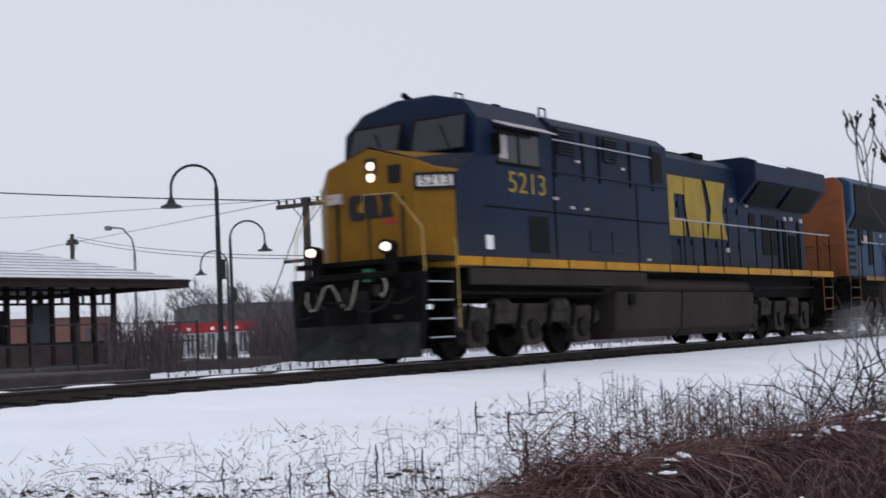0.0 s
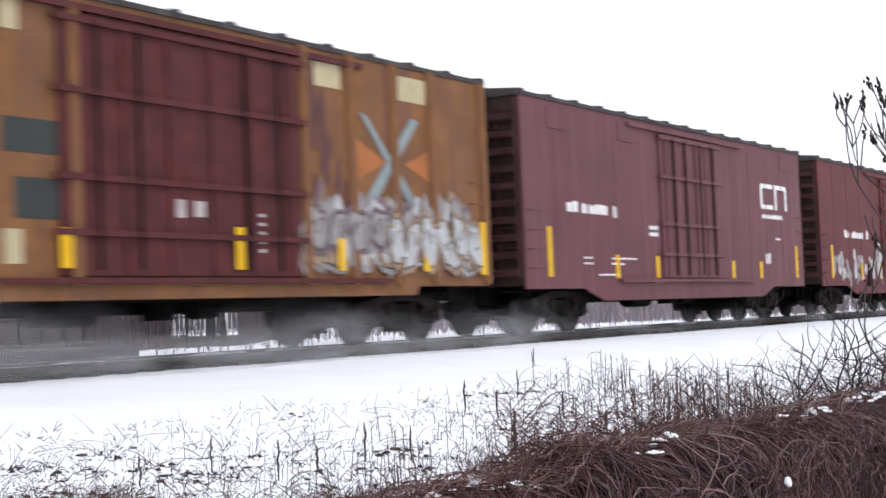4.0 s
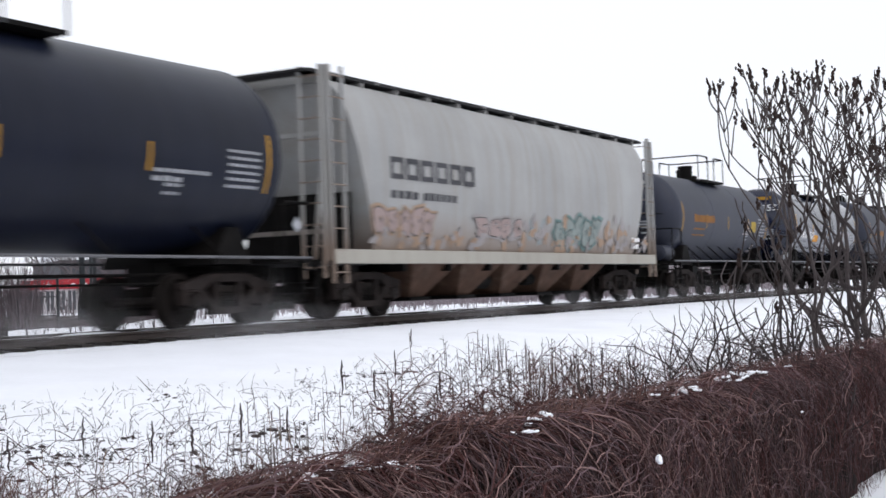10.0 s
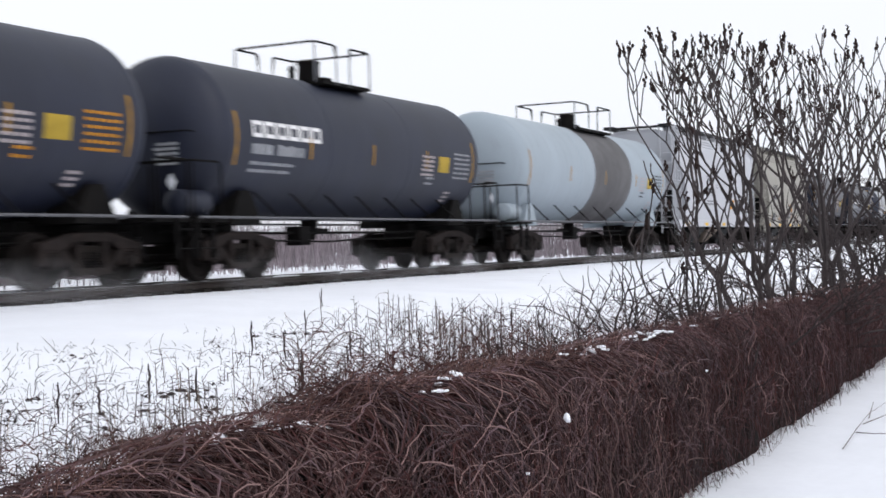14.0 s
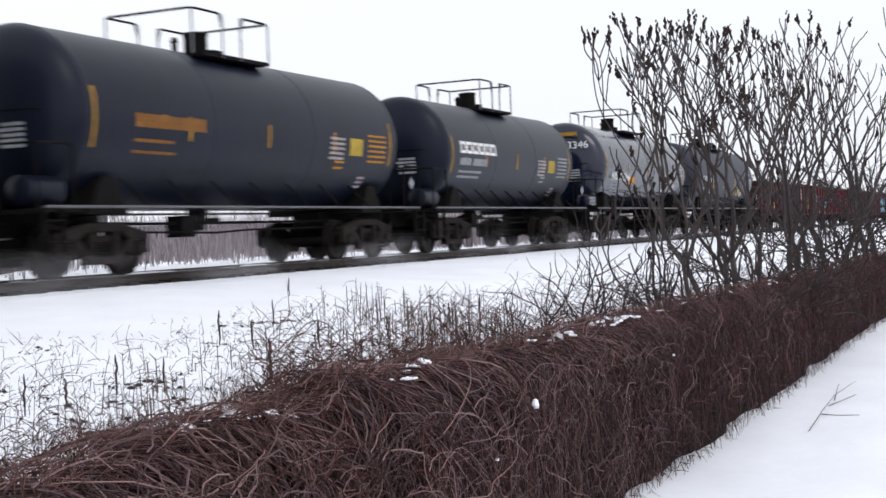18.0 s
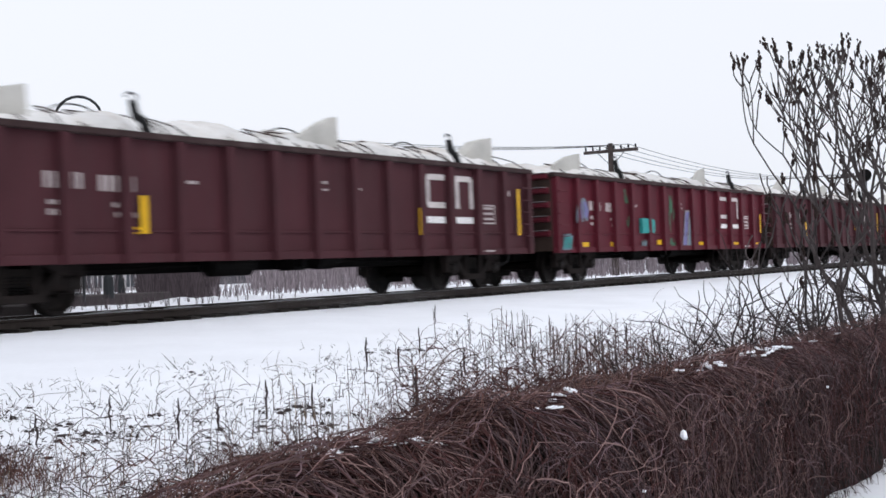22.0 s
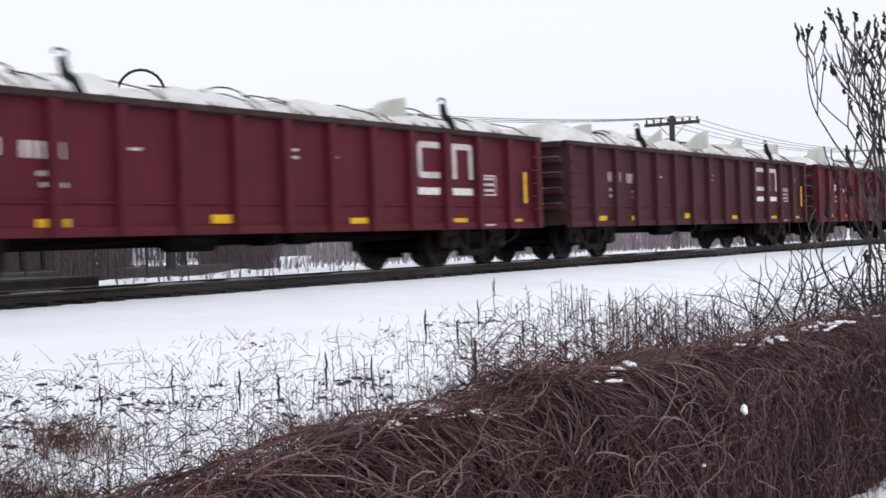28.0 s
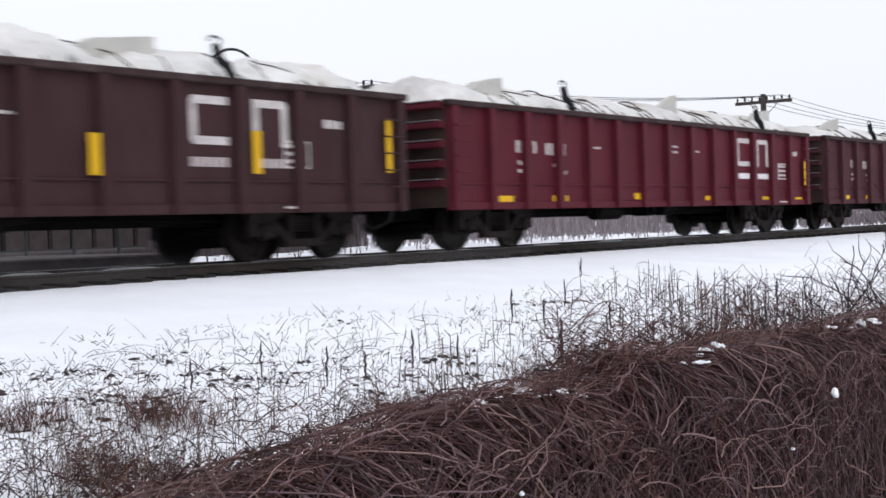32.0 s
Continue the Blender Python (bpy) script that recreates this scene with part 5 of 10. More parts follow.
    for i in range(7):
        x = x0 + 1.4 + (Ls - 2.8) * i / 6
        yy = -math.sqrt(max(0, r * r - (1.6 - zc) ** 2))
        part("rail_bracket", Geo().rod((x, -1.5, 1.10), (x - 0.2, yy * 0.96, 1.62), 0.02, 5), M["steel_dark"], car)
    part("bottom_outlet", Geo().lathe([(0.72, 0.12), (0.9, 0.16), (zc - r + 0.1, 0.2)], 12, "z", (mid, 0, 0)).box(mid - 0.3, mid + 0.3, -0.3, 0.3, 0.85, 0.95), M["steel_dark"], car)
    part("brake_reservoir", Geo().lathe([(-0.45, 0.12), (-0.38, 0.24), (0.38, 0.24), (0.45, 0.12)], 14, "x", (0.62, -0.95, 1.36)), mat, car, smooth=True)
    part("train_pipe", Geo().tube([(0.3, -0.5, 0.9), (x0 + 2.6, -0.55, 0.85), (x1 - 2.6, -0.55, 0.85), (L - 0.3, -0.5, 0.9)], 0.03, 6).tube([(x0 + 1.2, -0.7, 0.72), (mid - 0.5, -0.75, 0.66), (mid + 0.6, -0.75, 0.70), (x1 - 1.2, -0.7, 0.72)], 0.02, 5), M["steel_dark"], car)
    part("control_valve", Geo().box(mid - 1.5, mid - 1.1, -0.7, -0.35, 0.6, 0.98), M["steel_dark"], car)
    part("placard", Geo().prism([(L - 0.55, 1.52), (L - 0.42, 1.66), (L - 0.55, 1.80), (L - 0.68, 1.66)], -1.52, -1.51, "y"), M["grey_stencil"], car, "grimy white diamond hazard placard")
    coupler(car, 0.0, -1)
    coupler(car, L, 1)
    add_truck(car, over + 0.75)
    add_truck(car, L - over - 0.75)

    def surf(z):
        return -math.sqrt(max(0.01, r * r - (z - zc) ** 2)) - 0.002
    return car, rnd, surf, x0, x1


def curved(car, name, mat, surf, x, z, w, h, t=0.005, label=""):
    """A painted or stuck patch that follows a curved side."""
    g, n = Geo(), 6
    for i in range(n + 1):
        zz = z + h * i / n
        g.v += [(x, surf(zz) - t, zz), (x + w, surf(zz) - t, zz)]
    g.f = [(2 * i, 2 * i + 1, 2 * i + 3, 2 * i + 2) for i in range(n)]
    return part(name, g, mat, car, label)


def curved_bars(car, mat, surf, rnd, lines):
    g = Geo()
    for x, z, w, h, n in lines:
        step = w / n
        for i in range(n):
            a, b = x + i * step, x + i * step + step * 0.76
            q = len(g.v)
            zz = [z, z + h * 0.5, z + h * (rnd.uniform(0.85, 1.0))]
            for k in zz:
                g.v += [(a, surf(k) - 0.006, k), (b, surf(k) - 0.006, k)]
            g.f += [(q, q + 1, q + 3, q + 2), (q + 2, q + 3, q + 5, q + 4)]
    return tagged(part("lettering", g, mat, car, "stencilled lettering"), kind="stuff")


def block_emblem(car, mat, surf, x, z, w, h, n=6):
    """An owner's name as a row of plain hollow blocks."""
    step = w / n
    t = h * 0.24
    for i in range(n):
        a, b = x + i * step, x + i * step + step * 0.84
        g = Geo()
        g.v = [(px, surf(pz) - 0.008, pz) for pz in (z, z + t, z + h - t, z + h) for px in (a, a + t, b - t, b)]
        g.f = [(4 * r + c, 4 * r + c + 1, 4 * r + c + 5, 4 * r + c + 4) for r in range(3) for c in range(3) if (r, c) != (1, 1)]
        part("emblem_block", g, mat, car, "plain hollow block of the owner's mark")

# ---- locomotives ----
M.update({
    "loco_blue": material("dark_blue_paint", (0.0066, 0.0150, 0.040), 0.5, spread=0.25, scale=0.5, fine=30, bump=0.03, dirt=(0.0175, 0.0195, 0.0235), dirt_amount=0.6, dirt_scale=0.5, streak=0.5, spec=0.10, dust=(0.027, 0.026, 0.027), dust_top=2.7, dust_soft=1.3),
    "loco_blue2": material("faded_blue_paint", (0.017, 0.050, 0.104), 0.5, spread=0.16, scale=0.6, fine=30, bump=0.03, dirt=(0.01939, 0.02909, 0.04364), dirt_amount=0.5, dirt_scale=0.7, streak=0.5),
    "cab_blue": material("grimy_cab_paint", (0.012, 0.025, 0.044), 0.5, spread=0.2, scale=0.7, fine=30, bump=0.03, dirt=(0.0115, 0.0138, 0.0172), dirt_amount=0.5, dirt_scale=0.8, streak=0.5),
    "loco_roof": material("dusty_roof_paint", (0.021, 0.0252, 0.0357), 0.7, spread=0.2, bump=0.05, dirt=(0.168, 0.1764, 0.189), dirt_amount=0.3, spec=0.08),
    "loco_yellow": material("nose_yellow_paint", (0.2031, 0.09672, 0.005803), 0.55, spread=0.14, scale=1.2, fine=30, bump=0.03, dirt=(0.05803, 0.03385, 0.009672), dirt_amount=0.4, dirt_scale=1.2, streak=0.4),
    "worn_stripe": material("worn_sill_stripe", (0.23, 0.115, 0.02), 0.6, spread=0.3, scale=1.5, bump=0.03, dirt=(0.05, 0.034, 0.028), dirt_amount=0.6, dirt_scale=1.6),
    "stripe": material("sill_stripe_yellow", (0.40, 0.19, 0.0062), 0.5, spread=0.16, scale=1.5, bump=0.03, dirt=(0.124, 0.0558, 0.0124), dirt_amount=0.4, dirt_scale=2),
    "logo_yellow": material("faded_yellow_paint", (0.30, 0.205, 0.034), 0.6, spread=0.15, scale=1.0, bump=0.03, dirt=(0.0806, 0.0744, 0.0372), dirt_amount=0.35, dirt_scale=1.3),
    "logo_gold": material("gold_paint", (0.27, 0.165, 0.055), 0.6, spread=0.25, bump=0.03, dirt=(0.124, 0.0868, 0.0496), dirt_amount=0.35, dirt_scale=1.3),
    "loco_rust": material("rust_orange_end", (0.2046, 0.0713, 0.0279), 0.65, spread=0.2, scale=0.9, bump=0.04, dirt=(0.0806, 0.0372, 0.0248), dirt_amount=0.45, dirt_scale=0.8, streak=0.5),
    "fuel_tank": material("dusty_tank_steel", (0.0357, 0.03024, 0.02688), 0.8, spread=0.2, scale=1.0, bump=0.06, dirt=(0.0231, 0.0189, 0.0168), dirt_amount=0.4, spec=0.05),
    "fuel_tank2": material("pale_dusty_steel", (0.062, 0.057, 0.055), 0.8, spread=0.18, scale=1.0, bump=0.06, dirt=(0.040, 0.036, 0.035), dirt_amount=0.4),
    "grille": material("black_grille", (0.002083, 0.002344, 0.003125), 0.7, spread=0.3, bump=0.3),
    "handrail": material("pale_handrail", (0.30, 0.31, 0.34), 0.5, spread=0.2, bump=0.02),
    "handrail_y": material("yellow_handrail", (0.40, 0.27, 0.09), 0.5, spread=0.2, bump=0.02),
    "red_plate": material("red_plate", (0.35, 0.03, 0.03), 0.6, spread=0.15, bump=0.0),
    "green_box": material("green_connector", (0.03, 0.14, 0.08), 0.6, spread=0.15, bump=0.0),
    "plough": material("scraped_plough_steel", (0.02, 0.02, 0.021), 0.6, spread=0.35, bump=0.05, dirt=(0.06, 0.058, 0.056), dirt_amount=0.4, dirt_scale=3, spec=0.1),
    "dull_yellow": material("dull_yellow_paint", (0.096, 0.054, 0.018), 0.6, spread=0.3, bump=0.02),
    "lamp_lit": material("lit_lamp", (1.0, 0.86, 0.66), 0.3, spread=0.0, bump=0.0, emit=3.2),
    "hose": material("pale_hose", (0.27, 0.27, 0.22), 0.7, spread=0.2, bump=0.05),
    "steel_pilot": material("pilot_steel", (0.004, 0.004, 0.0045), 0.6, 0.0, spread=0.3, dirt=(0.015, 0.015, 0.0165), dirt_amount=0.25, dirt_scale=3, spec=0.08),
})


def block_logo(car, mat, x, z, w, h, y, label="painted company mark"):
    """The company mark as three plain bulky shapes."""
    k = w / 3
    g = Geo()
    c = k * 0.22
    for i in range(3):
        a, b = x + k * (i + 0.02), x + k * (i + 0.98)
        if i == 0:
            g.prism([(a + c, z + h), (b, z + h), (b, z + h * 0.70), (a + k * 0.5, z + h * 0.70), (a + k * 0.5, z + h * 0.30), (b, z + h * 0.30), (b, z), (a + c, z), (a, z + c), (a, z + h - c)], y - 0.004, y + 0.001, "y")
        elif i == 1:
            g.prism([(a, z + h), (b - k * 0.15, z + h), (b, z + h * 0.5), (b, z), (a + k * 0.15, z), (a, z + h * 0.5)], y - 0.0045, y + 0.0005, "y")
        else:
            g.prism([(a, z + h), (b, z + h), (b - k * 0.22, z + h * 0.5), (b, z), (a, z), (a + k * 0.22, z + h * 0.5)], y - 0.004, y + 0.001, "y")
    return part("company_mark", g, mat, car, label)


def rail_run(car, xs, y, z0, z1, mat, name="handrail"):
    part(name, Geo().tube([(xs[0], y, z1), (xs[-1], y, z1)], 0.02, 6), mat, car)
    for x in xs:
        part("stanchion", Geo().rod((x, y, z0), (x, y, z1), 0.018, 6), M["steel_dark"], car)


def loco_frame(car, L, fuel, f0, f1, tr, z, front=0.0):
    """z is the height of the walkway."""
    part("underframe", Geo().box(front + 0.35, L - 0.35, -1.1, 1.1, 1.12, z - 0.1), M["steel_dark"], car)
    part("walkway", Geo().box(front + 0.15, L - 0.15, -1.50, 1.50, z - 0.09, z), M["steel_dark"], car)
    for s in (-1, 1):
        y = s * 1.55
        stripe = part("sill_stripe", Geo().box(1.5, L - 0.10, min(y, y - s * 0.06), max(y, y - s * 0.06), z - (0.165 if front else 0.13), z - 0.002), M["stripe" if front else "worn_stripe"], car, bevel=0.008)
        for k in range(12):
            x = 2.3 + k * 1.55
            part("stripe_joint", Geo().box(x, x + 0.035, min(y, y + s * 0.012), max(y, y + s * 0.012), z - 0.2, z + 0.01), M["steel_dark"], stripe)
        o = [(-1.52, 1.24), (-1.45, 0.42), (-1.25, 0.24), (1.25, 0.24), (1.45, 0.42), (1.52, 1.24)]
    tank = part("fuel_tank", Geo().prism(o, f0, f1), M[fuel], car, bevel=0.05)
    part("tank_seam", Geo().prism([(a * 1.005, b) for a, b in o], f0 + (f1 - f0) * 0.42, f0 + (f1 - f0) * 0.43), M["steel_dark"], tank)
    part("fuel_filler", Geo().box(f0 + 0.5, f0 + 0.75, -1.56, -1.45, 0.95, 1.2), M["steel_dark"], tank)
    part("air_reservoir", Geo().lathe([(f0 - 0.1, 0.1), (f0, 0.2), (f1, 0.2), (f1 + 0.1, 0.1)], 14, "x", (0, -1.2, 1.36)), M["fuel_tank"], car, smooth=True)
    for pts in ([(2.0, -1.42, 1.38), (f0 - 0.2, -1.42, 1.34)], [(f1 + 0.2, -1.42, 1.34), (L - 1.6, -1.42, 1.38)], [(1.8, -1.36, 1.22), (f0 - 0.4, -1.36, 1.2)]):
        part("side_pipe", Geo().tube(pts, 0.028, 6), M["truck"], car)
    for x, d in ((front, -1), (L, 1)):
        part("pilot", Geo().prism([(-1.4, 0.25), (1.4, 0.25), (1.45, 0.7), (1.5, 1.58), (-1.5, 1.58), (-1.45, 0.7)], min(x, x - d * 0.12), max(x, x - d * 0.12)), M["steel_pilot"], car, bevel=0.02)
        plough = Geo()
        q = [(x + d * 0.45, 0.0, 0.12), (x + d * 0.05, -1.4, 0.12), (x + d * 0.02, -1.4, 0.72), (x + d * 0.22, 0.0, 0.72)]
        plough.add(q, [(0, 1, 2, 3)]).add([(a, -b, c_) for a, b, c_ in q], [(3, 2, 1, 0)])
        plough.add([(a - d * 0.05, b, c_) for a, b, c_ in q], [(3, 2, 1, 0)])
        part("snow_plough", plough, M["plough"], car)
        for s in (-1, 1):
            st = Geo()
            for i in range(4):
                zz = 0.42 + i * 0.32
                st.box(min(x - d * 0.12, x - d * 0.85), max(x - d * 0.12, x - d * 0.85), min(s * 1.1, s * 1.5), max(s * 1.1, s * 1.5), zz, zz + 0.04)
            part("step", st, M["steel_dark"], car)
            ed = Geo()
            for i in range(4):
                zz = 0.42 + i * 0.32
                ed.box(min(x - d * 0.12, x - d * 0.85), max(x - d * 0.12, x - d * 0.85), min(s * 1.5, s * 1.515), max(s * 1.5, s * 1.515), zz + 0.01, zz + 0.038)
            part("step_edge", ed, M["handrail" if front and d < 0 else "dull_yellow"], car, "worn step edges")
            part("step_side", Geo().box(min(x - d * 0.86, x - d * 0.9), max(x - d * 0.86, x - d * 0.9), min(s * 1.05, s * 1.5), max(s * 1.05, s * 1.5), 0.35, 1.6), M["steel_dark"], car)
            if front and d < 0:
                part("grab_rail", Geo().tube([(x + 0.1, s * 0.88, 2.98), (x + 0.12, s * 1.42, 2.35), (x + 0.1, s * 1.46, 1.5), (x + 0.16, s * 1.40, 1.42)], 0.014, 6), M["handrail_y"], car)
                part("grab_rail", Geo().tube([(x + 0.75, s * 1.1, 2.8), (x + 1.0, s * 1.52, 2.1), (x + 1.0, s * 1.53, 0.6)], 0.014, 6), M["handrail_y"], car)
            else:
                part("grab_rail", Geo().tube([(x - d * 0.1, s * 1.45, 0.75), (x - d * 0.06, s * 1.47, 1.7), (x - d * 0.1, s * 1.45, 2.6), (x - d * 0.35, s * 1.35, 2.75)], 0.022, 6), M["dull_yellow"], car)
                part("grab_rail", Geo().tube([(x - d * 0.92, s * 1.5, 0.7), (x - d * 0.92, s * 1.5, 2.5), (x - d * 1.15, s * 1.5, 2.7)], 0.022, 6), M["dull_yellow"], car)
        if front and d < 0:
            part("end_handrail", Geo().tube([(x + 0.1, -0.88, 2.98), (x + 0.08, -0.2, 3.0), (x + 0.08, -0.16, 2.7)], 0.014, 6), M["handrail_y"], car)
            part("end_handrail", Geo().tube([(x + 0.1, 0.88, 2.98), (x + 0.08, 0.5, 3.0)], 0.014, 6), M["handrail_y"], car)
        else:
            part("end_handrail", Geo().tube([(x - d * 0.08, -1.0, 1.6), (x - d * 0.08, -1.0, 2.65), (x - d * 0.08, 1.0, 2.65), (x - d * 0.08, 1.0, 1.6)], 0.022, 6), M["dull_yellow"], car)
        coupler(car, x + d * 0.1, d)
        part("draft_pocket", Geo().box(min(x, x + d * 0.1), max(x, x + d * 0.1), -0.35, 0.35, 0.7, 1.3), M["black_rubber"], car, bevel=0.02)
        part("end_platform", Geo().box(min(x, x + d * 0.16), max(x, x + d * 0.16), -0.95, 0.95, 1.5, 1.62), M["steel_dark"], car, bevel=0.015)
        for k, run in enumerate(([(1.0, 1.35), (0.98, 1.15), (0.86, 1.0), (0.72, 1.02), (0.6, 1.2), (0.5, 1.40), (0.38, 1.44), (0.28, 1.28), (0.24, 1.1)], [(0.2, 1.1), (0.1, 1.0), (-0.04, 1.0), (-0.12, 1.12), (-0.14, 1.3), (-0.15, 1.5)],
                                 [(-0.72, 1.52), (-0.84, 1.42), (-0.86, 1.28), (-0.76, 1.18), (-0.66, 1.24)], [(0.8, 1.3), (0.62, 1.08), (0.4, 0.98), (0.1, 0.92)], [(-0.95, 1.3), (-0.8, 1.0), (-0.5, 0.92), (-0.2, 0.95)], [(1.15, 1.3), (1.2, 1.05), (1.1, 0.85), (0.95, 0.9)])):
            part("brake_hose", Geo().tube([(x + d * (0.12 + 0.12 * math.sin(math.pi * q / (len(run) - 1))), yy, zz) for q, (yy, zz) in enumerate(run)], 0.019 if k < 3 else 0.024, 6), M["hose" if k < 3 else "black_rubber"], car, "looped air hose")
        for yy, zz, w, h in ((0.45, 0.86, 0.2, 0.14), (-0.55, 1.3, 0.16, 0.2), (0.75, 1.22, 0.12, 0.1), (-0.95, 0.82, 0.14, 0.08), (0.15, 1.3, 0.1, 0.16)):
            part("pilot_fitting", Geo().box(min(x, x + d * 0.09), max(x, x + d * 0.09), yy - w / 2, yy + w / 2, zz - h / 2, zz + h / 2), M["fuel_tank"], car, bevel=0.01)
        for y in (-1.2, -0.8, 0.8, 1.15):
            part("hose_bracket", Geo().box(min(x, x + d * 0.1), max(x, x + d * 0.1), y - 0.07, y + 0.07, 1.3, 1.44), M["steel_dark"], car)
        part("uncoupling_lever", Geo().tube([(x + d * 0.1, -1.35, 1.15), (x + d * 0.16, -1.1, 1.05), (x + d * 0.18, -0.3, 1.12), (x + d * 0.2, 0.3, 1.12), (x + d * 0.1, 1.35, 1.15)], 0.02, 6), M["truck"], car)
    for x in tr:
        add_truck(car, x, "loco")


def loco_one(c):
    car = vehicle("locomotive", "dark blue diesel locomotive with a yellow nose, lit headlights", "locomotive", c, "locomotives of the train")
    L = 21.4
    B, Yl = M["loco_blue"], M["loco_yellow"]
    loco_frame(car, L, "fuel_tank", 7.5, 15.1, (4.3, 17.3), 1.86, 0.5)
    part("side_skirt", Geo().box(1.9, 8.9, -1.535, -1.47, 1.36, 1.655), M["fuel_tank"], car)
    W = 1.53
    # nose, in facets
    zn = 3.30
    f = [(-W, 1.50, 0), (-0.98, 0.98, 1), (0.98, 0.98, 1), (W, 1.50, 0)]
    low = [(x, y, 1.67) for y, x, _ in f[:2]] + [(0.96, 0.0, 1.67)] + [(x, y, 1.67) for y, x, _ in f[2:]] + [(2.3, W, 1.67), (2.3, -W, 1.67)]
    top = [(1.52, -W, zn), (1.05, -0.98, zn + 0.30), (1.02, 0.0, zn + 0.60), (1.05, 0.98, zn + 0.30), (1.52, W, zn), (2.3, W, zn + 0.42), (2.3, -W, zn + 0.42)]
    part("nose", Geo().loft([low, top]), Yl, car, bevel=0.02)
    for s in (-1, 1):
        part("nose_side", Geo().prism([(1.515, 1.67), (2.4, 1.67), (2.4, zn + 0.5), (1.515, zn + 0.01)], s * W - 0.012, s * W + 0.012, "y"), B, car)
    part("nose_top", Geo().add([(1.55, -W + 0.02, zn + 0.02), (1.1, -0.98, zn + 0.32), (1.06, 0, zn + 0.62), (1.1, 0.98, zn + 0.32), (1.55, W - 0.02, zn + 0.02), (2.3, W, zn + 0.46), (2.3, 0, zn + 0.66), (2.3, -W, zn + 0.46)], [(0, 1, 7), (1, 2, 6, 7), (2, 3, 5, 6), (3, 4, 5)]), M["loco_roof"], car)
    # cab: windscreen slopes back, roof is cambered
    out = [(-W, 1.67), (W, 1.67), (W, 4.42), (1.18, 4.80), (0.45, 4.98), (-0.45, 4.98), (-1.18, 4.80), (-W, 4.42)]
    front2 = [(2.0 + 0.42 * max(0, (z - 3.4)) / 1.4, y, z) for y, z in out]
    rear = [(5.0, y, z) for y, z in out]
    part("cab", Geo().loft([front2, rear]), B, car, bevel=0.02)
    part("cab_roof", Geo().loft([[(2.55, y * 0.97, z + 0.02) for y, z in out[3:7]], [(5.6, y * 0.97, z + 0.02) for y, z in out[3:7]]], closed=False, caps=False), M["loco_roof"], car)
    for y0, y1 in ((-1.36, -0.16), (0.16, 1.36)):
        def xw(z):
            return 2.0 + 0.42 * (z - 3.4) / 1.4 - 0.025
        zc0, zc1 = 3.86, 4.52
        part("windscreen", Geo().add([(xw(zc0), y0, zc0), (xw(zc0), y1, zc0), (xw(zc1), y1 * 0.96, zc1), (xw(zc1), y0 * 0.96, zc1)], [(0, 1, 2, 3)]).add([(xw(zc0) + 0.03, y0, zc0), (xw(zc0) + 0.03, y1, zc0), (xw(zc1) + 0.03, y1 * 0.96, zc1), (xw(zc1) + 0.03, y0 * 0.96, zc1)], [(3, 2, 1, 0)]), M["glass_dark"], car)
        part("windscreen_frame", Geo().tube([(xw(zc0) - 0.01, y0, zc0), (xw(zc0) - 0.01, y1, zc0), (xw(zc1) - 0.01, y1 * 0.96, zc1), (xw(zc1) - 0.01, y0 * 0.96, zc1), (xw(zc0) - 0.01, y0, zc0)], 0.022, 5), M["black_rubber"], car)
        part("wiper", Geo().rod((xw(4.36) - 0.03, (y0 + y1) / 2, 4.36), (xw(3.9) - 0.03, (y0 + y1) / 2 - 0.3, 3.85), 0.012, 5), M["black_rubber"], car)
    w = part("side_window", Geo().box(2.98, 4.45, -W - 0.012, -W + 0.02, 3.66, 4.24), M["glass_dark"], car)
    part("window_frame", Geo().box(2.9, 4.53, -W - 0.02, -W - 0.002, 4.24, 4.30).box(2.9, 4.53, -W - 0.02, -W - 0.002, 3.60, 3.66).box(3.68, 3.74, -W - 0.022, -W - 0.002, 3.66, 4.24), M["steel_dark"], w)
    part("window_blind", Geo().box(3.02, 3.3, -W - 0.018, -W - 0.013, 3.72, 4.16), M["faded_white"], w, "pale shade behind the window")
    part("window_awning", Geo().prism([(-W - 0.01, 4.38), (-W - 0.34, 4.26), (-W - 0.34, 4.28), (-W - 0.01, 4.42)], 2.85, 4.65), M["faded_white"], car, "snow-dusted awning")
    part("mirror", Geo().box(2.75, 2.79, -W - 0.2, -W - 0.02, 3.75, 4.15), M["steel_dark"], car)
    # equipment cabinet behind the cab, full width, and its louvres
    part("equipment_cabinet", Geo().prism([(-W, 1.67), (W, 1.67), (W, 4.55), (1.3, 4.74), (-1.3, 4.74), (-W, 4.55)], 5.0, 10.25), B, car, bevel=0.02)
    for x0, x1 in ((5.15, 5.92), (7.12, 7.78)):
        lv = part("louvre_panel", Geo().box(x0, x1, -W - 0.012, -W - 0.001, 3.98, 4.52), M["grille"], car)
        for i in range(8):
            z = 3.99 + i * 0.064
            part("louvre", Geo().prism([(-W - 0.012, z + 0.06), (-W - 0.06, z), (-W - 0.055, z - 0.008), (-W - 0.012, z + 0.04)], x0 + 0.03, x1 - 0.03), M["loco_roof"], lv)
    for x in (5.05, 6.2, 6.9, 8.3, 9.4):
        part("panel_strip", Geo().box(x, x + 0.09, -W - 0.02, -W - 0.001, 3.5, 4.5), M["steel_dark"], car)
    part("dark_panel", Geo().box(9.35, 9.95, -W - 0.015, -W - 0.001, 3.72, 4.4), M["grille"], car)
    part("cabinet_rail", Geo().tube([(4.95, -W - 0.06, 4.24), (9.3, -W - 0.06, 4.24)], 0.018, 5), M["handrail"], car)
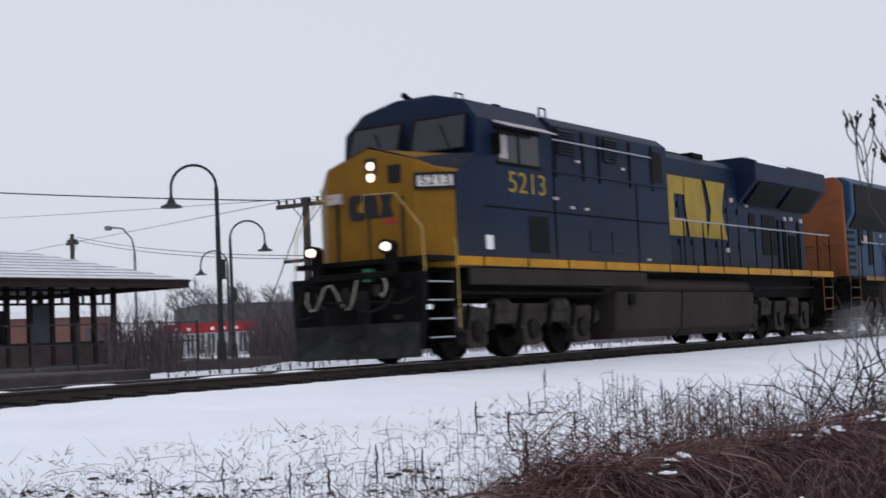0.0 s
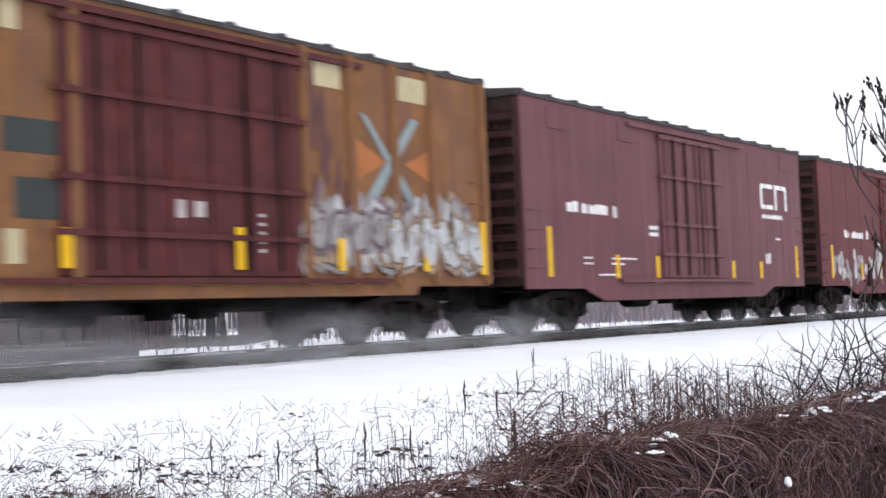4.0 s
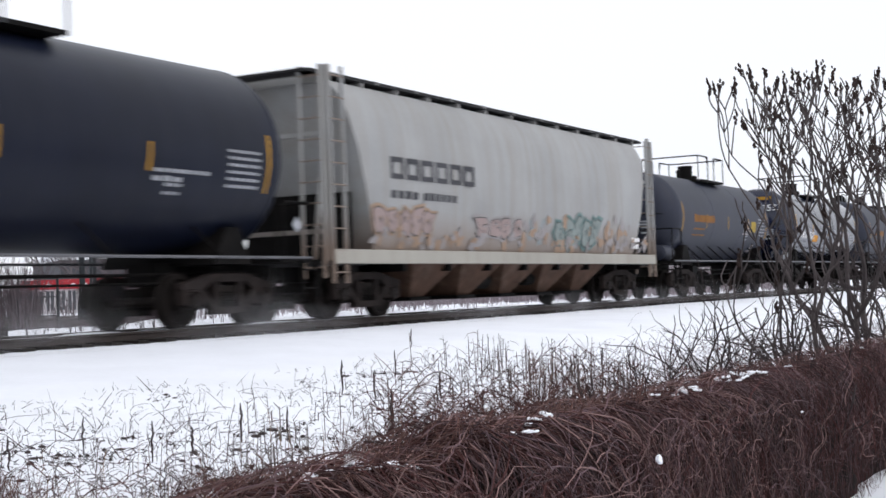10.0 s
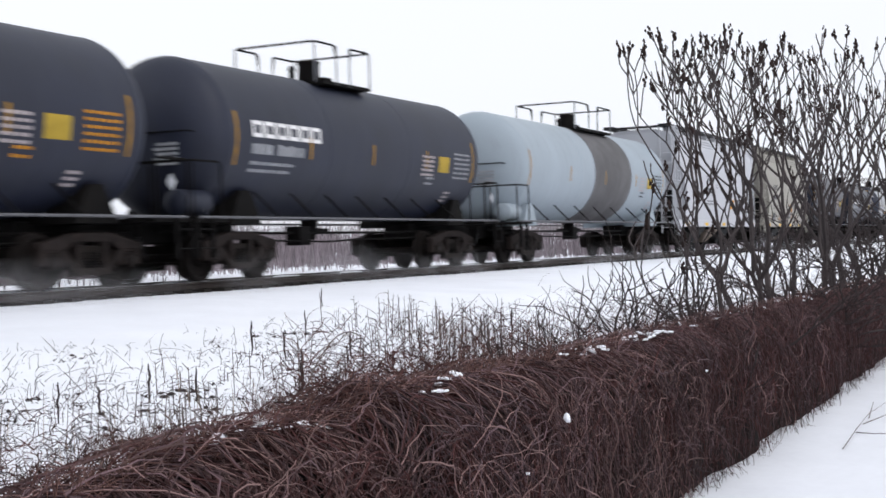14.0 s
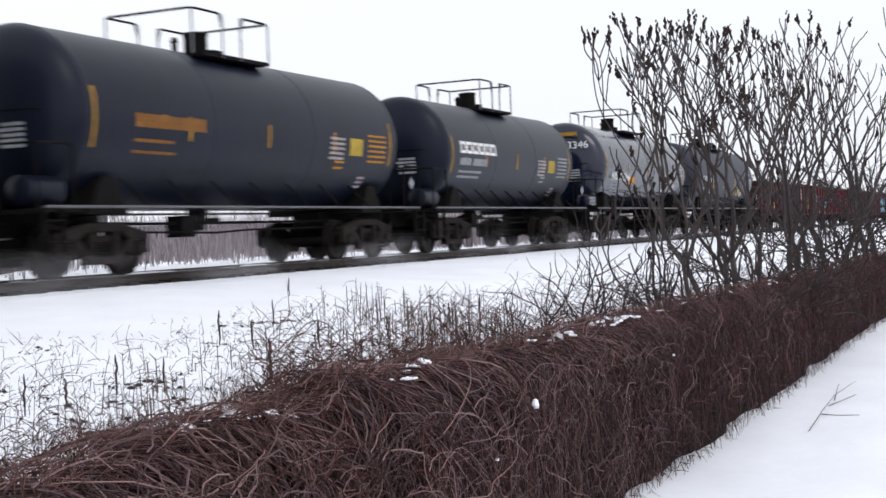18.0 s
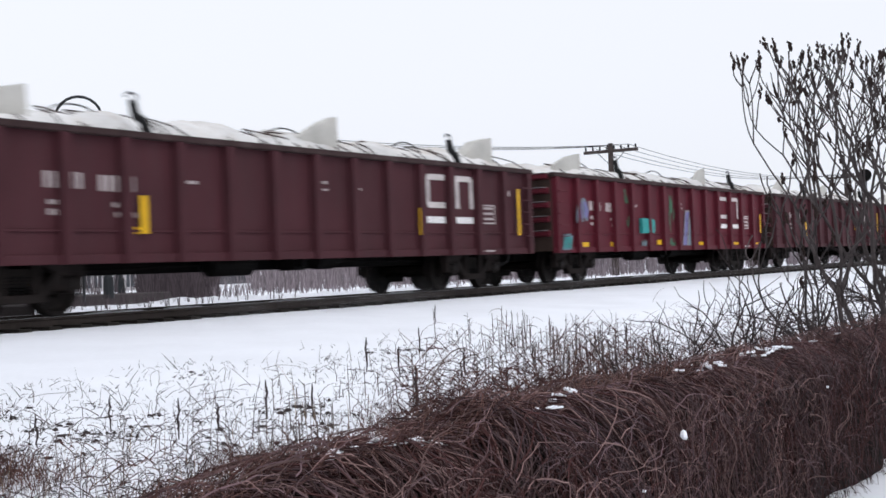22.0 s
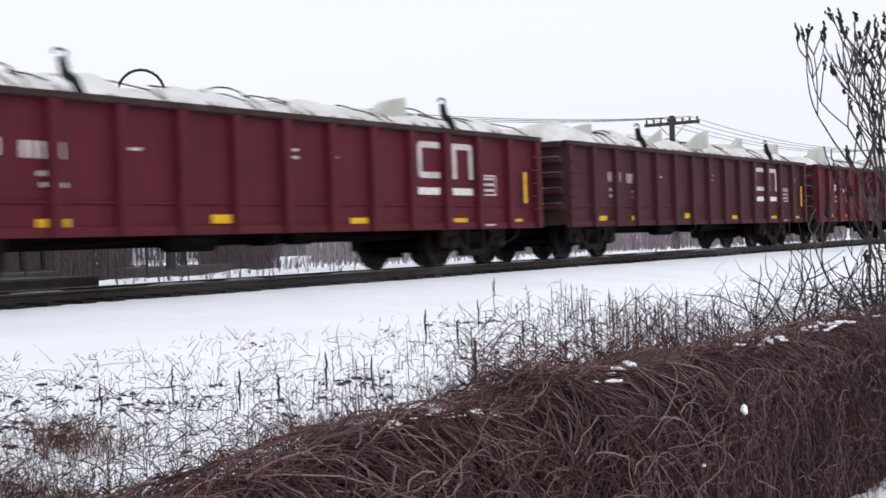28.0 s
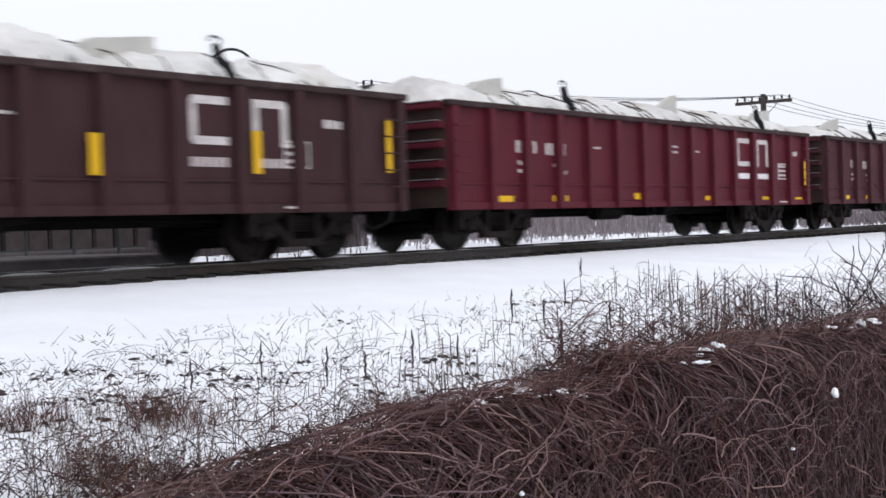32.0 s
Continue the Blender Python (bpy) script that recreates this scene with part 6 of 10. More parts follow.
    part("dark_panel", Geo().box(4.0, 4.72, -W - 0.014, -W - 0.001, 1.98, 2.68), M["grille"], car)
    for x in (6.4, 7.35):
        part("access_door", Geo().box(x, x + 0.5, -W - 0.02, -W - 0.001, 2.05, 2.5), B, car, bevel=0.01)
    part("body_seam", Geo().box(2.4, 10.2, -W - 0.012, -W - 0.001, 2.78, 2.81), M["steel_dark"], car)
    for x in (5.0, 8.6):
        part("body_seam", Geo().box(x, x + 0.03, -W - 0.012, -W - 0.001, 1.9, 3.6), M["steel_dark"], car)
    part("cabinet_ledge", Geo().box(5.0, 10.2, -W - 0.035, -W - 0.001, 3.60, 3.64), B, car, bevel=0.006)
    for x, z in ((5.6, 2.9), (6.2, 2.9), (4.95, 3.05), (8.95, 1.92), (5.9, 3.86), (7.9, 3.86)):
        part("notice", Geo().box(x, x + 0.16, -W - 0.04, -W - 0.001, z, z + 0.05), M["faded_white"], car, "small pale plate")
    part("notice", Geo().box(2.44, 2.68, -W - 0.014, -W - 0.001, 2.0, 2.26), M["white_paint"], car, "white notice plate")
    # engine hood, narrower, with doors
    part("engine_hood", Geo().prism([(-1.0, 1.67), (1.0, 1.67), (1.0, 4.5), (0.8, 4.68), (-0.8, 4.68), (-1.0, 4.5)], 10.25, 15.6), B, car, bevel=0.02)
    for i in range(7):
        x = 10.4 + i * 0.74
        d = part("hood_door", Geo().box(x, x + 0.68, -1.02, -1.001, 1.75, 3.95), B, car, bevel=0.008)
        part("door_latch", Geo().box(x + 0.58, x + 0.64, -1.045, -1.02, 2.4, 2.55), M["steel_dark"], d)
        part("door_latch", Geo().box(x + 0.58, x + 0.64, -1.045, -1.02, 3.3, 3.45), M["steel_dark"], d)
    part("exhaust_stack", Geo().box(12.6, 13.4, -0.4, 0.4, 4.66, 4.84), M["steel_dark"], car)
    part("roof_hatch", Geo().box(10.9, 11.5, -0.8, 0.2, 4.66, 4.84), M["steel_dark"], car, bevel=0.02)
    part("roof_hatch", Geo().box(13.2, 13.9, -0.85, 0.3, 4.66, 4.80), M["steel_dark"], car, bevel=0.02)
    # radiator cab with flared wings
    R0, R1 = 15.6, 20.6
    part("radiator_base", Geo().prism([(-1.0, 1.67), (1.0, 1.67), (1.0, 3.55), (1.02, 3.9), (-1.02, 3.9), (-1.0, 3.55)], R0, R1 - 0.1), B, car, bevel=0.02)
    part("radiator_wing", Geo().prism([(-1.0, 3.62), (1.0, 3.62), (W + 0.02, 4.22), (W + 0.02, 4.72), (1.2, 4.84), (-1.2, 4.84), (-W - 0.02, 4.72), (-W - 0.02, 4.22)], R0 + 0.0, R1 + 0.45), B, car, bevel=0.03)
    for a, b in ((R0 + 0.3, R0 + 2.3), (R0 + 2.7, R1 - 0.1)):
        part("radiator_intake", Geo().prism([(-1.06, 3.64), (-W + 0.0, 4.16), (-W - 0.02, 4.14), (-1.10, 3.60)], a, b), M["grille"], car)
    part("radiator_intake", Geo().box(R0 + 1.6, R0 + 2.6, -1.02, -1.002, 2.3, 3.4).box(R0 + 0.7, R0 + 1.15, -1.02, -1.002, 2.9, 3.4), M["grille"], car)
    for x, w in ((R0 + 2.75, 0.12), (R0 + 3.15, 0.14), (R0 + 3.6, 0.5), (R0 + 4.3, 0.16)):
        part("hood_door", Geo().box(x, x + w, -1.03, -1.001, 1.95, 3.3 if w < 0.3 else 2.9), M["steel_dark"], car)
    for x, z in ((R0 + 0.4, 3.55), (R0 + 3.2, 3.3), (R0 + 3.7, 3.32), (R0 + 4.5, 3.3), (R0 - 1.0, 2.3), (R0 - 5.0, 2.96), (R0 - 0.6, 3.62)):
        part("notice", Geo().box(x, x + 0.2, -1.05, -1.001, z, z + 0.11), M["faded_white"], car, "small pale plate")
    for k in range(4):
        part("wing_bracket", Geo().prism([(-1.0, 3.62), (-1.5, 4.14), (-1.5, 4.20), (-1.0, 3.75)], R0 + 0.25 + k * 1.55, R0 + 0.37 + k * 1.55), B, car)
    part("radiator_snow", Geo().prism([(-1.2, 4.842), (1.2, 4.842), (0, 4.88)], R0 + 0.2, R0 + 2.6), M["snow_sheen"], car, "dusting of snow")
    # white strip paints the sky's sheen onto the wing's sloping edge
    part("radiator_snow", Geo().prism([(-1.557, 4.67), (-1.555, 4.70), (-1.22, 4.875), (-1.22, 4.845), (-1.53, 4.73)], R0 + 0.15, R0 + 2.3), M["snow_sheen"], car, "white strip for the sky sheen along the roof edge")
    part("cab_snow", Geo().loft([[(2.9, y * 0.9, z + 0.035) for y, z in out[3:7]], [(4.9, y * 0.9, z + 0.035) for y, z in out[3:7]]], closed=False, caps=False), M["snow_sheen"], car, "dusting of snow on the roof")
    rail_run(car, [9.6 + 0.02, 11.1, 12.2, 13.3, 14.4, 15.5, 16.6, 17.7, 18.8, 20.2, 21.25], -1.48, 1.86, 2.93, M["handrail"])
    rail_run(car, [9.6, 12.4, 15.2, 18.0, 20.2], 1.48, 1.86, 2.93, M["handrail"])
    block_logo(car, M["logo_yellow"], 10.9, 2.62, 3.8, 1.46, -1.05)
    lettering("5213", 0.40, 1.35, M["logo_yellow"], car, pose(3.32, -W - 0.006, 3.10), label="yellow road number")
    # nose fittings
    def nose(z):
        return 0.98 + 0.07 * (z - 1.67) / (zn - 1.67 + 0.22) - 0.012
    for z in (3.35, 3.56):
        part("headlight", Geo().lathe([(nose(z) - 0.035, 0.02), (nose(z) - 0.035, 0.075), (nose(z) + 0.02, 0.08)], 16, "x", (0, -0.06, z)), M["lamp_lit"], car, "lit headlight")
    part("headlight_plate", Geo().box(nose(3.1) - 0.012, nose(3.1) + 0.03, -0.19, 0.07, 3.2, 3.7), M["black_paint"], car)
    for y in (-0.84, 0.84):
        part("ditch_light", Geo().lathe([(0.28, 0.02), (0.28, 0.062), (0.38, 0.08)], 16, "x", (0, y, 2.04)), M["lamp_lit"], car, "lit ditch light")
        part("lamp_housing", Geo().lathe([(0.36, 0.085), (0.30, 0.13), (0.56, 0.11)], 16, "x", (0, y, 2.04)).box(0.42, 0.56, y - 0.1, y + 0.1, 1.6, 2.0), M["steel_dark"], car)
    part("nose_window", Geo().box(nose(3.1) - 0.014, nose(3.1) + 0.02, -0.72, -0.42, 3.2, 3.54), M["black_rubber"], car, bevel=0.03)
    part("nose_door", Geo().box(nose(2.4) - 0.03, nose(2.4) + 0.03, -0.75, -0.02, 1.75, 3.1), Yl, car, bevel=0.02)
    xm = nose(2.6) - 0.05
    for k in range(3):
        # dark painted mark in three plain shapes, from the far side to the near side
        y0 = 0.43 - k * 0.345
        y1 = y0 - 0.32
        o = [[(y0 - 0.06, 3.06), (y1, 3.06), (y1, 2.94), (y0 - 0.13, 2.92), (y0 - 0.13, 2.75), (y1, 2.73), (y1, 2.61), (y0 - 0.06, 2.61), (y0, 2.7), (y0, 2.97)],
             [(y0, 3.06), (y1 + 0.05, 3.06), (y1, 2.84), (y1, 2.61), (y0 - 0.05, 2.61), (y0, 2.84)],
             [(y0, 3.06), (y1, 3.06), (y1 + 0.08, 2.84), (y1, 2.61), (y0, 2.61), (y0 - 0.08, 2.84)]][k]
        part("company_mark", Geo().prism(o, xm, xm + 0.1), M["black_paint"], car, "dark company mark in plain shapes")
    part("warning_plate", Geo().box(xm, xm + 0.1, -0.64, -0.36, 2.5, 2.57), M["red_plate"], car, "small red plate")
    part("connector_box", Geo().box(0.36, 0.5, -0.46, -0.3, 1.45, 1.68), M["green_box"], car, "small green connector")
    for y in (0.72, -0.02, -0.76):
        part("nose_seam", Geo().box(nose(2.3) - 0.045, nose(2.3) + 0.1, y - 0.012, y + 0.012, 1.72, 2.95), M["black_paint"], car)
    part("number_board", Geo().box(nose(3.0) - 0.05, nose(3.0) + 0.1, 0.62, 0.96, 2.94, 3.13), M["faded_white"], car, "white number board")
    part("nose_shadow_gap", Geo().box(0.93, 1.3, -0.9, 0.9, 1.67, 1.8), M["black_paint"], car)
    # number boards lie on the angled cheeks
    for s in (-1,):
        a = math.degrees(math.atan2(0.52, 0.55))
        m = pose(1.05 if s < 0 else 1.46, -0.98 if s < 0 else 1.46, 3.08, 0, 0, -(90 - a) - 4 if s < 0 else (-90 - (90 - a) + 4))
        part("board_frame", Geo().box(0.0, 0.74, -0.05, -0.005, -0.035, 0.265), M["black_rubber"], car, at=m)
        bd = part("number_board", Geo().box(0.055, 0.685, -0.07, -0.01, 0.02, 0.21), M["worn_white"], car, "white number board", at=m)
        lettering("5213", 0.16, 0.52, M["black_paint"], bd, pose(0.11, -0.075, 0.045))
    part("horn", Geo().rod((3.0, 0.3, 4.98), (2.6, 0.3, 5.1), 0.04, 8, 0.06), M["steel_dark"], car)
    for x, y in ((2.6, -0.9), (3.2, 0.2), (4.2, -0.7), (5.3, -1.1)):
        part("roof_fitting", Geo().tube([(x, y, 4.8), (x, y, 4.98), (x + 0.25, y, 4.98), (x + 0.25, y, 4.8)], 0.02, 5), M["steel_dark"], car)
    return car


def loco_two(c):
    car = vehicle("locomotive", "faded blue diesel locomotive running backwards with a rusty orange end", "locomotive", c, "locomotives of the train")
    L = 21.6
    B, C = M["loco_blue2"], M["cab_blue"]
    loco_frame(car, L, "fuel_tank2", 7.2, 14.65, (4.2, 17.5), 1.76)
    part("battery_box", Geo().box(7.5, 11.4, -1.52, -1.2, 1.28, 1.54), M["fuel_tank2"], car, bevel=0.02)
    W = 1.53
    # radiator end leads
    part("radiator_hood", Geo().prism([(-1.25, 1.67), (1.25, 1.67), (1.25, 3.3), (1.48, 3.75), (1.48, 4.70), (1.2, 4.88), (-1.2, 4.88), (-1.48, 4.70), (-1.48, 3.75), (-1.25, 3.3)], 0.6, 6.15), B, car, bevel=0.03)
    part("end_face", Geo().prism([(-1.27, 1.67), (1.2, 1.67), (1.2, 4.62), (1.0, 4.89), (-1.05, 4.89), (-1.27, 4.62)], 0.46, 0.62), M["loco_rust"], car, bevel=0.03)
    part("end_lamp", Geo().box(0.40, 0.48, -0.3, 0.3, 4.2, 4.5), M["grille"], car)
    for yy in (-0.12, 0.12):
        part("lamp_lens", Geo().lathe([(0.38, 0.02), (0.38, 0.08), (0.42, 0.09)], 12, "x", (0, yy, 4.35)), M["glass_dark"], car, "unlit lamp")
    for k in range(7):
        part("grab_iron", Geo().tube([(0.46, -1.1, 2.1 + k * 0.34), (0.38, -1.08, 2.1 + k * 0.34), (0.38, -0.7, 2.1 + k * 0.34), (0.46, -0.68, 2.1 + k * 0.34)], 0.015, 5), M["loco_rust"], car)
    part("radiator_intake", Geo().prism([(-1.49, 3.72), (-1.50, 4.66), (-1.515, 4.65), (-1.505, 3.70), (-1.27, 3.27), (-1.26, 3.32)], 0.95, 6.05), M["grille"], car)
    part("radiator_top", Geo().box(1.1, 6.0, -1.1, 1.1, 4.88, 4.93), M["grille"], car)
    part("hood", Geo().prism([(-1.0, 1.67), (1.0, 1.67), (1.0, 4.58), (0.8, 4.79), (-0.8, 4.79), (-1.0, 4.58)], 6.1, 13.2), B, car, bevel=0.02)
    for i in range(8):
        x = 6.2 + i * 0.62
        d = part("hood_door", Geo().box(x, x + 0.57, -1.02, -1.001, 1.75, 3.95), B, car, bevel=0.008)
        part("door_latch", Geo().box(x + 0.48, x + 0.53, -1.045, -1.02, 2.4, 2.55), M["steel_dark"], d)
    for i in range(6):
        x = 1.5 + i * 0.36
        part("louvre_panel", Geo().box(0.72, 1.4, -1.275, -1.251, 2.0 + i * 0.22, 2.1 + i * 0.22), M["grille"], car)
    part("radiator_intake", Geo().box(2.75, 3.25, -1.28, -1.251, 2.15, 3.35).box(1.75, 2.25, -1.28, -1.251, 2.75, 3.35), M["grille"], car)
    part("notice", Geo().box(2.3, 2.62, -1.285, -1.251, 2.85, 3.1), M["faded_white"], car)
    for x in (4.2, 4.8, 5.4):
        part("hood_door", Geo().box(x, x + 0.5, -1.27, -1.251, 1.8, 3.2), B, car, bevel=0.008)
    part("fan_housing", Geo().box(10.6, 11.9, -0.75, 0.55, 4.77, 4.95), B, car, bevel=0.02)
    for x, w, z in ((6.6, 0.22, 4.15), (7.35, 0.18, 4.25), (8.8, 0.16, 4.25), (6.3, 0.16, 2.05), (9.6, 0.16, 2.3), (11.2, 0.2, 4.1), (11.6, 0.14, 2.6), (4.0, 0.12, 3.1), (5.6, 0.12, 3.1)):
        part("notice", Geo().box(x, x + w, -1.3 if x < 6.1 else -1.06, -1.001, z, z + 0.09), M["faded_white"], car, "small pale plate")
    part("hood_seam", Geo().box(6.2, 12.3, -1.02, -1.001, 4.28, 4.33), M["steel_dark"], car)
    part("inertial_intake", Geo().prism([(-1.13, 4.02), (-1.13, 4.68), (-0.86, 4.87), (-0.8, 4.75)], 12.35, 14.35), M["grille"], car)
    part("blower_cabinet", Geo().prism([(-1.25, 1.67), (1.25, 1.67), (1.25, 3.84), (1.0, 3.94), (-1.0, 3.94), (-1.25, 3.84)], 12.35, 14.3), C, car, bevel=0.02)
    part("cabinet", Geo().prism([(-1.1, 1.67), (1.1, 1.67), (1.1, 4.66), (0.8, 4.84), (-0.8, 4.84), (-1.1, 4.66)], 13.2, 16.6), B, car, bevel=0.02)
    part("dark_panel", Geo().box(14.45, 16.05, -1.125, -1.101, 3.6, 4.35), M["grille"], car)
    # flat black plate paints in the shade of the recess behind the cab
    part("doorway", Geo().box(16.32, 16.98, -1.12, -1.05, 1.7, 4.4), M["grille"], car, "black plate for the shade in the gap behind the cab")
    part("dark_panel", Geo().box(15.0, 15.5, -1.125, -1.101, 1.85, 3.45), M["steel_dark"], car)
    part("access_panel", Geo().box(14.5, 14.92, -1.125, -1.101, 1.85, 3.45), M["fuel_tank2"], car, "grey panel", bevel=0.01)
    part("cab_back_step", Geo().box(16.2, 17.0, -1.2, -0.6, 1.67, 2.0), M["grille"], car)
    out = [(-W, 1.67), (W, 1.67), (W, 4.56), (1.1, 4.78), (-1.1, 4.78), (-W, 4.56)]
    part("cab", Geo().loft([[(17.0, y, z) for y, z in out], [(19.6 - 0.4 * max(0, z - 3.6) / 1.0, y, z) for y, z in out]]), C, car, bevel=0.03)
    part("cab_roof", Geo().prism([(-1.25, 4.72), (1.25, 4.72), (0.6, 4.86), (-0.6, 4.86)], 16.9, 19.2), M["snow_sheen"], car, "snow on the cab roof")
    # white strip stands in for sky reflected along the cab roof edge
    part("roof_edge_snow", Geo().prism([(-1.545, 4.565), (-1.545, 4.60), (-1.12, 4.82), (-1.12, 4.79)], 16.95, 19.15), M["snow_sheen"], car, "white strip for the sky sheen on the cab roof edge")
    w = part("side_window", Geo().box(17.65, 19.15, -W - 0.012, -W + 0.02, 3.8, 4.4), M["glass_dark"], car)
    part("window_frame", Geo().box(17.6, 19.2, -W - 0.02, -W - 0.002, 4.4, 4.45).box(17.6, 19.2, -W - 0.02, -W - 0.002, 3.75, 3.8).box(18.65, 18.71, -W - 0.022, -W - 0.002, 3.8, 4.4), M["steel_dark"], w)
    part("window_blind", Geo().box(18.75, 19.1, -W - 0.018, -W - 0.013, 3.85, 4.35), M["white_paint"], w, "pale shade behind the window")
    part("mirror", Geo().box(16.6, 16.95, -W - 0.15, -W - 0.1, 3.55, 3.75), M["white_paint"], car)
    part("nose", Geo().loft([[(19.5, -W, 1.67), (19.5, W, 1.67), (19.5, W, 3.35), (19.5, 0.8, 3.6), (19.5, -0.8, 3.6), (19.5, -W, 3.35)], [(20.5, -1.1, 1.67), (20.5, 1.1, 1.67), (20.5, 1.05, 3.05), (20.5, 0.6, 3.2), (20.5, -0.6, 3.2), (20.5, -1.05, 3.05)]]), C, car, bevel=0.04)
    part("body_seam", Geo().box(17.0, 19.5, -W - 0.012, -W - 0.001, 2.5, 2.54), M["loco_blue"], car)
    g = Geo()
    bars(g, 17.85, 2.95, 1.15, 0.36, -W - 0.002, n=4, gap=0.2)
    part("lettering", g, M["logo_gold"], car, "gold road number")
    part("mark_stripe", Geo().prism([(17.95, 2.86), (18.9, 2.86), (19.0, 2.72), (18.5, 2.72), (18.4, 2.79), (17.95, 2.79)], -W - 0.006, -W - 0.001, "y"), M["stripe"], car)
    for z in (2.2, 2.95, 3.4):
        part("end_panel", Geo().box(0.435, 0.47, -0.5, 0.5, z - 0.2, z + 0.2), M["loco_rust"], car, bevel=0.01)
    rail_run(car, [1.3, 2.5, 3.7, 4.9, 6.1, 7.3, 8.5, 9.7, 10.9, 12.1, 13.3, 14.5, 15.7, 16.5], -1.48, 1.76, 2.84, M["handrail"])
    rail_run(car, [1.3, 4.9, 8.5, 12.1, 16.5], 1.48, 1.76, 2.84, M["handrail"])
    block_logo(car, M["logo_gold"], 6.9, 2.52, 3.72, 1.5, -1.05)
    return car

# ---- the train, from its head ----
loco_one(18.0)
loco_two(40.95)


def tan_box():
    L = 15.5
    car, rnd, W = boxcar(63.83, L, "ribbed", ("box_tan", "box_door", "box_roof", "box_tan"), "rusty orange boxcar with an oxide door and graffiti", 11, (5.67, 10.2))
    for x in (0.85, 4.3, 10.5, 12.85):
        part("repaint_patch", Geo().box(x, x + 0.8, -W - 0.008, -W - 0.001, 4.08, 4.5), PAINT["cream"], car, "cream paint patch")
    for x, z in ((1.3, 1.25), (4.5, 1.25)):
        part("repaint_patch", Geo().box(x, x + 0.6, -W - 0.008, -W - 0.001, z, z + 0.42), PAINT["cream"], car, "cream paint patch")
    for x, z, w, h in ((1.4, 3.3, 0.9, 0.5), (2.6, 3.35, 0.75, 0.55), (3.7, 3.2, 0.7, 0.6), (4.0, 2.6, 1.7, 0.42), (2.7, 1.95, 1.9, 0.55), (5.0, 1.8, 0.7, 0.5), (12.4, 1.75, 0.5, 0.5)):
        part("repaint_patch", Geo().box(x, x + w, -W - 0.006, -W - 0.001, z, z + h), PAINT["slate"], car, "dark grey paint patch")
    x, z = 11.7, 2.15
    for pts, k in (([(x + 0.05, z + 1.62), (x + 0.22, z + 1.58), (x + 1.66, z + 0.12), (x + 1.5, z)], "fadedblue"), ([(x + 1.48, z + 1.66), (x + 1.68, z + 1.6), (x + 0.24, z), (x + 0.04, z + 0.1)], "fadedblue"),
                   ([(x - 0.1, z + 1.2), (x + 0.75, z + 0.85), (x - 0.1, z + 0.5)], "fadedorange"), ([(x + 2.15, z + 1.2), (x + 1.25, z + 0.85), (x + 2.15, z + 0.5)], "fadedorange")):
        part("graffiti", Geo().prism(pts, -W - (0.028 if k == "fadedblue" else 0.012), -W - 0.002, "y"), PAINT[k], car, "sprayed crossed bars")
    scrawl(car, rnd, 10.2, 1.7, 1.4, 2.4, -W - 0.006, ("plumspray",), 9)
    scrawl(car, rnd, 0.6, 1.4, 4.6, 1.6, -W - 0.006, ("plumspray",), 10)
    scrawl(car, rnd, 10.6, 1.22, 4.2, 1.25, -W - 0.012, ("tan", "mauve"), 40)
    scrawl(car, rnd, 10.6, 1.25, 4.2, 1.15, -W - 0.03, ("grey", "dullwhite"), 60)
    scrawl_letters(car, rnd, 10.2, 1.2, 4.9, 0.75, -W - 0.04, "tan", "grey", 8)
    scrawl_letters(car, rnd, 10.3, 1.45, 3.0, 0.8, -W - 0.07, "grey", "mauve", 6)
    scrawl_letters(car, rnd, 12.3, 1.25, 2.8, 0.95, -W - 0.09, "dullwhite", "tan", 6)
    scrawl(car, rnd, 1.2, 1.1, 1.6, 1.5, -W - 0.01, ("tan",), 10)
    for x, z, h in ((0.25, 1.15, 0.95), (3.0, 1.2, 0.5), (5.6, 1.2, 0.5), (8.7, 1.2, 0.6), (11.0, 1.2, 0.5), (13.3, 1.2, 0.5), (15.1, 1.15, 0.95)):
        reflector(car, x, z, 0.17, h, -W - 0.10)
    g = Geo()
    for k in range(5):
        bars(g, 9.1, 1.45 + k * 0.13, 0.3, 0.06, -W - 0.055, n=2, rnd=rnd)
    bars(g, 7.6, 1.9, 0.22, 0.25, -W - 0.055, n=1)
    bars(g, 7.95, 1.92, 0.26, 0.22, -W - 0.055, n=1)
    part("lettering", g, M["faded_white"], car)


tan_box()


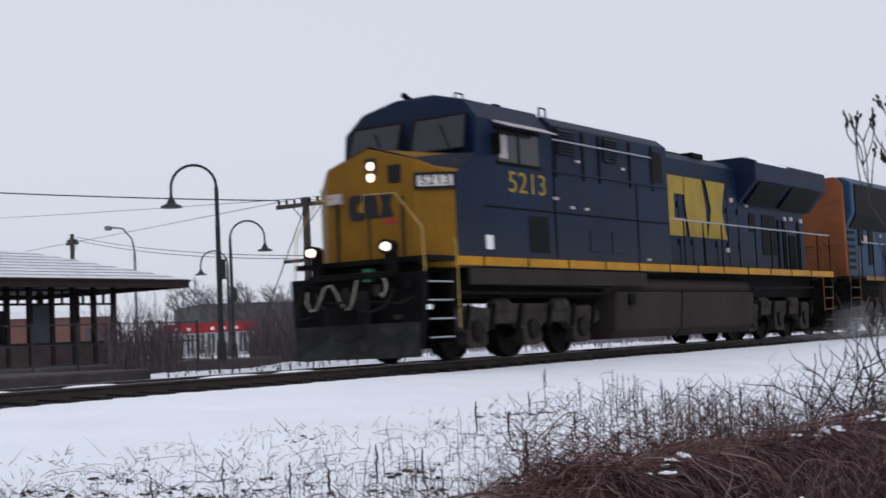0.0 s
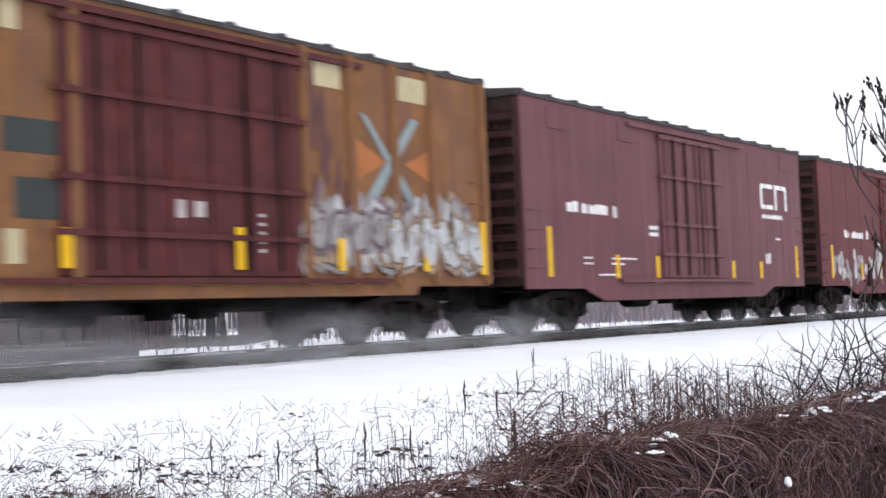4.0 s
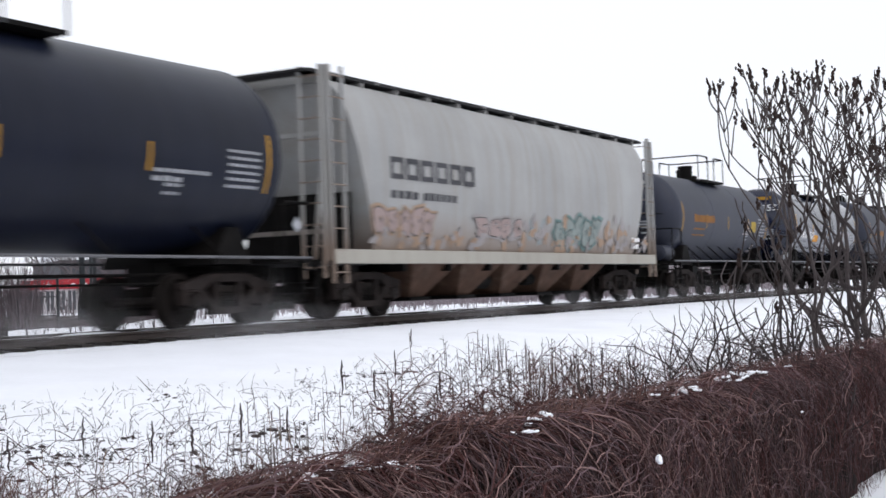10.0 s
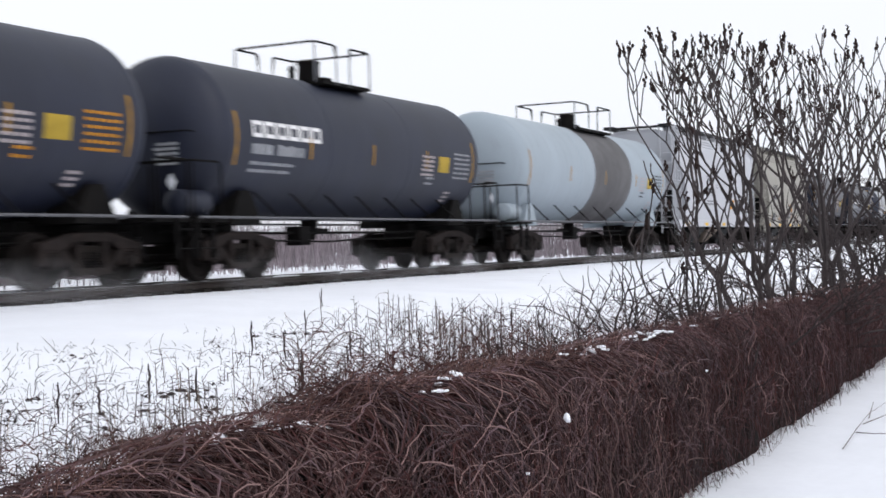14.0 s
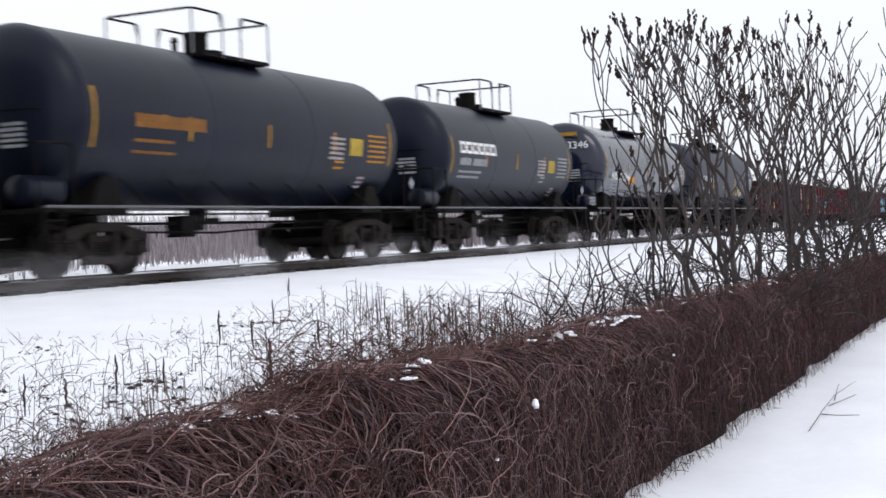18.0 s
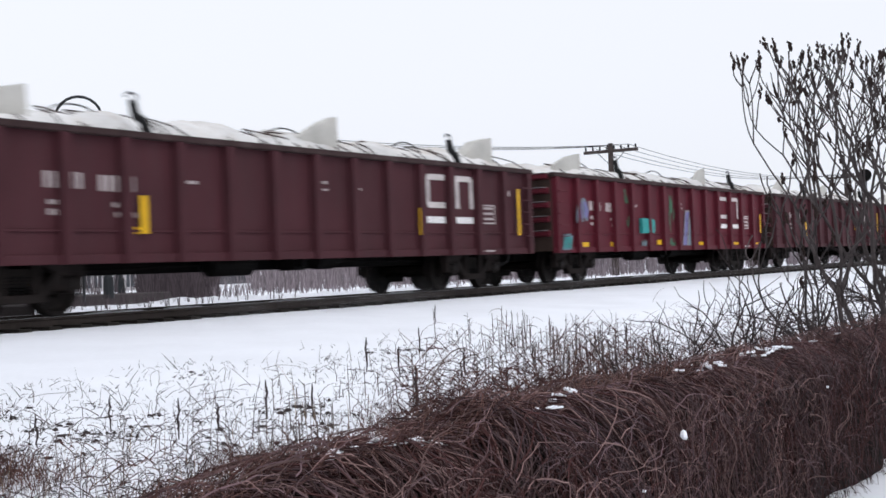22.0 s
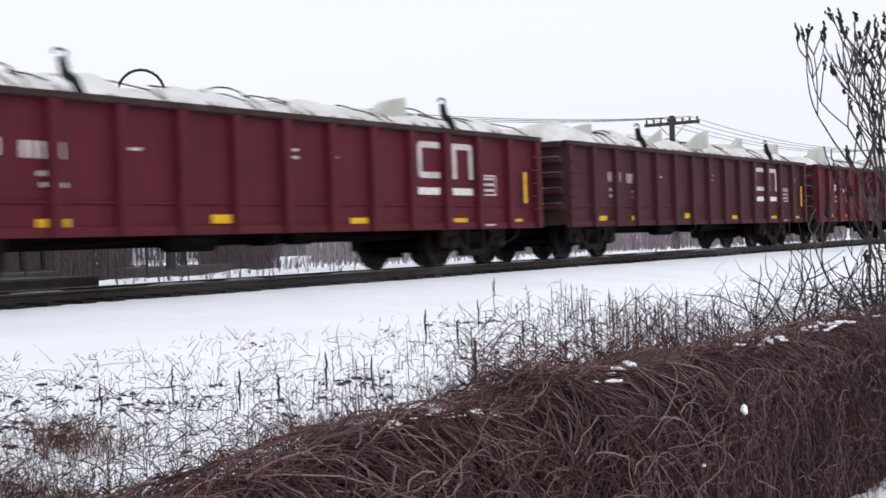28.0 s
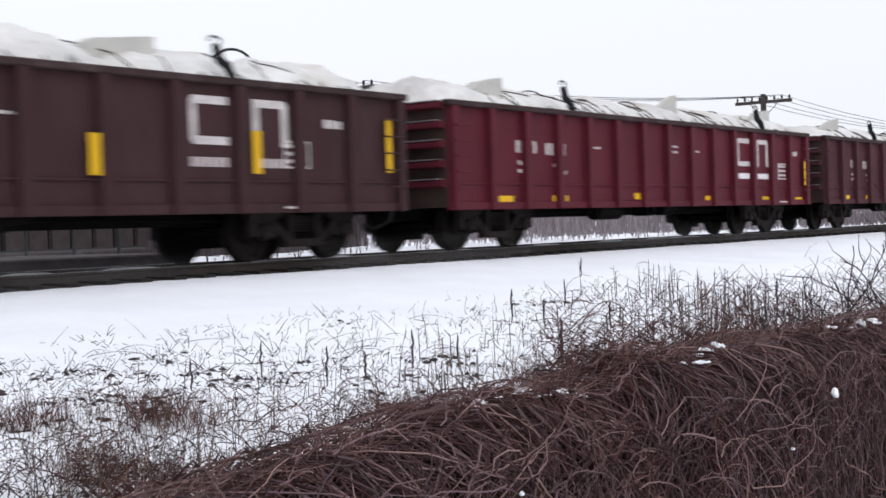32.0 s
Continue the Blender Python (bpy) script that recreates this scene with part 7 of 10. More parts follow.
def plum_box(c, seed, extra):
    L = 15.5
    car, rnd, W = boxcar(c, L, "plug", ("box_plum", "box_plum", "box_roof", "box_end"), "faded plum-red boxcar with a plug door and railway emblem", seed, (6.1, 9.45))
    box_marks(car, rnd, W, [(1.71, 2.45, 0.5, 0.24, 2), (2.35, 2.44, 1.15, 0.22, 6), (3.75, 2.4, 0.22, 0.28, 2), (2.35, 1.5, 0.4, 0.05, 3), (2.35, 1.38, 0.4, 0.05, 3), (3.6, 1.5, 1.2, 0.04, 5), (3.6, 1.38, 0.6, 0.05, 3), (5.5, 2.2, 0.45, 0.1, 3),
                              (5.5, 2.05, 0.45, 0.1, 3), (3.0, 1.15, 1.0, 0.04, 4), (5.6, 1.0, 0.6, 0.06, 3), (12.45, 2.72, 1.6, 0.12, 10), (13.4, 2.15, 0.35, 0.06, 2), (12.6, 1.5, 0.35, 0.3, 2), (7.2, 2.0, 0.3, 0.22, 2), (8.0, 1.8, 0.3, 0.25, 2), (8.2, 1.45, 0.5, 0.12, 3)],
              (12.4, 2.98, 1.95, 0.68), [(0.85, 1.12, 1.0), (3.75, 1.1, 0.5), (5.75, 1.1, 0.5), (7.7, 1.2, 0.5), (10.2, 1.1, 0.45), (12.1, 1.1, 0.45), (14.85, 1.12, 0.9)])
    for x, z in ((1.0, 4.1), (4.1, 4.1), (13.9, 4.1)):
        part("patch_plate", Geo().box(x, x + 0.75, -W - 0.018, -W - 0.001, z, z + 0.42), M["box_plum"], car)
    if extra:
        scrawl(car, rnd, 1.0, 0.95, 5.2, 0.9, -W - 0.004, ("grey",), 18)
        scrawl(car, rnd, 9.6, 0.95, 5.2, 1.05, -W - 0.004, ("lilac", "white"), 30)
        scrawl_letters(car, rnd, 9.6, 0.95, 5.3, 1.1, -W - 0.012, "lilac", "white", 6)
    return car


plum_box(80.65, 21, False)


def graffiti_box():
    L = 15.4
    car, rnd, W = boxcar(97.76, L, "plug", ("box_red", "box_red", "box_roof", "box_end"), "dull red boxcar with lilac graffiti and railway emblem", 22, (6.1, 9.45))
    box_marks(car, rnd, W, [(2.25, 2.38, 0.5, 0.24, 2), (2.95, 2.38, 1.2, 0.22, 6), (4.45, 2.38, 0.22, 0.28, 2), (5.5, 2.2, 0.45, 0.1, 3), (12.38, 2.69, 1.95, 0.14, 12), (14.2, 2.2, 0.5, 0.05, 4), (13.9, 2.05, 0.35, 0.05, 3), (13.9, 1.9, 0.35, 0.05, 3)],
              (12.38, 3.03, 1.95, 0.70), [(0.85, 1.12, 1.0), (3.75, 1.1, 0.5), (5.75, 1.1, 0.5), (9.8, 1.1, 0.6), (12.76, 1.12, 0.65), (14.9, 1.12, 0.9)])
    scrawl(car, rnd, 9.4, 0.9, 5.3, 0.95, -W - 0.004, ("lilac", "white"), 40)
    scrawl_letters(car, rnd, 9.4, 0.9, 5.2, 1.05, -W - 0.015, "lilac", "white", 6)
    scrawl(car, rnd, 1.0, 0.95, 5.2, 1.0, -W - 0.004, ("grey", "white"), 22)


graffiti_box()


def grey_hopper():
    prof = [(1.08, 1.30), (1.5, 1.46), (2.2, 1.55), (3.0, 1.55), (3.6, 1.46), (4.1, 1.25), (4.4, 1.02)]
    car, rnd, surf = hopper(114.15, 13.4, "hop_grey", "grey rounded covered hopper with pale graffiti", 31, prof, 3, 1.5, True, "hop_dark", lift=0.16, deep=0.09)
    curved_bars(car, M["slate_mark"], surf, rnd, [(3.1, 2.55, 1.2, 0.22, 5), (5.0, 2.55, 1.4, 0.22, 6)])
    scrawl(car, rnd, 2.3, 1.3, 4.0, 1.0, -1.5, ("palegrey", "shade"), 16, surf)
    slab_tag(car, rnd, 2.55, 1.42, 3.9, 0.72, -1.5, ("palegrey", "hopper", "mutedrose"), "hopper", 6, surf, 0.1, "palegrey")
    slab_tag(car, rnd, 6.4, 1.36, 4.5, 0.92, -1.5, ("hopper", "palegrey", "tan", "palegrey"), "grey", 8, surf, 0.42, "palegrey")
    scrawl(car, rnd, 3.0, 2.1, 4.2, 0.3, -1.5, ("mutedrose", "shade"), 7, surf)
    scrawl(car, rnd, 1.95, 1.9, 0.5, 0.6, -1.5, ("tan", "fadedorange"), 4, surf)
    curved(car, "graffiti", PAINT["dullwhite"], surf, 2.45, 1.75, 0.35, 0.32, label="small white sprayed block")
    for x in (1.75, 5.0, 8.4, 11.4):
        curved(car, "reflector", M["yellow_reflector"], surf, x, 1.6, 0.14, 0.5)


M["slate_mark"] = material("faded_black_lettering", (0.055, 0.055, 0.062), 0.6, spread=0.2, bump=0.02)
grey_hopper()


def blue_tag_box():
    L = 16.2
    car, rnd, W = boxcar(128.59, L, "slide", ("box_red", "box_red", "box_roof", "box_end"), "red boxcar with pale blue graffiti and ribbed sliding door", 41, (6.65, 9.9), 4.70)
    box_marks(car, rnd, W, [(1.19, 3.6, 1.74, 0.24, 8), (1.2, 3.22, 1.6, 0.24, 8), (1.18, 2.7, 1.95, 0.24, 10), (3.6, 2.5, 0.3, 0.3, 2), (4.0, 2.3, 0.55, 0.08, 4), (4.0, 2.18, 0.55, 0.08, 4), (5.6, 2.25, 0.6, 0.07, 4), (5.6, 2.12, 0.6, 0.07, 4),
                              (8.3, 1.95, 0.9, 0.05, 5), (7.9, 1.5, 0.6, 0.05, 3), (9.2, 1.5, 0.4, 0.05, 3)],
              (13.23, 3.1, 1.9, 0.68), [(0.15, 1.1, 1.0), (2.9, 1.2, 0.5), (6.3, 1.15, 0.55), (10.3, 1.2, 0.45), (12.0, 1.2, 0.45), (13.6, 1.2, 0.45), (15.85, 1.12, 0.9)])
    scrawl(car, rnd, 1.0, 0.98, 5.3, 1.1, -W - 0.004, ("grey", "dullwhite"), 46)
    scrawl(car, rnd, 1.0, 0.98, 5.0, 1.15, -W - 0.012, ("fadedblue",), 60)
    stroke_tag(car, rnd, 1.0, 1.0, 5.0, 1.12, -W - 0.06, ("icyblue", "dullwhite", "steelblue", "fadedblue"), 9)
    scrawl(car, rnd, 10.4, 0.98, 5.4, 0.7, -W - 0.004, ("tan",), 10)
    part("repaint_patch", Geo().prism([(11.55, 1.05), (15.2, 0.95), (15.1, 1.9), (13.0, 1.86), (11.75, 1.78)], -W - 0.006, -W - 0.001, "y"), PAINT["yellow"], car, "rough olive-yellow paint patch")
    scrawl(car, rnd, 12.4, 1.15, 2.2, 0.55, -W - 0.008, ("olive",), 9)
    scrawl(car, rnd, 10.4, 1.4, 1.6, 0.9, -W - 0.004, ("grey",), 12)
    part("reflector", Geo().box(8.0, 9.1, -W - 0.012, -W - 0.001, 0.88, 0.98), M["yellow_reflector"], car)


blue_tag_box()


M.update({
    "grey_stencil": material("greyed_stencil_paint", (0.30, 0.31, 0.33), 0.7, spread=0.25, bump=0.03),
    "notice_tan": material("faded_yellow_notice", (0.34, 0.27, 0.10), 0.6, spread=0.25, bump=0.03),
    "notice_yellow": material("worn_yellow_notice", (0.36, 0.25, 0.035), 0.6, spread=0.25, bump=0.03),
    "dull_orange": material("dulled_orange_lettering", (0.24, 0.105, 0.025), 0.7, spread=0.3, bump=0.03),
    "olive_film": material("faded_olive_sticker", (0.10, 0.09, 0.03), 0.6, spread=0.25, bump=0.03),
})


def tank_marks(car, rnd, surf, x0, x1, zc, mat, n=5):
    for k in range(n):
        x = x0 + 0.12 + (x1 - x0 - 0.4) * k / (n - 1)
        edge = k in (0, n - 1)
        curved(car, "reflector", M["tank_yellow"], surf, x, zc - 0.35 if not edge else zc - 0.55, 0.07, 0.42 if not edge else 0.95)
    curved_bars(car, M["grey_stencil" if mat == "white_paint" else mat], surf, rnd, [(x1 - 1.3, zc + 0.05 - 0.11 * k, 0.85, 0.05, 5 + k % 3) for k in range(6)] + [(x1 - 2.7, zc - 0.55, 0.4, 0.05, 3), (x1 - 2.7, zc - 0.67, 0.4, 0.05, 3)])


def long_tank():
    car, rnd, surf, x0, x1 = tank_car(147.2, 17.6, 1.60, 2.78, "tank_black", "long black tank car with white owner's mark", 51, 6.2, True, 1.15, (), 1.5, 0.54, 1.1, 0.45, -1.9)
    tank_marks(car, rnd, surf, x0, x1, 2.7, "white_paint", 7)
    block_emblem(car, M["white_paint"], surf, x0 + 0.15, 2.72, 3.8, 0.55)
    curved_bars(car, M["grey_stencil"], surf, rnd, [(x0 + 0.69, 2.26, 0.8, 0.2, 4), (x0 + 1.6, 2.24, 0.95, 0.2, 5), (x0 + 0.65, 1.98, 1.6, 0.06, 10), (x0 + 0.65, 1.84, 1.5, 0.06, 9), (x1 - 3.0, 2.35, 1.3, 0.06, 8), (x1 - 3.0, 2.22, 0.7, 0.08, 3)])
    curved(car, "notice", M["tank_yellow"], surf, x0 + 8.4, 1.66, 0.9, 0.3)
    curved_bars(car, M["tank_black"], surf, rnd, [(x0 + 8.5, 1.72 + 0.08 * k, 0.7, 0.035, 6) for k in range(3)])


long_tank()


def white_hopper():
    prof = [(1.12, 1.36), (1.6, 1.48), (2.4, 1.55), (3.2, 1.55), (3.8, 1.46), (4.15, 1.30), (4.36, 1.12)]
    car, rnd, surf = hopper(166.4, 16.5, "hop_white", "weathered white covered hopper with faint graffiti", 61, prof, 5, 1.1, True, lift=0.10, deep=0.06)
    block_emblem(car, M["slate_mark"], surf, 2.05, 2.62, 3.5, 0.42)
    curved_bars(car, M["slate_mark"], surf, rnd, [(2.05, 2.25, 1.1, 0.16, 4), (3.3, 2.25, 1.4, 0.16, 6)])
    scrawl_letters(car, rnd, 1.5, 1.5, 2.2, 0.6, -1.5, "faintrose", "tan", 5, surf)
    scrawl(car, rnd, 6.0, 1.55, 9.5, 0.75, -1.5, ("grey", "tan"), 16, surf)
    scrawl(car, rnd, 1.5, 1.25, 14.2, 0.5, -1.5, ("tan", "grey"), 40, surf)
    scrawl_letters(car, rnd, 5.6, 1.5, 2.2, 0.55, -1.5, "faintrose", "grey", 4, surf)
    scrawl_letters(car, rnd, 9.6, 1.35, 2.6, 0.85, -1.5, "faintteal", "dullteal", 5, surf)
    scrawl(car, rnd, 8.2, 1.45, 1.2, 0.7, -1.5, ("fadedblue",), 8, surf)
    curved_bars(car, M["white_paint"], surf, rnd, [(14.6, 1.6, 0.6, 0.12, 3), (14.6, 1.42, 0.6, 0.12, 3)])


white_hopper()


def tank(c, Ls, r, zc, paint, label, seed, mark, emblem, over=1.25, bands=(), rail=2.6, shift=-0.4):
    car, rnd, surf, x0, x1 = tank_car(c, Ls, r, zc, paint, label, seed, rail, True, over, bands, shift)
    tank_marks(car, rnd, surf, x0, x1, zc, mark)
    if emblem == "blocks":
        block_emblem(car, M["white_paint"], surf, x0 + 0.65, zc - 0.03, 2.45, 0.30)
        curved_bars(car, M["grey_stencil"], surf, rnd, [(x0 + 0.65, zc - 0.33, 0.7, 0.2, 4), (x0 + 1.5, zc - 0.33, 0.95, 0.2, 5), (x0 + 0.65, zc - 0.52, 1.5, 0.06, 9), (x0 + 0.65, zc - 0.65, 1.4, 0.06, 8)])
    elif emblem == "orange":
        curved_bars(car, M["dull_orange"], surf, rnd, [(x0 + 1.2, zc - 0.18, 2.0, 0.24, 11), (x0 + 1.2, zc - 0.42, 1.1, 0.06, 7), (x0 + 1.2, zc - 0.6, 1.2, 0.05, 8)])
    elif emblem:
        lettering(emblem, 0.27, 2.15, M["white_paint"], car, pose(x0 + 0.63, surf(zc - 0.3) - 0.03, zc - 0.52))
        curved_bars(car, M["grey_stencil"], surf, rnd, [(x0 + 0.8, zc - 0.66, 1.5, 0.06, 9), (x0 + 0.8, zc - 0.78, 1.35, 0.06, 8), (x0 + 1.1, zc - 0.9, 0.9, 0.06, 6)])
        curved(car, "notice", M["orange_paint"], surf, x0 + 2.9, zc - 0.62, 0.75, 0.26)
        d = emblem.split()[-1]
        lettering(d, 0.24, 0.72, M["white_paint"], car, pose(x0 - 0.60, -0.35, zc + 0.55, 0, 0, -90))
        g = Geo()
        g.box(-0.004, 0.0, -0.9, -0.3, 0.04, 0.16)
        part("notice", g, M["tank_yellow"], car, "faded yellow notice on the tank end", at=pose(x0 - 0.58, 0.2, zc + 0.95))
    if emblem and emblem not in ("blocks", "orange"):
        curved(car, "notice", M["worn_white"], surf, x1 - 3.2, zc - 0.85, 0.38, 0.46, label="white notice sheet")
        curved(car, "notice_head", PAINT["red"], surf, x1 - 3.2, zc - 0.38, 0.38, 0.05, label="red band of the notice")
        curved(car, "notice", M["faded_white"], surf, x1 - 1.75, zc - 0.82, 0.34, 0.28, label="small pale notice")
        curved_bars(car, M["faded_white"], surf, rnd, [(x1 - 3.7, zc - 0.28, 1.1, 0.07, 9), (x1 - 2.3, zc - 0.30, 0.7, 0.09, 6), (x1 - 2.15, zc - 0.45, 0.4, 0.09, 3)])
    else:
        # a bordered panel of small print and a yellow notice beside it
        curved_bars(car, M["faded_white"], surf, rnd, [(x1 - 3.0, zc - 0.08 - 0.1 * k, 0.62, 0.055, 4 + k % 3) for k in range(5)] + [(x1 - 1.45, zc - 0.85 - 0.09 * k, 0.34, 0.05, 2) for k in range(3)])
        curved(car, "notice", M["notice_yellow"], surf, x1 - 2.15, zc - 0.38, 0.56, 0.36, label="yellow notice")
    # a grab rail across the end and small print on it
    end = x0 - 0.615
    part("head_rail", Geo().tube([(end + 0.28, -r * 0.74, zc + 0.02), (end + 0.03, -r * 0.62, zc + 0.04), (end - 0.05, 0, zc + 0.04), (end + 0.03, r * 0.62, zc + 0.04), (end + 0.28, r * 0.74, zc + 0.02)], 0.016, 5), M["steel_dark"], car)
    g = Geo()
    for k in range(5):
        g.box(end - 0.008, end, -0.75, -0.30 + 0.06 * (k % 2), zc - 0.2 - 0.085 * k, zc - 0.15 - 0.085 * k)
    tagged(part("lettering", g, M["grey_stencil"], car, "small print on the tank end"), kind="stuff")
    return car, rnd, surf, x0, x1


tank(185.5, 9.4, 1.38, 2.50, "tank_grey", "dusty black tank car with rust streaks", 71, "white_paint", "orange")
tank(198.45, 10.7, 1.46, 2.54, "tank_gloss", "glossy black tank car with white lettering", 72, "white_paint", "AXLX 3533")
tank(211.95, 10.9, 1.48, 2.58, "tank_grey", "dull black tank car with orange lettering", 73, "orange_paint", "orange")
tank(225.4, 10.5, 1.46, 2.58, "tank_grey", "dusty black tank car with white owner's mark", 74, "white_paint", "blocks", rail=2.3, shift=-0.35)
tank(239.2, 13.0, 1.50, 2.62, "tank_blue", "pale blue tank car with a dark stain round its middle", 75, "slate_mark", None, 0.85, ((0.42, 0.70, "tank_band"),), 3.4, 0.5)


def flat_hopper(c, L, paint, label, seed, tag, bays):
    prof = [(1.08, 1.44), (2.0, 1.52), (3.2, 1.55), (3.9, 1.50), (4.25, 1.40), (4.45, 1.20)]
    car, rnd, surf = hopper(c, L, paint, label, seed, prof, bays, 1.75, False, "hop_dark", True)
    lettering("SHPX", 0.25, 0.98, M["slate_mark"], car, pose(tag, surf(2.95) - 0.02, 2.72))
    curved_bars(car, M["slate_mark"], surf, rnd, [(tag, 2.28, 1.22, 0.23, 6), (tag + 1.5, 2.6, 0.25, 0.05, 2), (tag + 1.5, 2.5, 0.25, 0.05, 2), (tag, 1.95, 1.7, 0.05, 9), (tag, 1.83, 1.7, 0.05, 9), (tag + 4.4, 2.4, 0.8, 0.04, 5), (tag + 4.4, 2.3, 0.8, 0.04, 5), (tag + 3.0, 1.95, 0.8, 0.05, 4)])
    curved(car, "notice", M["orange_paint"], surf, tag + 3.85, 1.7, 0.68, 0.38)
    curved(car, "notice", M["slate_mark"], surf, tag + 5.0, 1.8, 0.4, 0.3)
    for f in (0.08, 0.3, 0.52, 0.74, 0.93):
        reflector(car, L * f, 1.0, 0.44, 0.12, -1.522)
    return car, rnd, surf


flat_hopper(253.7, 12.9, "hop_clean", "clean white covered hopper", 81, 4.25, 3)
car, rnd, surf = flat_hopper(268.4, 11.2, "hop_cream", "cream covered hopper with grimy sides", 82, 2.2, 2)
# rubbed and sprayed grime along the foot of its side
scrawl(car, rnd, 2.0, 1.15, 8.2, 0.5, -1.5, ("grey", "tan"), 16, surf)
scrawl_letters(car, rnd, 5.6, 1.35, 0.9, 0.5, -1.5, "grey", "slate", 2, surf)
scrawl_letters(car, rnd, 2.0, 1.15, 0.8, 0.5, -1.5, "hopper", "slate", 2, surf)
tank(281.8, 10.7, 1.48, 2.58, "tank_black", "black tank car with orange lettering", 83, "orange_paint", "orange")
tank(295.7, 9.4, 1.44, 2.52, "tank_black", "black tank car with white owner's mark", 84, "white_paint", "blocks", rail=2.3, shift=-0.25)
tank(308.6, 10.9, 1.48, 2.58, "tank_gloss", "glossy blue-black tank car with white lettering", 85, "white_paint", "AXLX 3346")


def stencil_tank():
    zc = 2.55
    car, rnd, surf, x0, x1 = tank_car(322.3, 11.3, 1.46, zc, "tank_grey", "dull black tank car with white stencils", 86, 2.6, True, 1.25, (), 0.35)
    a = x0 + 0.1
    lettering("GAPX", 0.27, 0.98, M["worn_white"], car, pose(a + 0.52, surf(2.25) - 0.012, 2.25, 7))
    lettering("9090", 0.27, 0.86, M["worn_white"], car, pose(a + 1.72, surf(2.25) - 0.012, 2.25, 7))
    for x, w in ((2.68, 0.15), (4.78, 0.12), (7.0, 0.11), (8.96, 0.1)):
        curved(car, "reflector", M["orange_paint"], surf, a + x, 2.02, w, 0.49)
    curved_bars(car, M["grey_stencil"], surf, rnd, [(a + 0.47, 1.94, 1.72, 0.08, 11), (a + 0.4, 1.78, 2.26, 0.07, 14), (a + 7.25, 2.42, 0.7, 0.05, 5), (a + 7.25, 2.32, 0.6, 0.05, 4), (a + 7.25, 2.2, 0.9, 0.05, 6), (a + 7.25, 2.11, 0.85, 0.05, 6),
                                                  (a + 4.6, 1.4, 0.7, 0.06, 6), (a + 5.9, 1.4, 0.4, 0.06, 3), (a + 3.08, 2.0, 0.45, 0.05, 3), (a + 9.9, 2.74, 0.8, 0.06, 6), (a + 10.0, 2.64, 0.4, 0.06, 3)] + [(a + 3.12, 2.24 + 0.07 * k, 0.34, 0.035, 2) for k in range(4)])
    curved(car, "notice", M["grey_stencil"], surf, a + 9.95, 2.05, 1.0, 0.5, label="pale stencilled panel")
    curved_bars(car, M["tank_grey"], surf, rnd, [(a + 10.1, 2.12 + 0.08 * k, 0.8, 0.04, 7) for k in range(5)])
    curved(car, "notice", M["notice_tan"], surf, a + 7.97, 1.74, 0.75, 0.28, label="faded yellow notice")
    curved(car, "notice", M["olive_film"], surf, a + 7.1, 1.74, 0.85, 0.2, label="faded olive sticker")
    curved(car, "notice", M["faded_white"], surf, a + 8.8, 1.7, 0.45, 0.3, label="small pale notice")


stencil_tank()


TAG_PATCHES = ((4.3, 1.9, 0.5, 0.36), (4.3, 1.3, 0.55, 0.32), (7.5, 1.3, 0.4, 1.0), (7.45, 0.74, 0.55, 0.3))


def tags_one(car, rnd, y):
    scrawl_letters(car, rnd, 1.2, 1.44, 0.62, 0.5, y - 0.1, "violet", "paleblue", 2)
    for x, z, w, h in TAG_PATCHES:
        scrawl(car, rnd, x, z, w, h, y - 0.006, ("green",), 9)
    part("graffiti", Geo().prism([(5.3, 1.16), (6.15, 1.18), (6.2, 1.5), (6.0, 1.55), (5.3, 1.56)], y - 0.1, y - 0.004, "y"), PAINT["teal"], car, "sprayed teal block")
    slab_tag(car, rnd, 8.5, 0.74, 0.72, 1.15, y - 0.01, ("violet", "paleblue"), "grey", 2)
    slab_tag(car, rnd, 5.35, 0.76, 0.72, 0.2, y - 0.01, ("paleblue",), "shade", 4)
    slab_tag(car, rnd, 0.35, 0.8, 0.42, 0.3, y - 0.1, ("teal",), "steelblue", 3)


def tags_two(car, rnd, y):
    slab_tag(car, rnd, 4.5, 0.86, 3.5, 1.3, y - 0.09, ("skyblue", "paleblue", "cyan"), "skyblue", 6, None, 0.12)


gondola(335.15, 16.3, "gon_dull", 101, "few", 0.9, "dull red gondola car with a pale covered load")
gondola(352.6, 16.2, "gon_red", 102, "low", 0.6, "oxide-red gondola car with green and violet graffiti", tags_one)
gondola(369.95, 16.25, "gon_dull", 103, "few", 0.6, "dull red gondola car with a snowy load")
gondola(387.35, 16.4, "gon_red", 104, "low", 0.6, "oxide-red gondola car with sky-blue graffiti", tags_two)
gondola(405.05, 16.4, "gon_red", 105, "low", 1.1)
gondola(422.5, 16.4, "gon_red", 106, "low", 0.9)
gondola(440.05, 16.2, "gon_dull", 107, "low", 1.2, "worn red gondola car with a tarpaulined load")
gondola(457.4, 16.3, "gon_red", 108, "low", 0.9)
gondola(474.75, 16.9, "gon_brown", 109, "high", 1.4, "dirty brown gondola car with a bulging covered load")
gondola(492.8, 16.0, "gon_red", 110, "low", 1.2)
gondola(510.0, 16.2, "gon_dull", 111, "low", 1.0)
gondola(527.3, 16.2, "gon_red", 112, "low", 1.0)

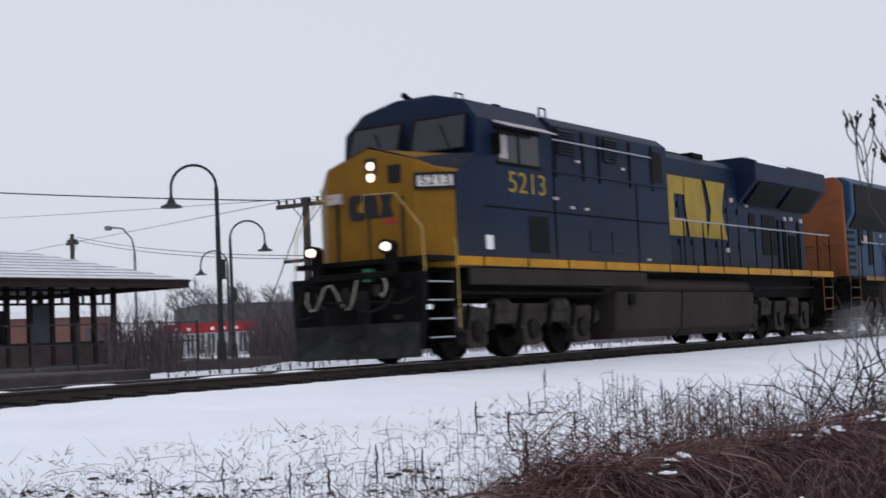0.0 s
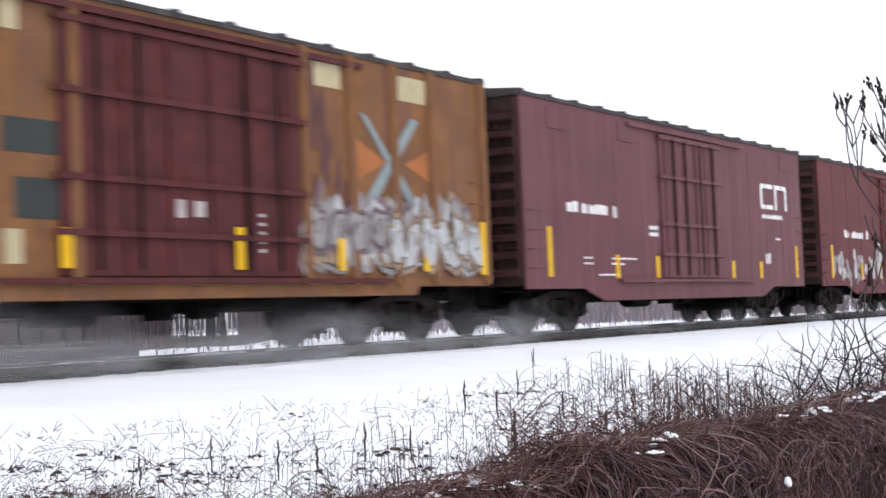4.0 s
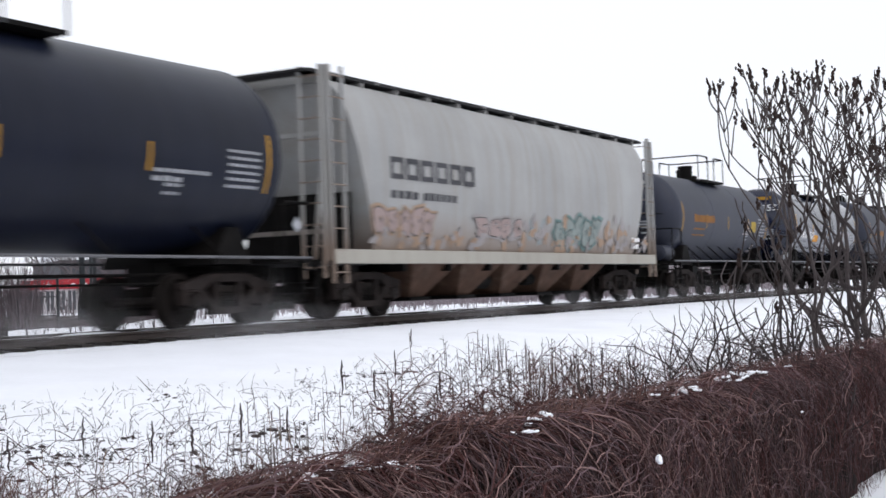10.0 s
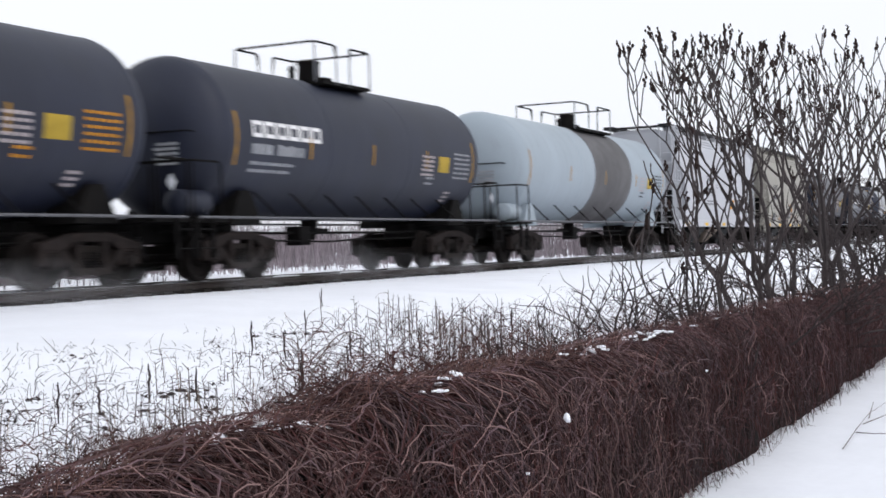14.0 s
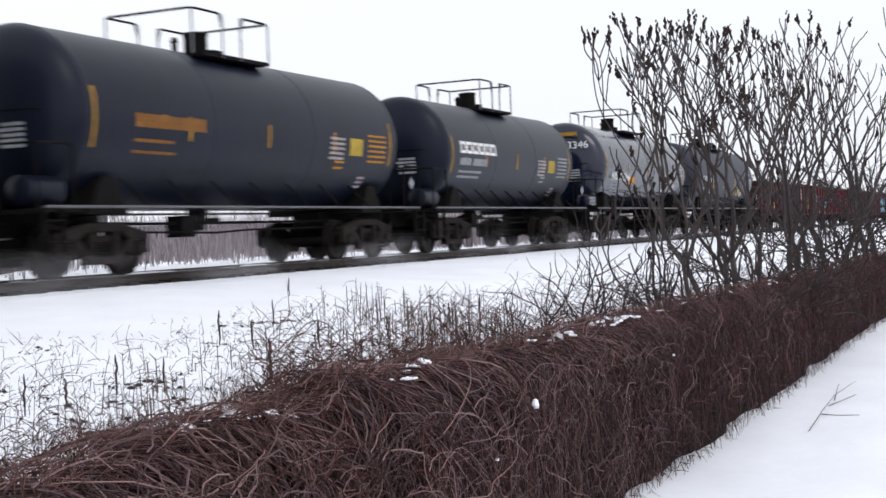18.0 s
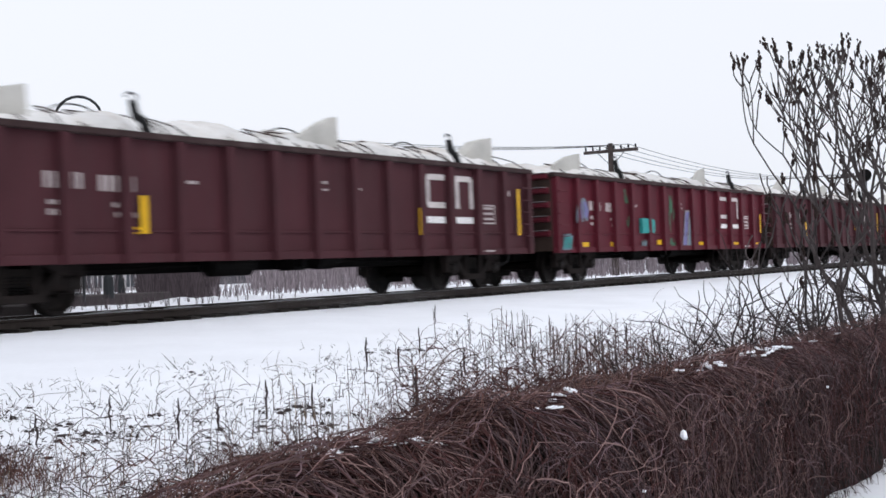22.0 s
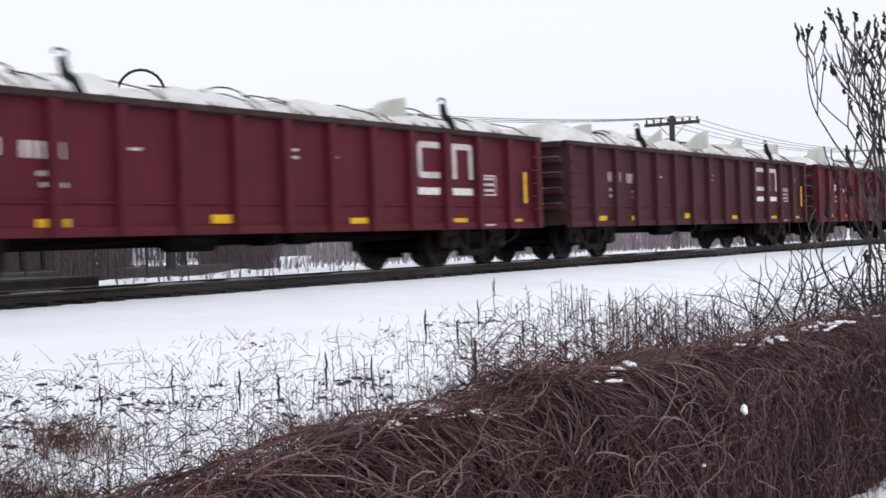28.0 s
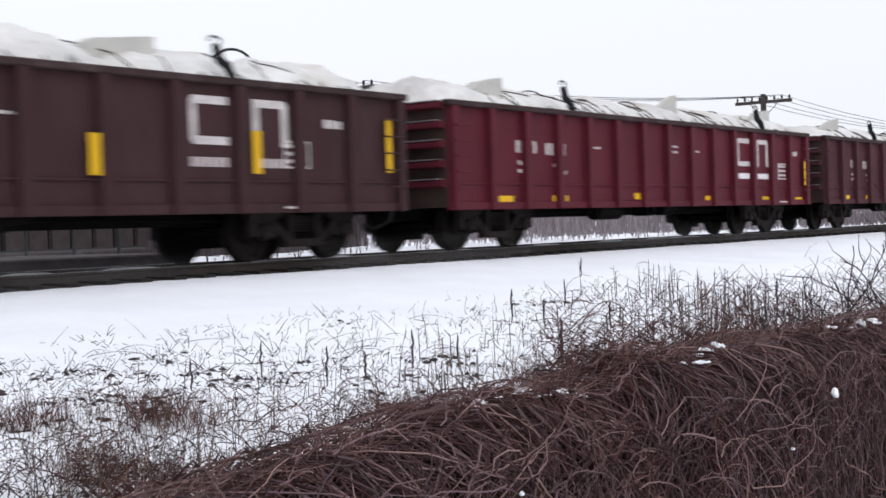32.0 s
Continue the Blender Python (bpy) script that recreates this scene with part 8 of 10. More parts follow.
# ---- beyond the track ----
M.update({
    "concrete": material("platform_concrete", (0.06, 0.052, 0.052), 0.9, spread=0.25, bump=0.2, dirt=(0.2, 0.2, 0.21), dirt_amount=0.15),
    "shelter_timber": material("dark_brown_timber", (0.032, 0.024, 0.024), 0.8, spread=0.25, bump=0.15),
    "shelter_panel": material("brown_panel", (0.075, 0.060, 0.060), 0.8, spread=0.25, bump=0.1),
    "shelter_glass": material("hazy_glazing", (0.085, 0.09, 0.115), 0.3, spread=0.1, bump=0.0),
    "lamp_post": material("dark_green_post", (0.03, 0.033, 0.036), 0.5, 0.2, spread=0.2),
    "street_post": material("galvanised_post", (0.16, 0.17, 0.18), 0.5, 0.4, spread=0.15),
    "pole_wood": material("creosoted_pole", (0.06, 0.048, 0.045), 0.9, spread=0.3, bump=0.3),
    "wire": material("black_wire", (0.02, 0.02, 0.022), 0.6, spread=0.1, bump=0.0),
    "red_fascia": material("red_fascia", (0.30, 0.025, 0.032), 0.5, spread=0.1, bump=0.0),
    "white_wall": material("pale_wall", (0.48, 0.46, 0.47), 0.8, spread=0.1, bump=0.1),
    "grey_wall": material("grey_cladding", (0.0715, 0.0715, 0.07975), 0.7, spread=0.15, bump=0.1),
    "brick_wall": material("brown_brickwork", (0.14, 0.075, 0.065), 0.85, spread=0.2, bump=0.2),
    "shop_glass": material("shop_glass", (0.07, 0.075, 0.085), 0.2, spread=0.1, bump=0.0),
    "shrub": material("mauve_twigs", (0.225, 0.19, 0.205), 0.9, spread=0.25, bump=0.0, island=0.5),
    "dark_shrub": material("dark_mauve_twigs", (0.075, 0.058, 0.064), 0.9, spread=0.25, bump=0.0, island=0.5),
    "far_twigs": material("far_bare_trees", (0.10, 0.088, 0.092), 0.95, spread=0.15, bump=0.0, island=0.3),
})


def at_bearing(az, d):
    return d * math.sin(radians(az)), d * math.cos(radians(az))


# platform with a stepped edge
plat = thing("station_platform", "low grey concrete station platform with snow on it", "platform", kind="structure")
part("platform_slab", Geo().box(-40, 16.6, 17.9, 22.5, -0.2, 0.12).box(-40, 27.5, 24.5, 37.5, -0.2, 0.14), M["concrete"], plat, bevel=0.03)


def shelter():
    sh = thing("station_shelter", "dark timber station shelter with a snow-covered hipped roof", "shelter")
    x0, x1, y0, y1 = 15.5, 27.9, 28.4, 35.2
    ze, zr = 2.42, 3.42
    rx0, rx1, ry = x0 + 3.2, x1 - 3.2, (y0 + y1) / 2
    n = 9
    for i in range(n):
        # the courses of the roof, each a step
        a, b = i / n, (i + 1) / n

        def ring(u, dz):
            return [(x0 + (rx0 - x0) * u, y0 + (ry - y0) * u, ze + (zr - ze) * u + dz), (x1 + (rx1 - x1) * u, y0 + (ry - y0) * u, ze + (zr - ze) * u + dz),
                    (x1 + (rx1 - x1) * u, y1 + (ry - y1) * u, ze + (zr - ze) * u + dz), (x0 + (rx0 - x0) * u, y1 + (ry - y1) * u, ze + (zr - ze) * u + dz)]
        part("roof_course", Geo().loft([ring(a, 0.0), ring(a, 0.055), ring(b - 0.02 / n, 0.035), ring(b - 0.02 / n, -0.03)], caps=False), M["dirty_snow"], sh, "snow-covered roof course")
        part("course_edge", Geo().loft([ring(a - 0.006, -0.035), ring(a - 0.012, 0.04), ring(a + 0.02, 0.04), ring(a + 0.02, -0.035)], caps=False), M["shelter_timber"], sh)
    part("fascia", Geo().box(x0, x1, y0, y0 + 0.06, ze - 0.2, ze).box(x1 - 0.06, x1, y0, y1, ze - 0.2, ze).box(x0, x1, y1 - 0.06, y1, ze - 0.2, ze), M["shelter_timber"], sh)
    part("ceiling_board", Geo().box(x0 + 0.1, x1 - 0.1, y0 + 0.1, y1 - 0.1, ze - 0.06, ze - 0.02), M["shelter_panel"], sh)
    wx0, wx1, wy0, wy1 = x0 + 1.0, x1 - 2.0, y0 + 1.0, y1 - 1.0
    m = 13
    for yy in (wy0, wy1):
        for i in range(m + 1):
            x = wx0 + (wx1 - wx0) * i / m
            part("post", Geo().box(x - 0.055, x + 0.055, yy - 0.07, yy + 0.07, 0.14, ze - 0.1), M["shelter_timber"], sh)
        for i in range(m):
            xa, xb = wx0 + (wx1 - wx0) * i / m + 0.07, wx0 + (wx1 - wx0) * (i + 1) / m - 0.07
            part("wall_panel", Geo().box(xa, xb, yy - 0.03, yy + 0.03, 0.14, 0.72), M["shelter_panel"], sh)
            if yy == wy1 or i % 4 == 1:
                part("window", Geo().box(xa, xb, yy - 0.01, yy + 0.01, 0.78, 1.78), M["shelter_glass"], sh, "hazy window")
            for zz in (0.72, 1.78, 2.16):
                part("rail", Geo().box(xa, xb, yy - 0.04, yy + 0.04, zz, zz + 0.06), M["shelter_timber"], sh)
            for k in (1,):
                xm = xa + (xb - xa) * k / 2
                part("transom_bar", Geo().box(xm - 0.025, xm + 0.025, yy - 0.03, yy + 0.03, 1.84, 2.16), M["shelter_timber"], sh)
    for yy in (wy0 + (wy1 - wy0) / 3, wy0 + 2 * (wy1 - wy0) / 3):
        part("post", Geo().box(wx1 - 0.07, wx1 + 0.07, yy - 0.07, yy + 0.07, 0.14, ze - 0.1), M["shelter_timber"], sh)


shelter()


def gooseneck(az, d, top, side, z0):
    x, y = at_bearing(az, d)
    lamp = thing("platform_lamp", "dark gooseneck platform lamp with a bell shade", "lamp", "gooseneck platform lamps", at=pose(x, y, z0))
    h = top - z0
    r = 0.56 if d < 40 else 0.62
    ux, uy = -math.cos(radians(az)) * side, math.sin(radians(az)) * side
    part("post", Geo().tube([(0, 0, 0), (0, 0, h * 0.45), (0, 0, h - r)], [0.075, 0.07, 0.05], 10), M["lamp_post"], lamp)
    part("post_base", Geo().lathe([(0, 0.14), (0.5, 0.12), (0.6, 0.085)], 10, "z"), M["lamp_post"], lamp)
    arc = [(ux * r * (1 - math.cos(radians(a))), uy * r * (1 - math.cos(radians(a))), h - r + r * math.sin(radians(a))) for a in range(0, 181, 15)]
    part("arm", Geo().tube(arc + [(ux * 2 * r, uy * 2 * r, h - r - 0.25)], 0.035, 8), M["lamp_post"], lamp)
    part("shade", Geo().lathe([(0.0, 0.28), (0.05, 0.25), (0.1, 0.13), (0.22, 0.07), (0.3, 0.04)], 16, "z", (ux * 2 * r, uy * 2 * r, h - r - 0.5)), M["lamp_post"], lamp, smooth=True)
    part("control_box", Geo().box(-0.1, 0.1, -0.14, 0.0, h * 0.42, h * 0.52), M["lamp_post"], lamp)


gooseneck(45.75, 34, 5.03, 1, 0.05)
gooseneck(46.25, 49, 4.98, -1, 0.0)
gooseneck(46.1, 64, 5.0, 1, 0.0)


def street_lamp(az, d, top):
    x, y = at_bearing(az, d)
    lamp = thing("street_lamp", "grey galvanised street lamp with a curved arm", "street lamp", at=pose(x, y, -0.3))
    part("post", Geo().tube([(0, 0, 0), (0, 0, top * 0.6), (0, 0, top * 0.82)], [0.11, 0.09, 0.08], 8), M["street_post"], lamp)
    part("arm", Geo().tube([(0, 0, top * 0.82), (-0.1, 0.1, top * 0.92), (-0.5, 0.5, top), (-1.0, 1.0, top + 0.1)], 0.06, 8), M["street_post"], lamp)
    part("lamp_head", Geo().lathe([(-0.3, 0.05), (-0.2, 0.16), (0.2, 0.16), (0.3, 0.08)], 10, "x", (-1.15, 1.15, top + 0.06)), M["street_post"], lamp)


street_lamp(42.3, 90, 8.8)


def pole(az, d, top, arm_z, half, name="utility_pole"):
    x, y = at_bearing(az, d)
    p = thing(name, "wooden utility pole with a crossarm of insulators", "utility pole", "utility poles", at=pose(x, y, -0.4))
    part("mast", Geo().tube([(0, 0, 0), (0, 0, top * 0.5), (0, 0, top + 0.4)], [0.17, 0.15, 0.12], 9), M["pole_wood"], p)
    part("crossarm", Geo().box(-0.06, 0.06, -half, half, arm_z + 0.28, arm_z + 0.42), M["pole_wood"], p)
    part("brace", Geo().rod((0.06, -half * 0.5, arm_z + 0.3), (0.06, 0, arm_z - 0.35), 0.02, 5), M["street_post"], p)
    part("brace", Geo().rod((0.06, half * 0.5, arm_z + 0.3), (0.06, 0, arm_z - 0.35), 0.02, 5), M["street_post"], p)
    for k in range(8):
        yy = -half + 0.1 + (2 * half - 0.2) * k / 7
        part("insulator", Geo().lathe([(0.42, 0.03), (0.48, 0.05), (0.56, 0.045), (0.6, 0.02)], 8, "z", (0, yy, arm_z)), M["glass_dark"], p)
    return Vector((x, y, arm_z)), half


A, ha = pole(49.5, 47.0, 5.55, 5.35, 1.35)
B, hb = pole(67.07, 61.6, 5.85, 5.55, 1.32)
C, hc = pole(76.6, 93.0, 5.9, 5.5, 1.3)
Z = Vector((-12.0, 41.0, 5.6))
part("guy_wire", Geo().rod((A.x - 0.1, A.y, A.z - 0.2), (A.x - 2.6, A.y + 0.6, -0.2), 0.02, 5), M["wire"], None)
tagged(bpy.data.objects["guy_wire"], "thin guy wire staying a utility pole", "wire")


def span(p, q, sag, r=0.012):
    g = Geo()
    g.tube([tuple(p + (q - p) * u + Vector((0, 0, -sag * 4 * u * (1 - u)))) for u in [i / 16 for i in range(17)]], r, 4)
    tagged(part("overhead_wire", g, M["wire"]), "black overhead wire between utility poles", "wire", "overhead wires")


for k in (-0.9, -0.3, 0.4, 1.0):
    o = Vector((0, k, 0.2))
    if k < 0.5:
        span(A + o, B + o, 0.35)
    span(B + o, C + o, 0.8)


def bearing_point(az, el, d):
    x, y = at_bearing(az, d)
    return Vector((x, y, EYE + d * math.tan(radians(el))))


small, hs = pole(39.8, 80, 7.35, 6.85, 0.5)
for p, q, r in ((bearing_point(37.0, 6.81, 50), A + Vector((0, 1.25, 0.2)), 0.022), (bearing_point(37.0, 5.73, 95), A + Vector((0, 0.6, 0.2)), 0.012), (bearing_point(37.0, 4.2, 95), A + Vector((0, 0.25, 0.2)), 0.012)):
    span(p + (p - q) * 0.8, q, 0.12, r)
for k in (-0.4, 0.4):
    span(small + Vector((0, k, 0.3)), A + Vector((0, k * 2, -1.9)), 0.3, 0.014)
low_arm = part("crossarm", Geo().box(A.x - 0.05, A.x + 0.05, A.y - 1.1, A.y + 1.1, A.z - 2.06, A.z - 1.94), M["pole_wood"], None)
tagged(low_arm, "lower wooden crossarm on a utility pole", "crossarm")


def signal(az, d, z):
    x, y = at_bearing(az, d)
    s = thing("railway_signal", "dark round railway signal target on a mast", "signal", at=pose(x, y, -0.2))
    part("mast", Geo().rod((0, 0, 0), (0, 0, z + 0.4), 0.08, 8), M["street_post"], s)
    part("target", Geo().lathe([(-0.06, 0.38), (0.02, 0.38), (0.05, 0.2)], 20, "x", (-0.1, 0, z + 0.2)), M["steel_dark"], s)
    part("lens", Geo().lathe([(-0.14, 0.08), (-0.06, 0.1)], 12, "x", (-0.1, 0, z + 0.2)), M["glass_dark"], s)
    part("rung", Geo().rod((-0.05, -0.2, 1.0), (-0.05, 0.2, 1.0), 0.02, 5), M["street_post"], s)


signal(77.37, 84, 5.0)


# buildings behind the station
def shop():
    x0, y0 = at_bearing(43.4, 130)
    x1, y1 = at_bearing(47.3, 128)
    L = math.hypot(x1 - x0, y1 - y0)
    a = math.degrees(math.atan2(y1 - y0, x1 - x0))
    s = thing("shop", "low pale shopfront with a red fascia", "shop", at=pose(x0, y0, -0.5, 0, 0, a))
    part("wall", Geo().box(0, L, 0, 6, 0, 3.1), M["white_wall"], s)
    part("fascia", Geo().box(-0.1, L + 0.1, -0.25, 0.0, 2.45, 3.35), M["red_fascia"], s)
    for f in (0.12, 0.25, 0.5, 0.62, 0.75):
        part("sign_mark", Geo().box(L * f, L * f + 0.35, -0.28, -0.25, 2.65, 2.95), M["white_paint"], s)
    n = 9
    for i in range(n):
        xa, xb = L * i / n + 0.12, L * (i + 1) / n - 0.12
        w = part("window", Geo().box(xa, xb, -0.06, 0.0, 0.5, 2.3), M["shop_glass"], s)
        part("frame", Geo().box(xa - 0.06, xa + 0.02, -0.1, -0.05, 0.4, 2.4).box(xb - 0.02, xb + 0.06, -0.1, -0.05, 0.4, 2.4).box(xa, xb, -0.1, -0.05, 2.3, 2.4).box((xa + xb) / 2 - 0.04, (xa + xb) / 2 + 0.04, -0.09, -0.05, 0.5, 2.3), M["white_wall"], w)
    part("brick_pier", Geo().box(-1.2, -0.15, -0.1, 5, 0, 2.9).box(L + 0.15, L + 1.5, -0.1, 5, 0, 2.9), M["brick_wall"], s)


shop()


def shed(az0, az1, d, h, mat, label, name="warehouse"):
    x0, y0 = at_bearing(az0, d)
    x1, y1 = at_bearing(az1, d * 1.03)
    L, a = math.hypot(x1 - x0, y1 - y0), math.degrees(math.atan2(y1 - y0, x1 - x0))
    s = thing(name, label, "building", at=pose(x0, y0, -0.5, 0, 0, a))
    part("wall", Geo().box(0, L, 0, 20, 0, h), M[mat], s)
    part("roof", Geo().prism([(-0.3, h), (20.3, h), (10, h + 0.9)], -0.3, L + 0.3), M["dirty_snow"], s, "snow-dusted roof")
    n = max(3, int(L / 7))
    for i in range(n):
        part("window", Geo().box(L * (i + 0.3) / n, L * (i + 0.6) / n, -0.08, 0.0, h * 0.5, h * 0.75), M["shop_glass"], s)


shed(44.9, 52.0, 165, 6.3, "grey_wall", "long grey warehouse with a snow-dusted roof")
shed(36.0, 41.5, 120, 4.2, "brick_wall", "low brown brick building beyond the station")
shed(30.0, 36.5, 150, 5.0, "grey_wall", "grey building beyond the station")
shed(53.0, 60.0, 190, 4.0, "grey_wall", "low grey building across the snow")


# shrubs and bare trees across the track
def twig_belt(n, az0, az1, d0, d1, h0, h1, r, seed):
    rnd = random.Random(seed)
    g = Geo()
    for _ in range(n):
        az, d = rnd.uniform(az0, az1), rnd.uniform(d0, d1)
        x, y = at_bearing(az, d)
        if y < 19.5:
            continue
        z, h = ground_z(x, y) - 0.03, rnd.uniform(h0, h1)
        for _ in range(3):
            a, l = rnd.uniform(0, 6.28), h * rnd.uniform(0.1, 0.45)
            g.tube([(x, y, z), (x + l * 0.35 * math.cos(a), y + l * 0.35 * math.sin(a), z + h * 0.55), (x + l * math.cos(a), y + l * math.sin(a), z + h * rnd.uniform(0.8, 1.1))], [r, r * 0.7, r * 0.25], 3, False)
    return g


tagged(part("far_shrubs", twig_belt(1100, 50, 84, 36, 80, 0.3, 1.0, 0.010, 1), M["shrub"]), "mauve-brown leafless shrubs beyond the track", "shrubs", kind="stuff")
tagged(part("far_thicket", twig_belt(2100, 51.5, 82, 62, 105, 1.2, 3.0, 0.022, 12), M["shrub"]), "mauve-grey leafless thicket far beyond the track", "shrubs", kind="stuff")
tagged(part("platform_shrubs", twig_belt(360, 41.0, 44.0, 30, 50, 0.5, 2.0, 0.012, 2), M["dark_shrub"]), "dark leafless shrubs beside the shelter", "shrubs", kind="stuff")
tagged(part("roadside_shrubs", twig_belt(620, 47.0, 50.2, 40, 70, 0.8, 2.4, 0.014, 3), M["dark_shrub"]), "dark leafless shrubs across the track", "shrubs", kind="stuff")
tagged(part("low_shrubs", twig_belt(420, 43.5, 56, 25, 33, 0.12, 0.5, 0.007, 4), M["dark_shrub"]), "low dark twigs standing in the snow", "shrubs", kind="stuff")
tagged(part("scrub", twig_belt(50, 43.8, 47.2, 36, 60, 0.5, 1.8, 0.012, 5), M["dark_shrub"]), "thin scrub before the shop", "shrubs", kind="stuff")

# ploughed snow heaped beyond the track
heap = Geo()
hx = [17.0 + 0.25 * i for i in range(110)]
for x in hx:
    for k in range(7):
        y, u = 19.6 + 0.45 * k, math.sin(math.pi * k / 6)
        z = ground_z(x, y) + u * (0.13 + 0.08 * noise.noise((x * 0.9, y, 3)) + 0.10 * noise.noise((x * 3.1, y * 3.1, 5))) * (1.0 if x < 27 else max(0.35, 1 - (x - 27) * 0.06)) * min(1, (x - 16.9) / 2) - 0.03
        heap.v.append((x, y, z))
heap.f = [(i * 7 + k, (i + 1) * 7 + k, (i + 1) * 7 + k + 1, i * 7 + k + 1) for i in range(len(hx) - 1) for k in range(6)]
tagged(part("snow_bank", heap, M["dirty_snow"], smooth=True), "rough bank of ploughed snow beyond the track", "snow bank")


def bare_tree(x, y, h, seed, mat):
    rnd = random.Random(seed)
    t = thing("bare_tree", "grey leafless tree in the distance", "tree", "bare distant trees")
    wood = Geo()

    def limb(p, d, ln, r, k):
        q = p + d * ln
        wood.tube([tuple(p), tuple(p + d * ln * 0.5 + Vector((rnd.gauss(0, 0.05), rnd.gauss(0, 0.05), 0)) * ln), tuple(q)], [r, r * 0.8, r * 0.62], 4 if k > 2 else 3, False)
        if k == 0:
            return
        for _ in range(3 if k > 1 else 4):
            nd = (d + Vector((rnd.gauss(0, 0.5), rnd.gauss(0, 0.5), rnd.uniform(0.0, 0.35)))).normalized()
            limb(p + d * ln * rnd.uniform(0.55, 1.0), nd, ln * rnd.uniform(0.6, 0.8), r * 0.6, k - 1)
    limb(Vector((x, y, -0.5)), Vector((0, 0, 1)), h * 0.33, h * 0.02, 5)
    part("wood", wood, M[mat], t)


for i, (az, d, h) in enumerate(((45.4, 150, 10.5), (46.2, 158, 11.5), (47.3, 150, 10.5), (48.2, 160, 10.0), (49.2, 155, 9.0), (44.4, 145, 8.5), (52.5, 170, 8.0), (56, 180, 8.5))):
    bare_tree(*at_bearing(az, d), h, 500 + i, "far_twigs")


# a dark mesh fence beside the shelter
fence = thing("mesh_fence", "dark wire mesh fence on steel posts beside the shelter", "fence")
for i in range(9):
    x = 14.0 + 1.25 * i
    part("post", Geo().rod((x, 24.2, -0.1), (x, 24.2, 1.15), 0.035, 6), M["lamp_post"], fence)
for z in (0.2, 0.65, 1.1):
    part("fence_rail", Geo().rod((14.0, 24.2, z), (24.0, 24.2, z), 0.016, 5), M["lamp_post"], fence)

# ---- plants on the near side ----
M.update({
    "vine": material("bare_vine_stems", (0.052, 0.021, 0.020), 0.8, spread=0.3, scale=2, fine=30, bump=0.1, island=0.7, dirt=(0.044, 0.029, 0.030), dirt_amount=0.5, dirt_scale=0.7),
    "vine_grey": material("mauve_vine_stems", (0.098, 0.063, 0.070), 0.7, spread=0.3, scale=2, fine=30, bump=0.1, island=0.65, dirt=(0.095, 0.047, 0.037), dirt_amount=0.4, dirt_scale=0.6),
    "vine_pale": material("pale_vine_stems", (0.165, 0.104, 0.098), 0.8, spread=0.3, scale=2, fine=30, bump=0.1, island=0.6),
    "vine_core": material("vine_gap_shade", (0.010, 0.0065, 0.006), 0.95, spread=0.5, scale=7, fine=40, bump=0.9),
    "red_twig": material("reddish_twigs", (0.105, 0.056, 0.048), 0.85, spread=0.3, bump=0.0, island=0.6),
    "stalk": material("dry_stalk", (0.112, 0.09, 0.082), 0.85, spread=0.25, bump=0.1, island=0.5),
    "grass": material("dead_grass", (0.26, 0.19, 0.13), 0.9, spread=0.3, bump=0.05, island=0.5),
    "bark": material("grey_brown_bark", (0.062, 0.052, 0.052), 0.85, spread=0.3, bump=0.3, island=0.3),
    "dark_bark": material("dark_thorn_bark", (0.045, 0.036, 0.036), 0.85, spread=0.3, bump=0.2),
    "fruit": material("dark_seed_heads", (0.030, 0.020, 0.018), 0.9, spread=0.4, bump=0.4),
})
rnd = random.Random(77)
HY = 2.42   # the fence that the vines hang on


def hedge_top(x):
    """The crest: level, with a hump where a bunch of stems arches up and a dip before it, and sinking towards the open end."""
    z = -0.145 + 0.085 * math.exp(-((x - 4.36) / 0.17) ** 2) - 0.035 * math.exp(-((x - 4.05) / 0.14) ** 2) + 0.03 * math.exp(-((x - 5.25) / 0.3) ** 2)
    z += 0.028 * noise.noise((x * 1.3, 2.0, 0)) + 0.022 * noise.noise((x * 3.7, 5.0, 0)) - 0.004 * max(0, x - 8)
    return z - 0.09 * max(0.0, 3.2 - x)


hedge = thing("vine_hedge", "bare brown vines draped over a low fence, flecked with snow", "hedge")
# near-black inner sheet: the shade between the stems is put into its colour
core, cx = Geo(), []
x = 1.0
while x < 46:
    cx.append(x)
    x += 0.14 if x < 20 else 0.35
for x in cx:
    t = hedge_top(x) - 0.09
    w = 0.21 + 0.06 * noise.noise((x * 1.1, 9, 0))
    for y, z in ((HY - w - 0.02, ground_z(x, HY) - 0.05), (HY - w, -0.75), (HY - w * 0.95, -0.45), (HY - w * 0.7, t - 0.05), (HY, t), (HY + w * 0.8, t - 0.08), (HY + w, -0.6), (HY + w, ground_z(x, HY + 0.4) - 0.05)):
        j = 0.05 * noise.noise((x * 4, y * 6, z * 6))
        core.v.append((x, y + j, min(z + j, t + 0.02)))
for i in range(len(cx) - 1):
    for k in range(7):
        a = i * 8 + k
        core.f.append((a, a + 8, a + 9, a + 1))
part("vine_mass", core, M["vine_core"], hedge, "dark sheet inside the vines, coloured for the shade between stems")


def flow(x):
    """Which way the stems are combed as they fall: mostly along the fence, parting at the hump."""
    if abs(x - 4.36) < 0.3:
        return (x - 4.3) * 1.6
    return 0.18 + 0.42 * noise.noise((x * 0.9, 7.0, 0)) + 0.25 * noise.noise((x * 2.6, 1.0, 3))


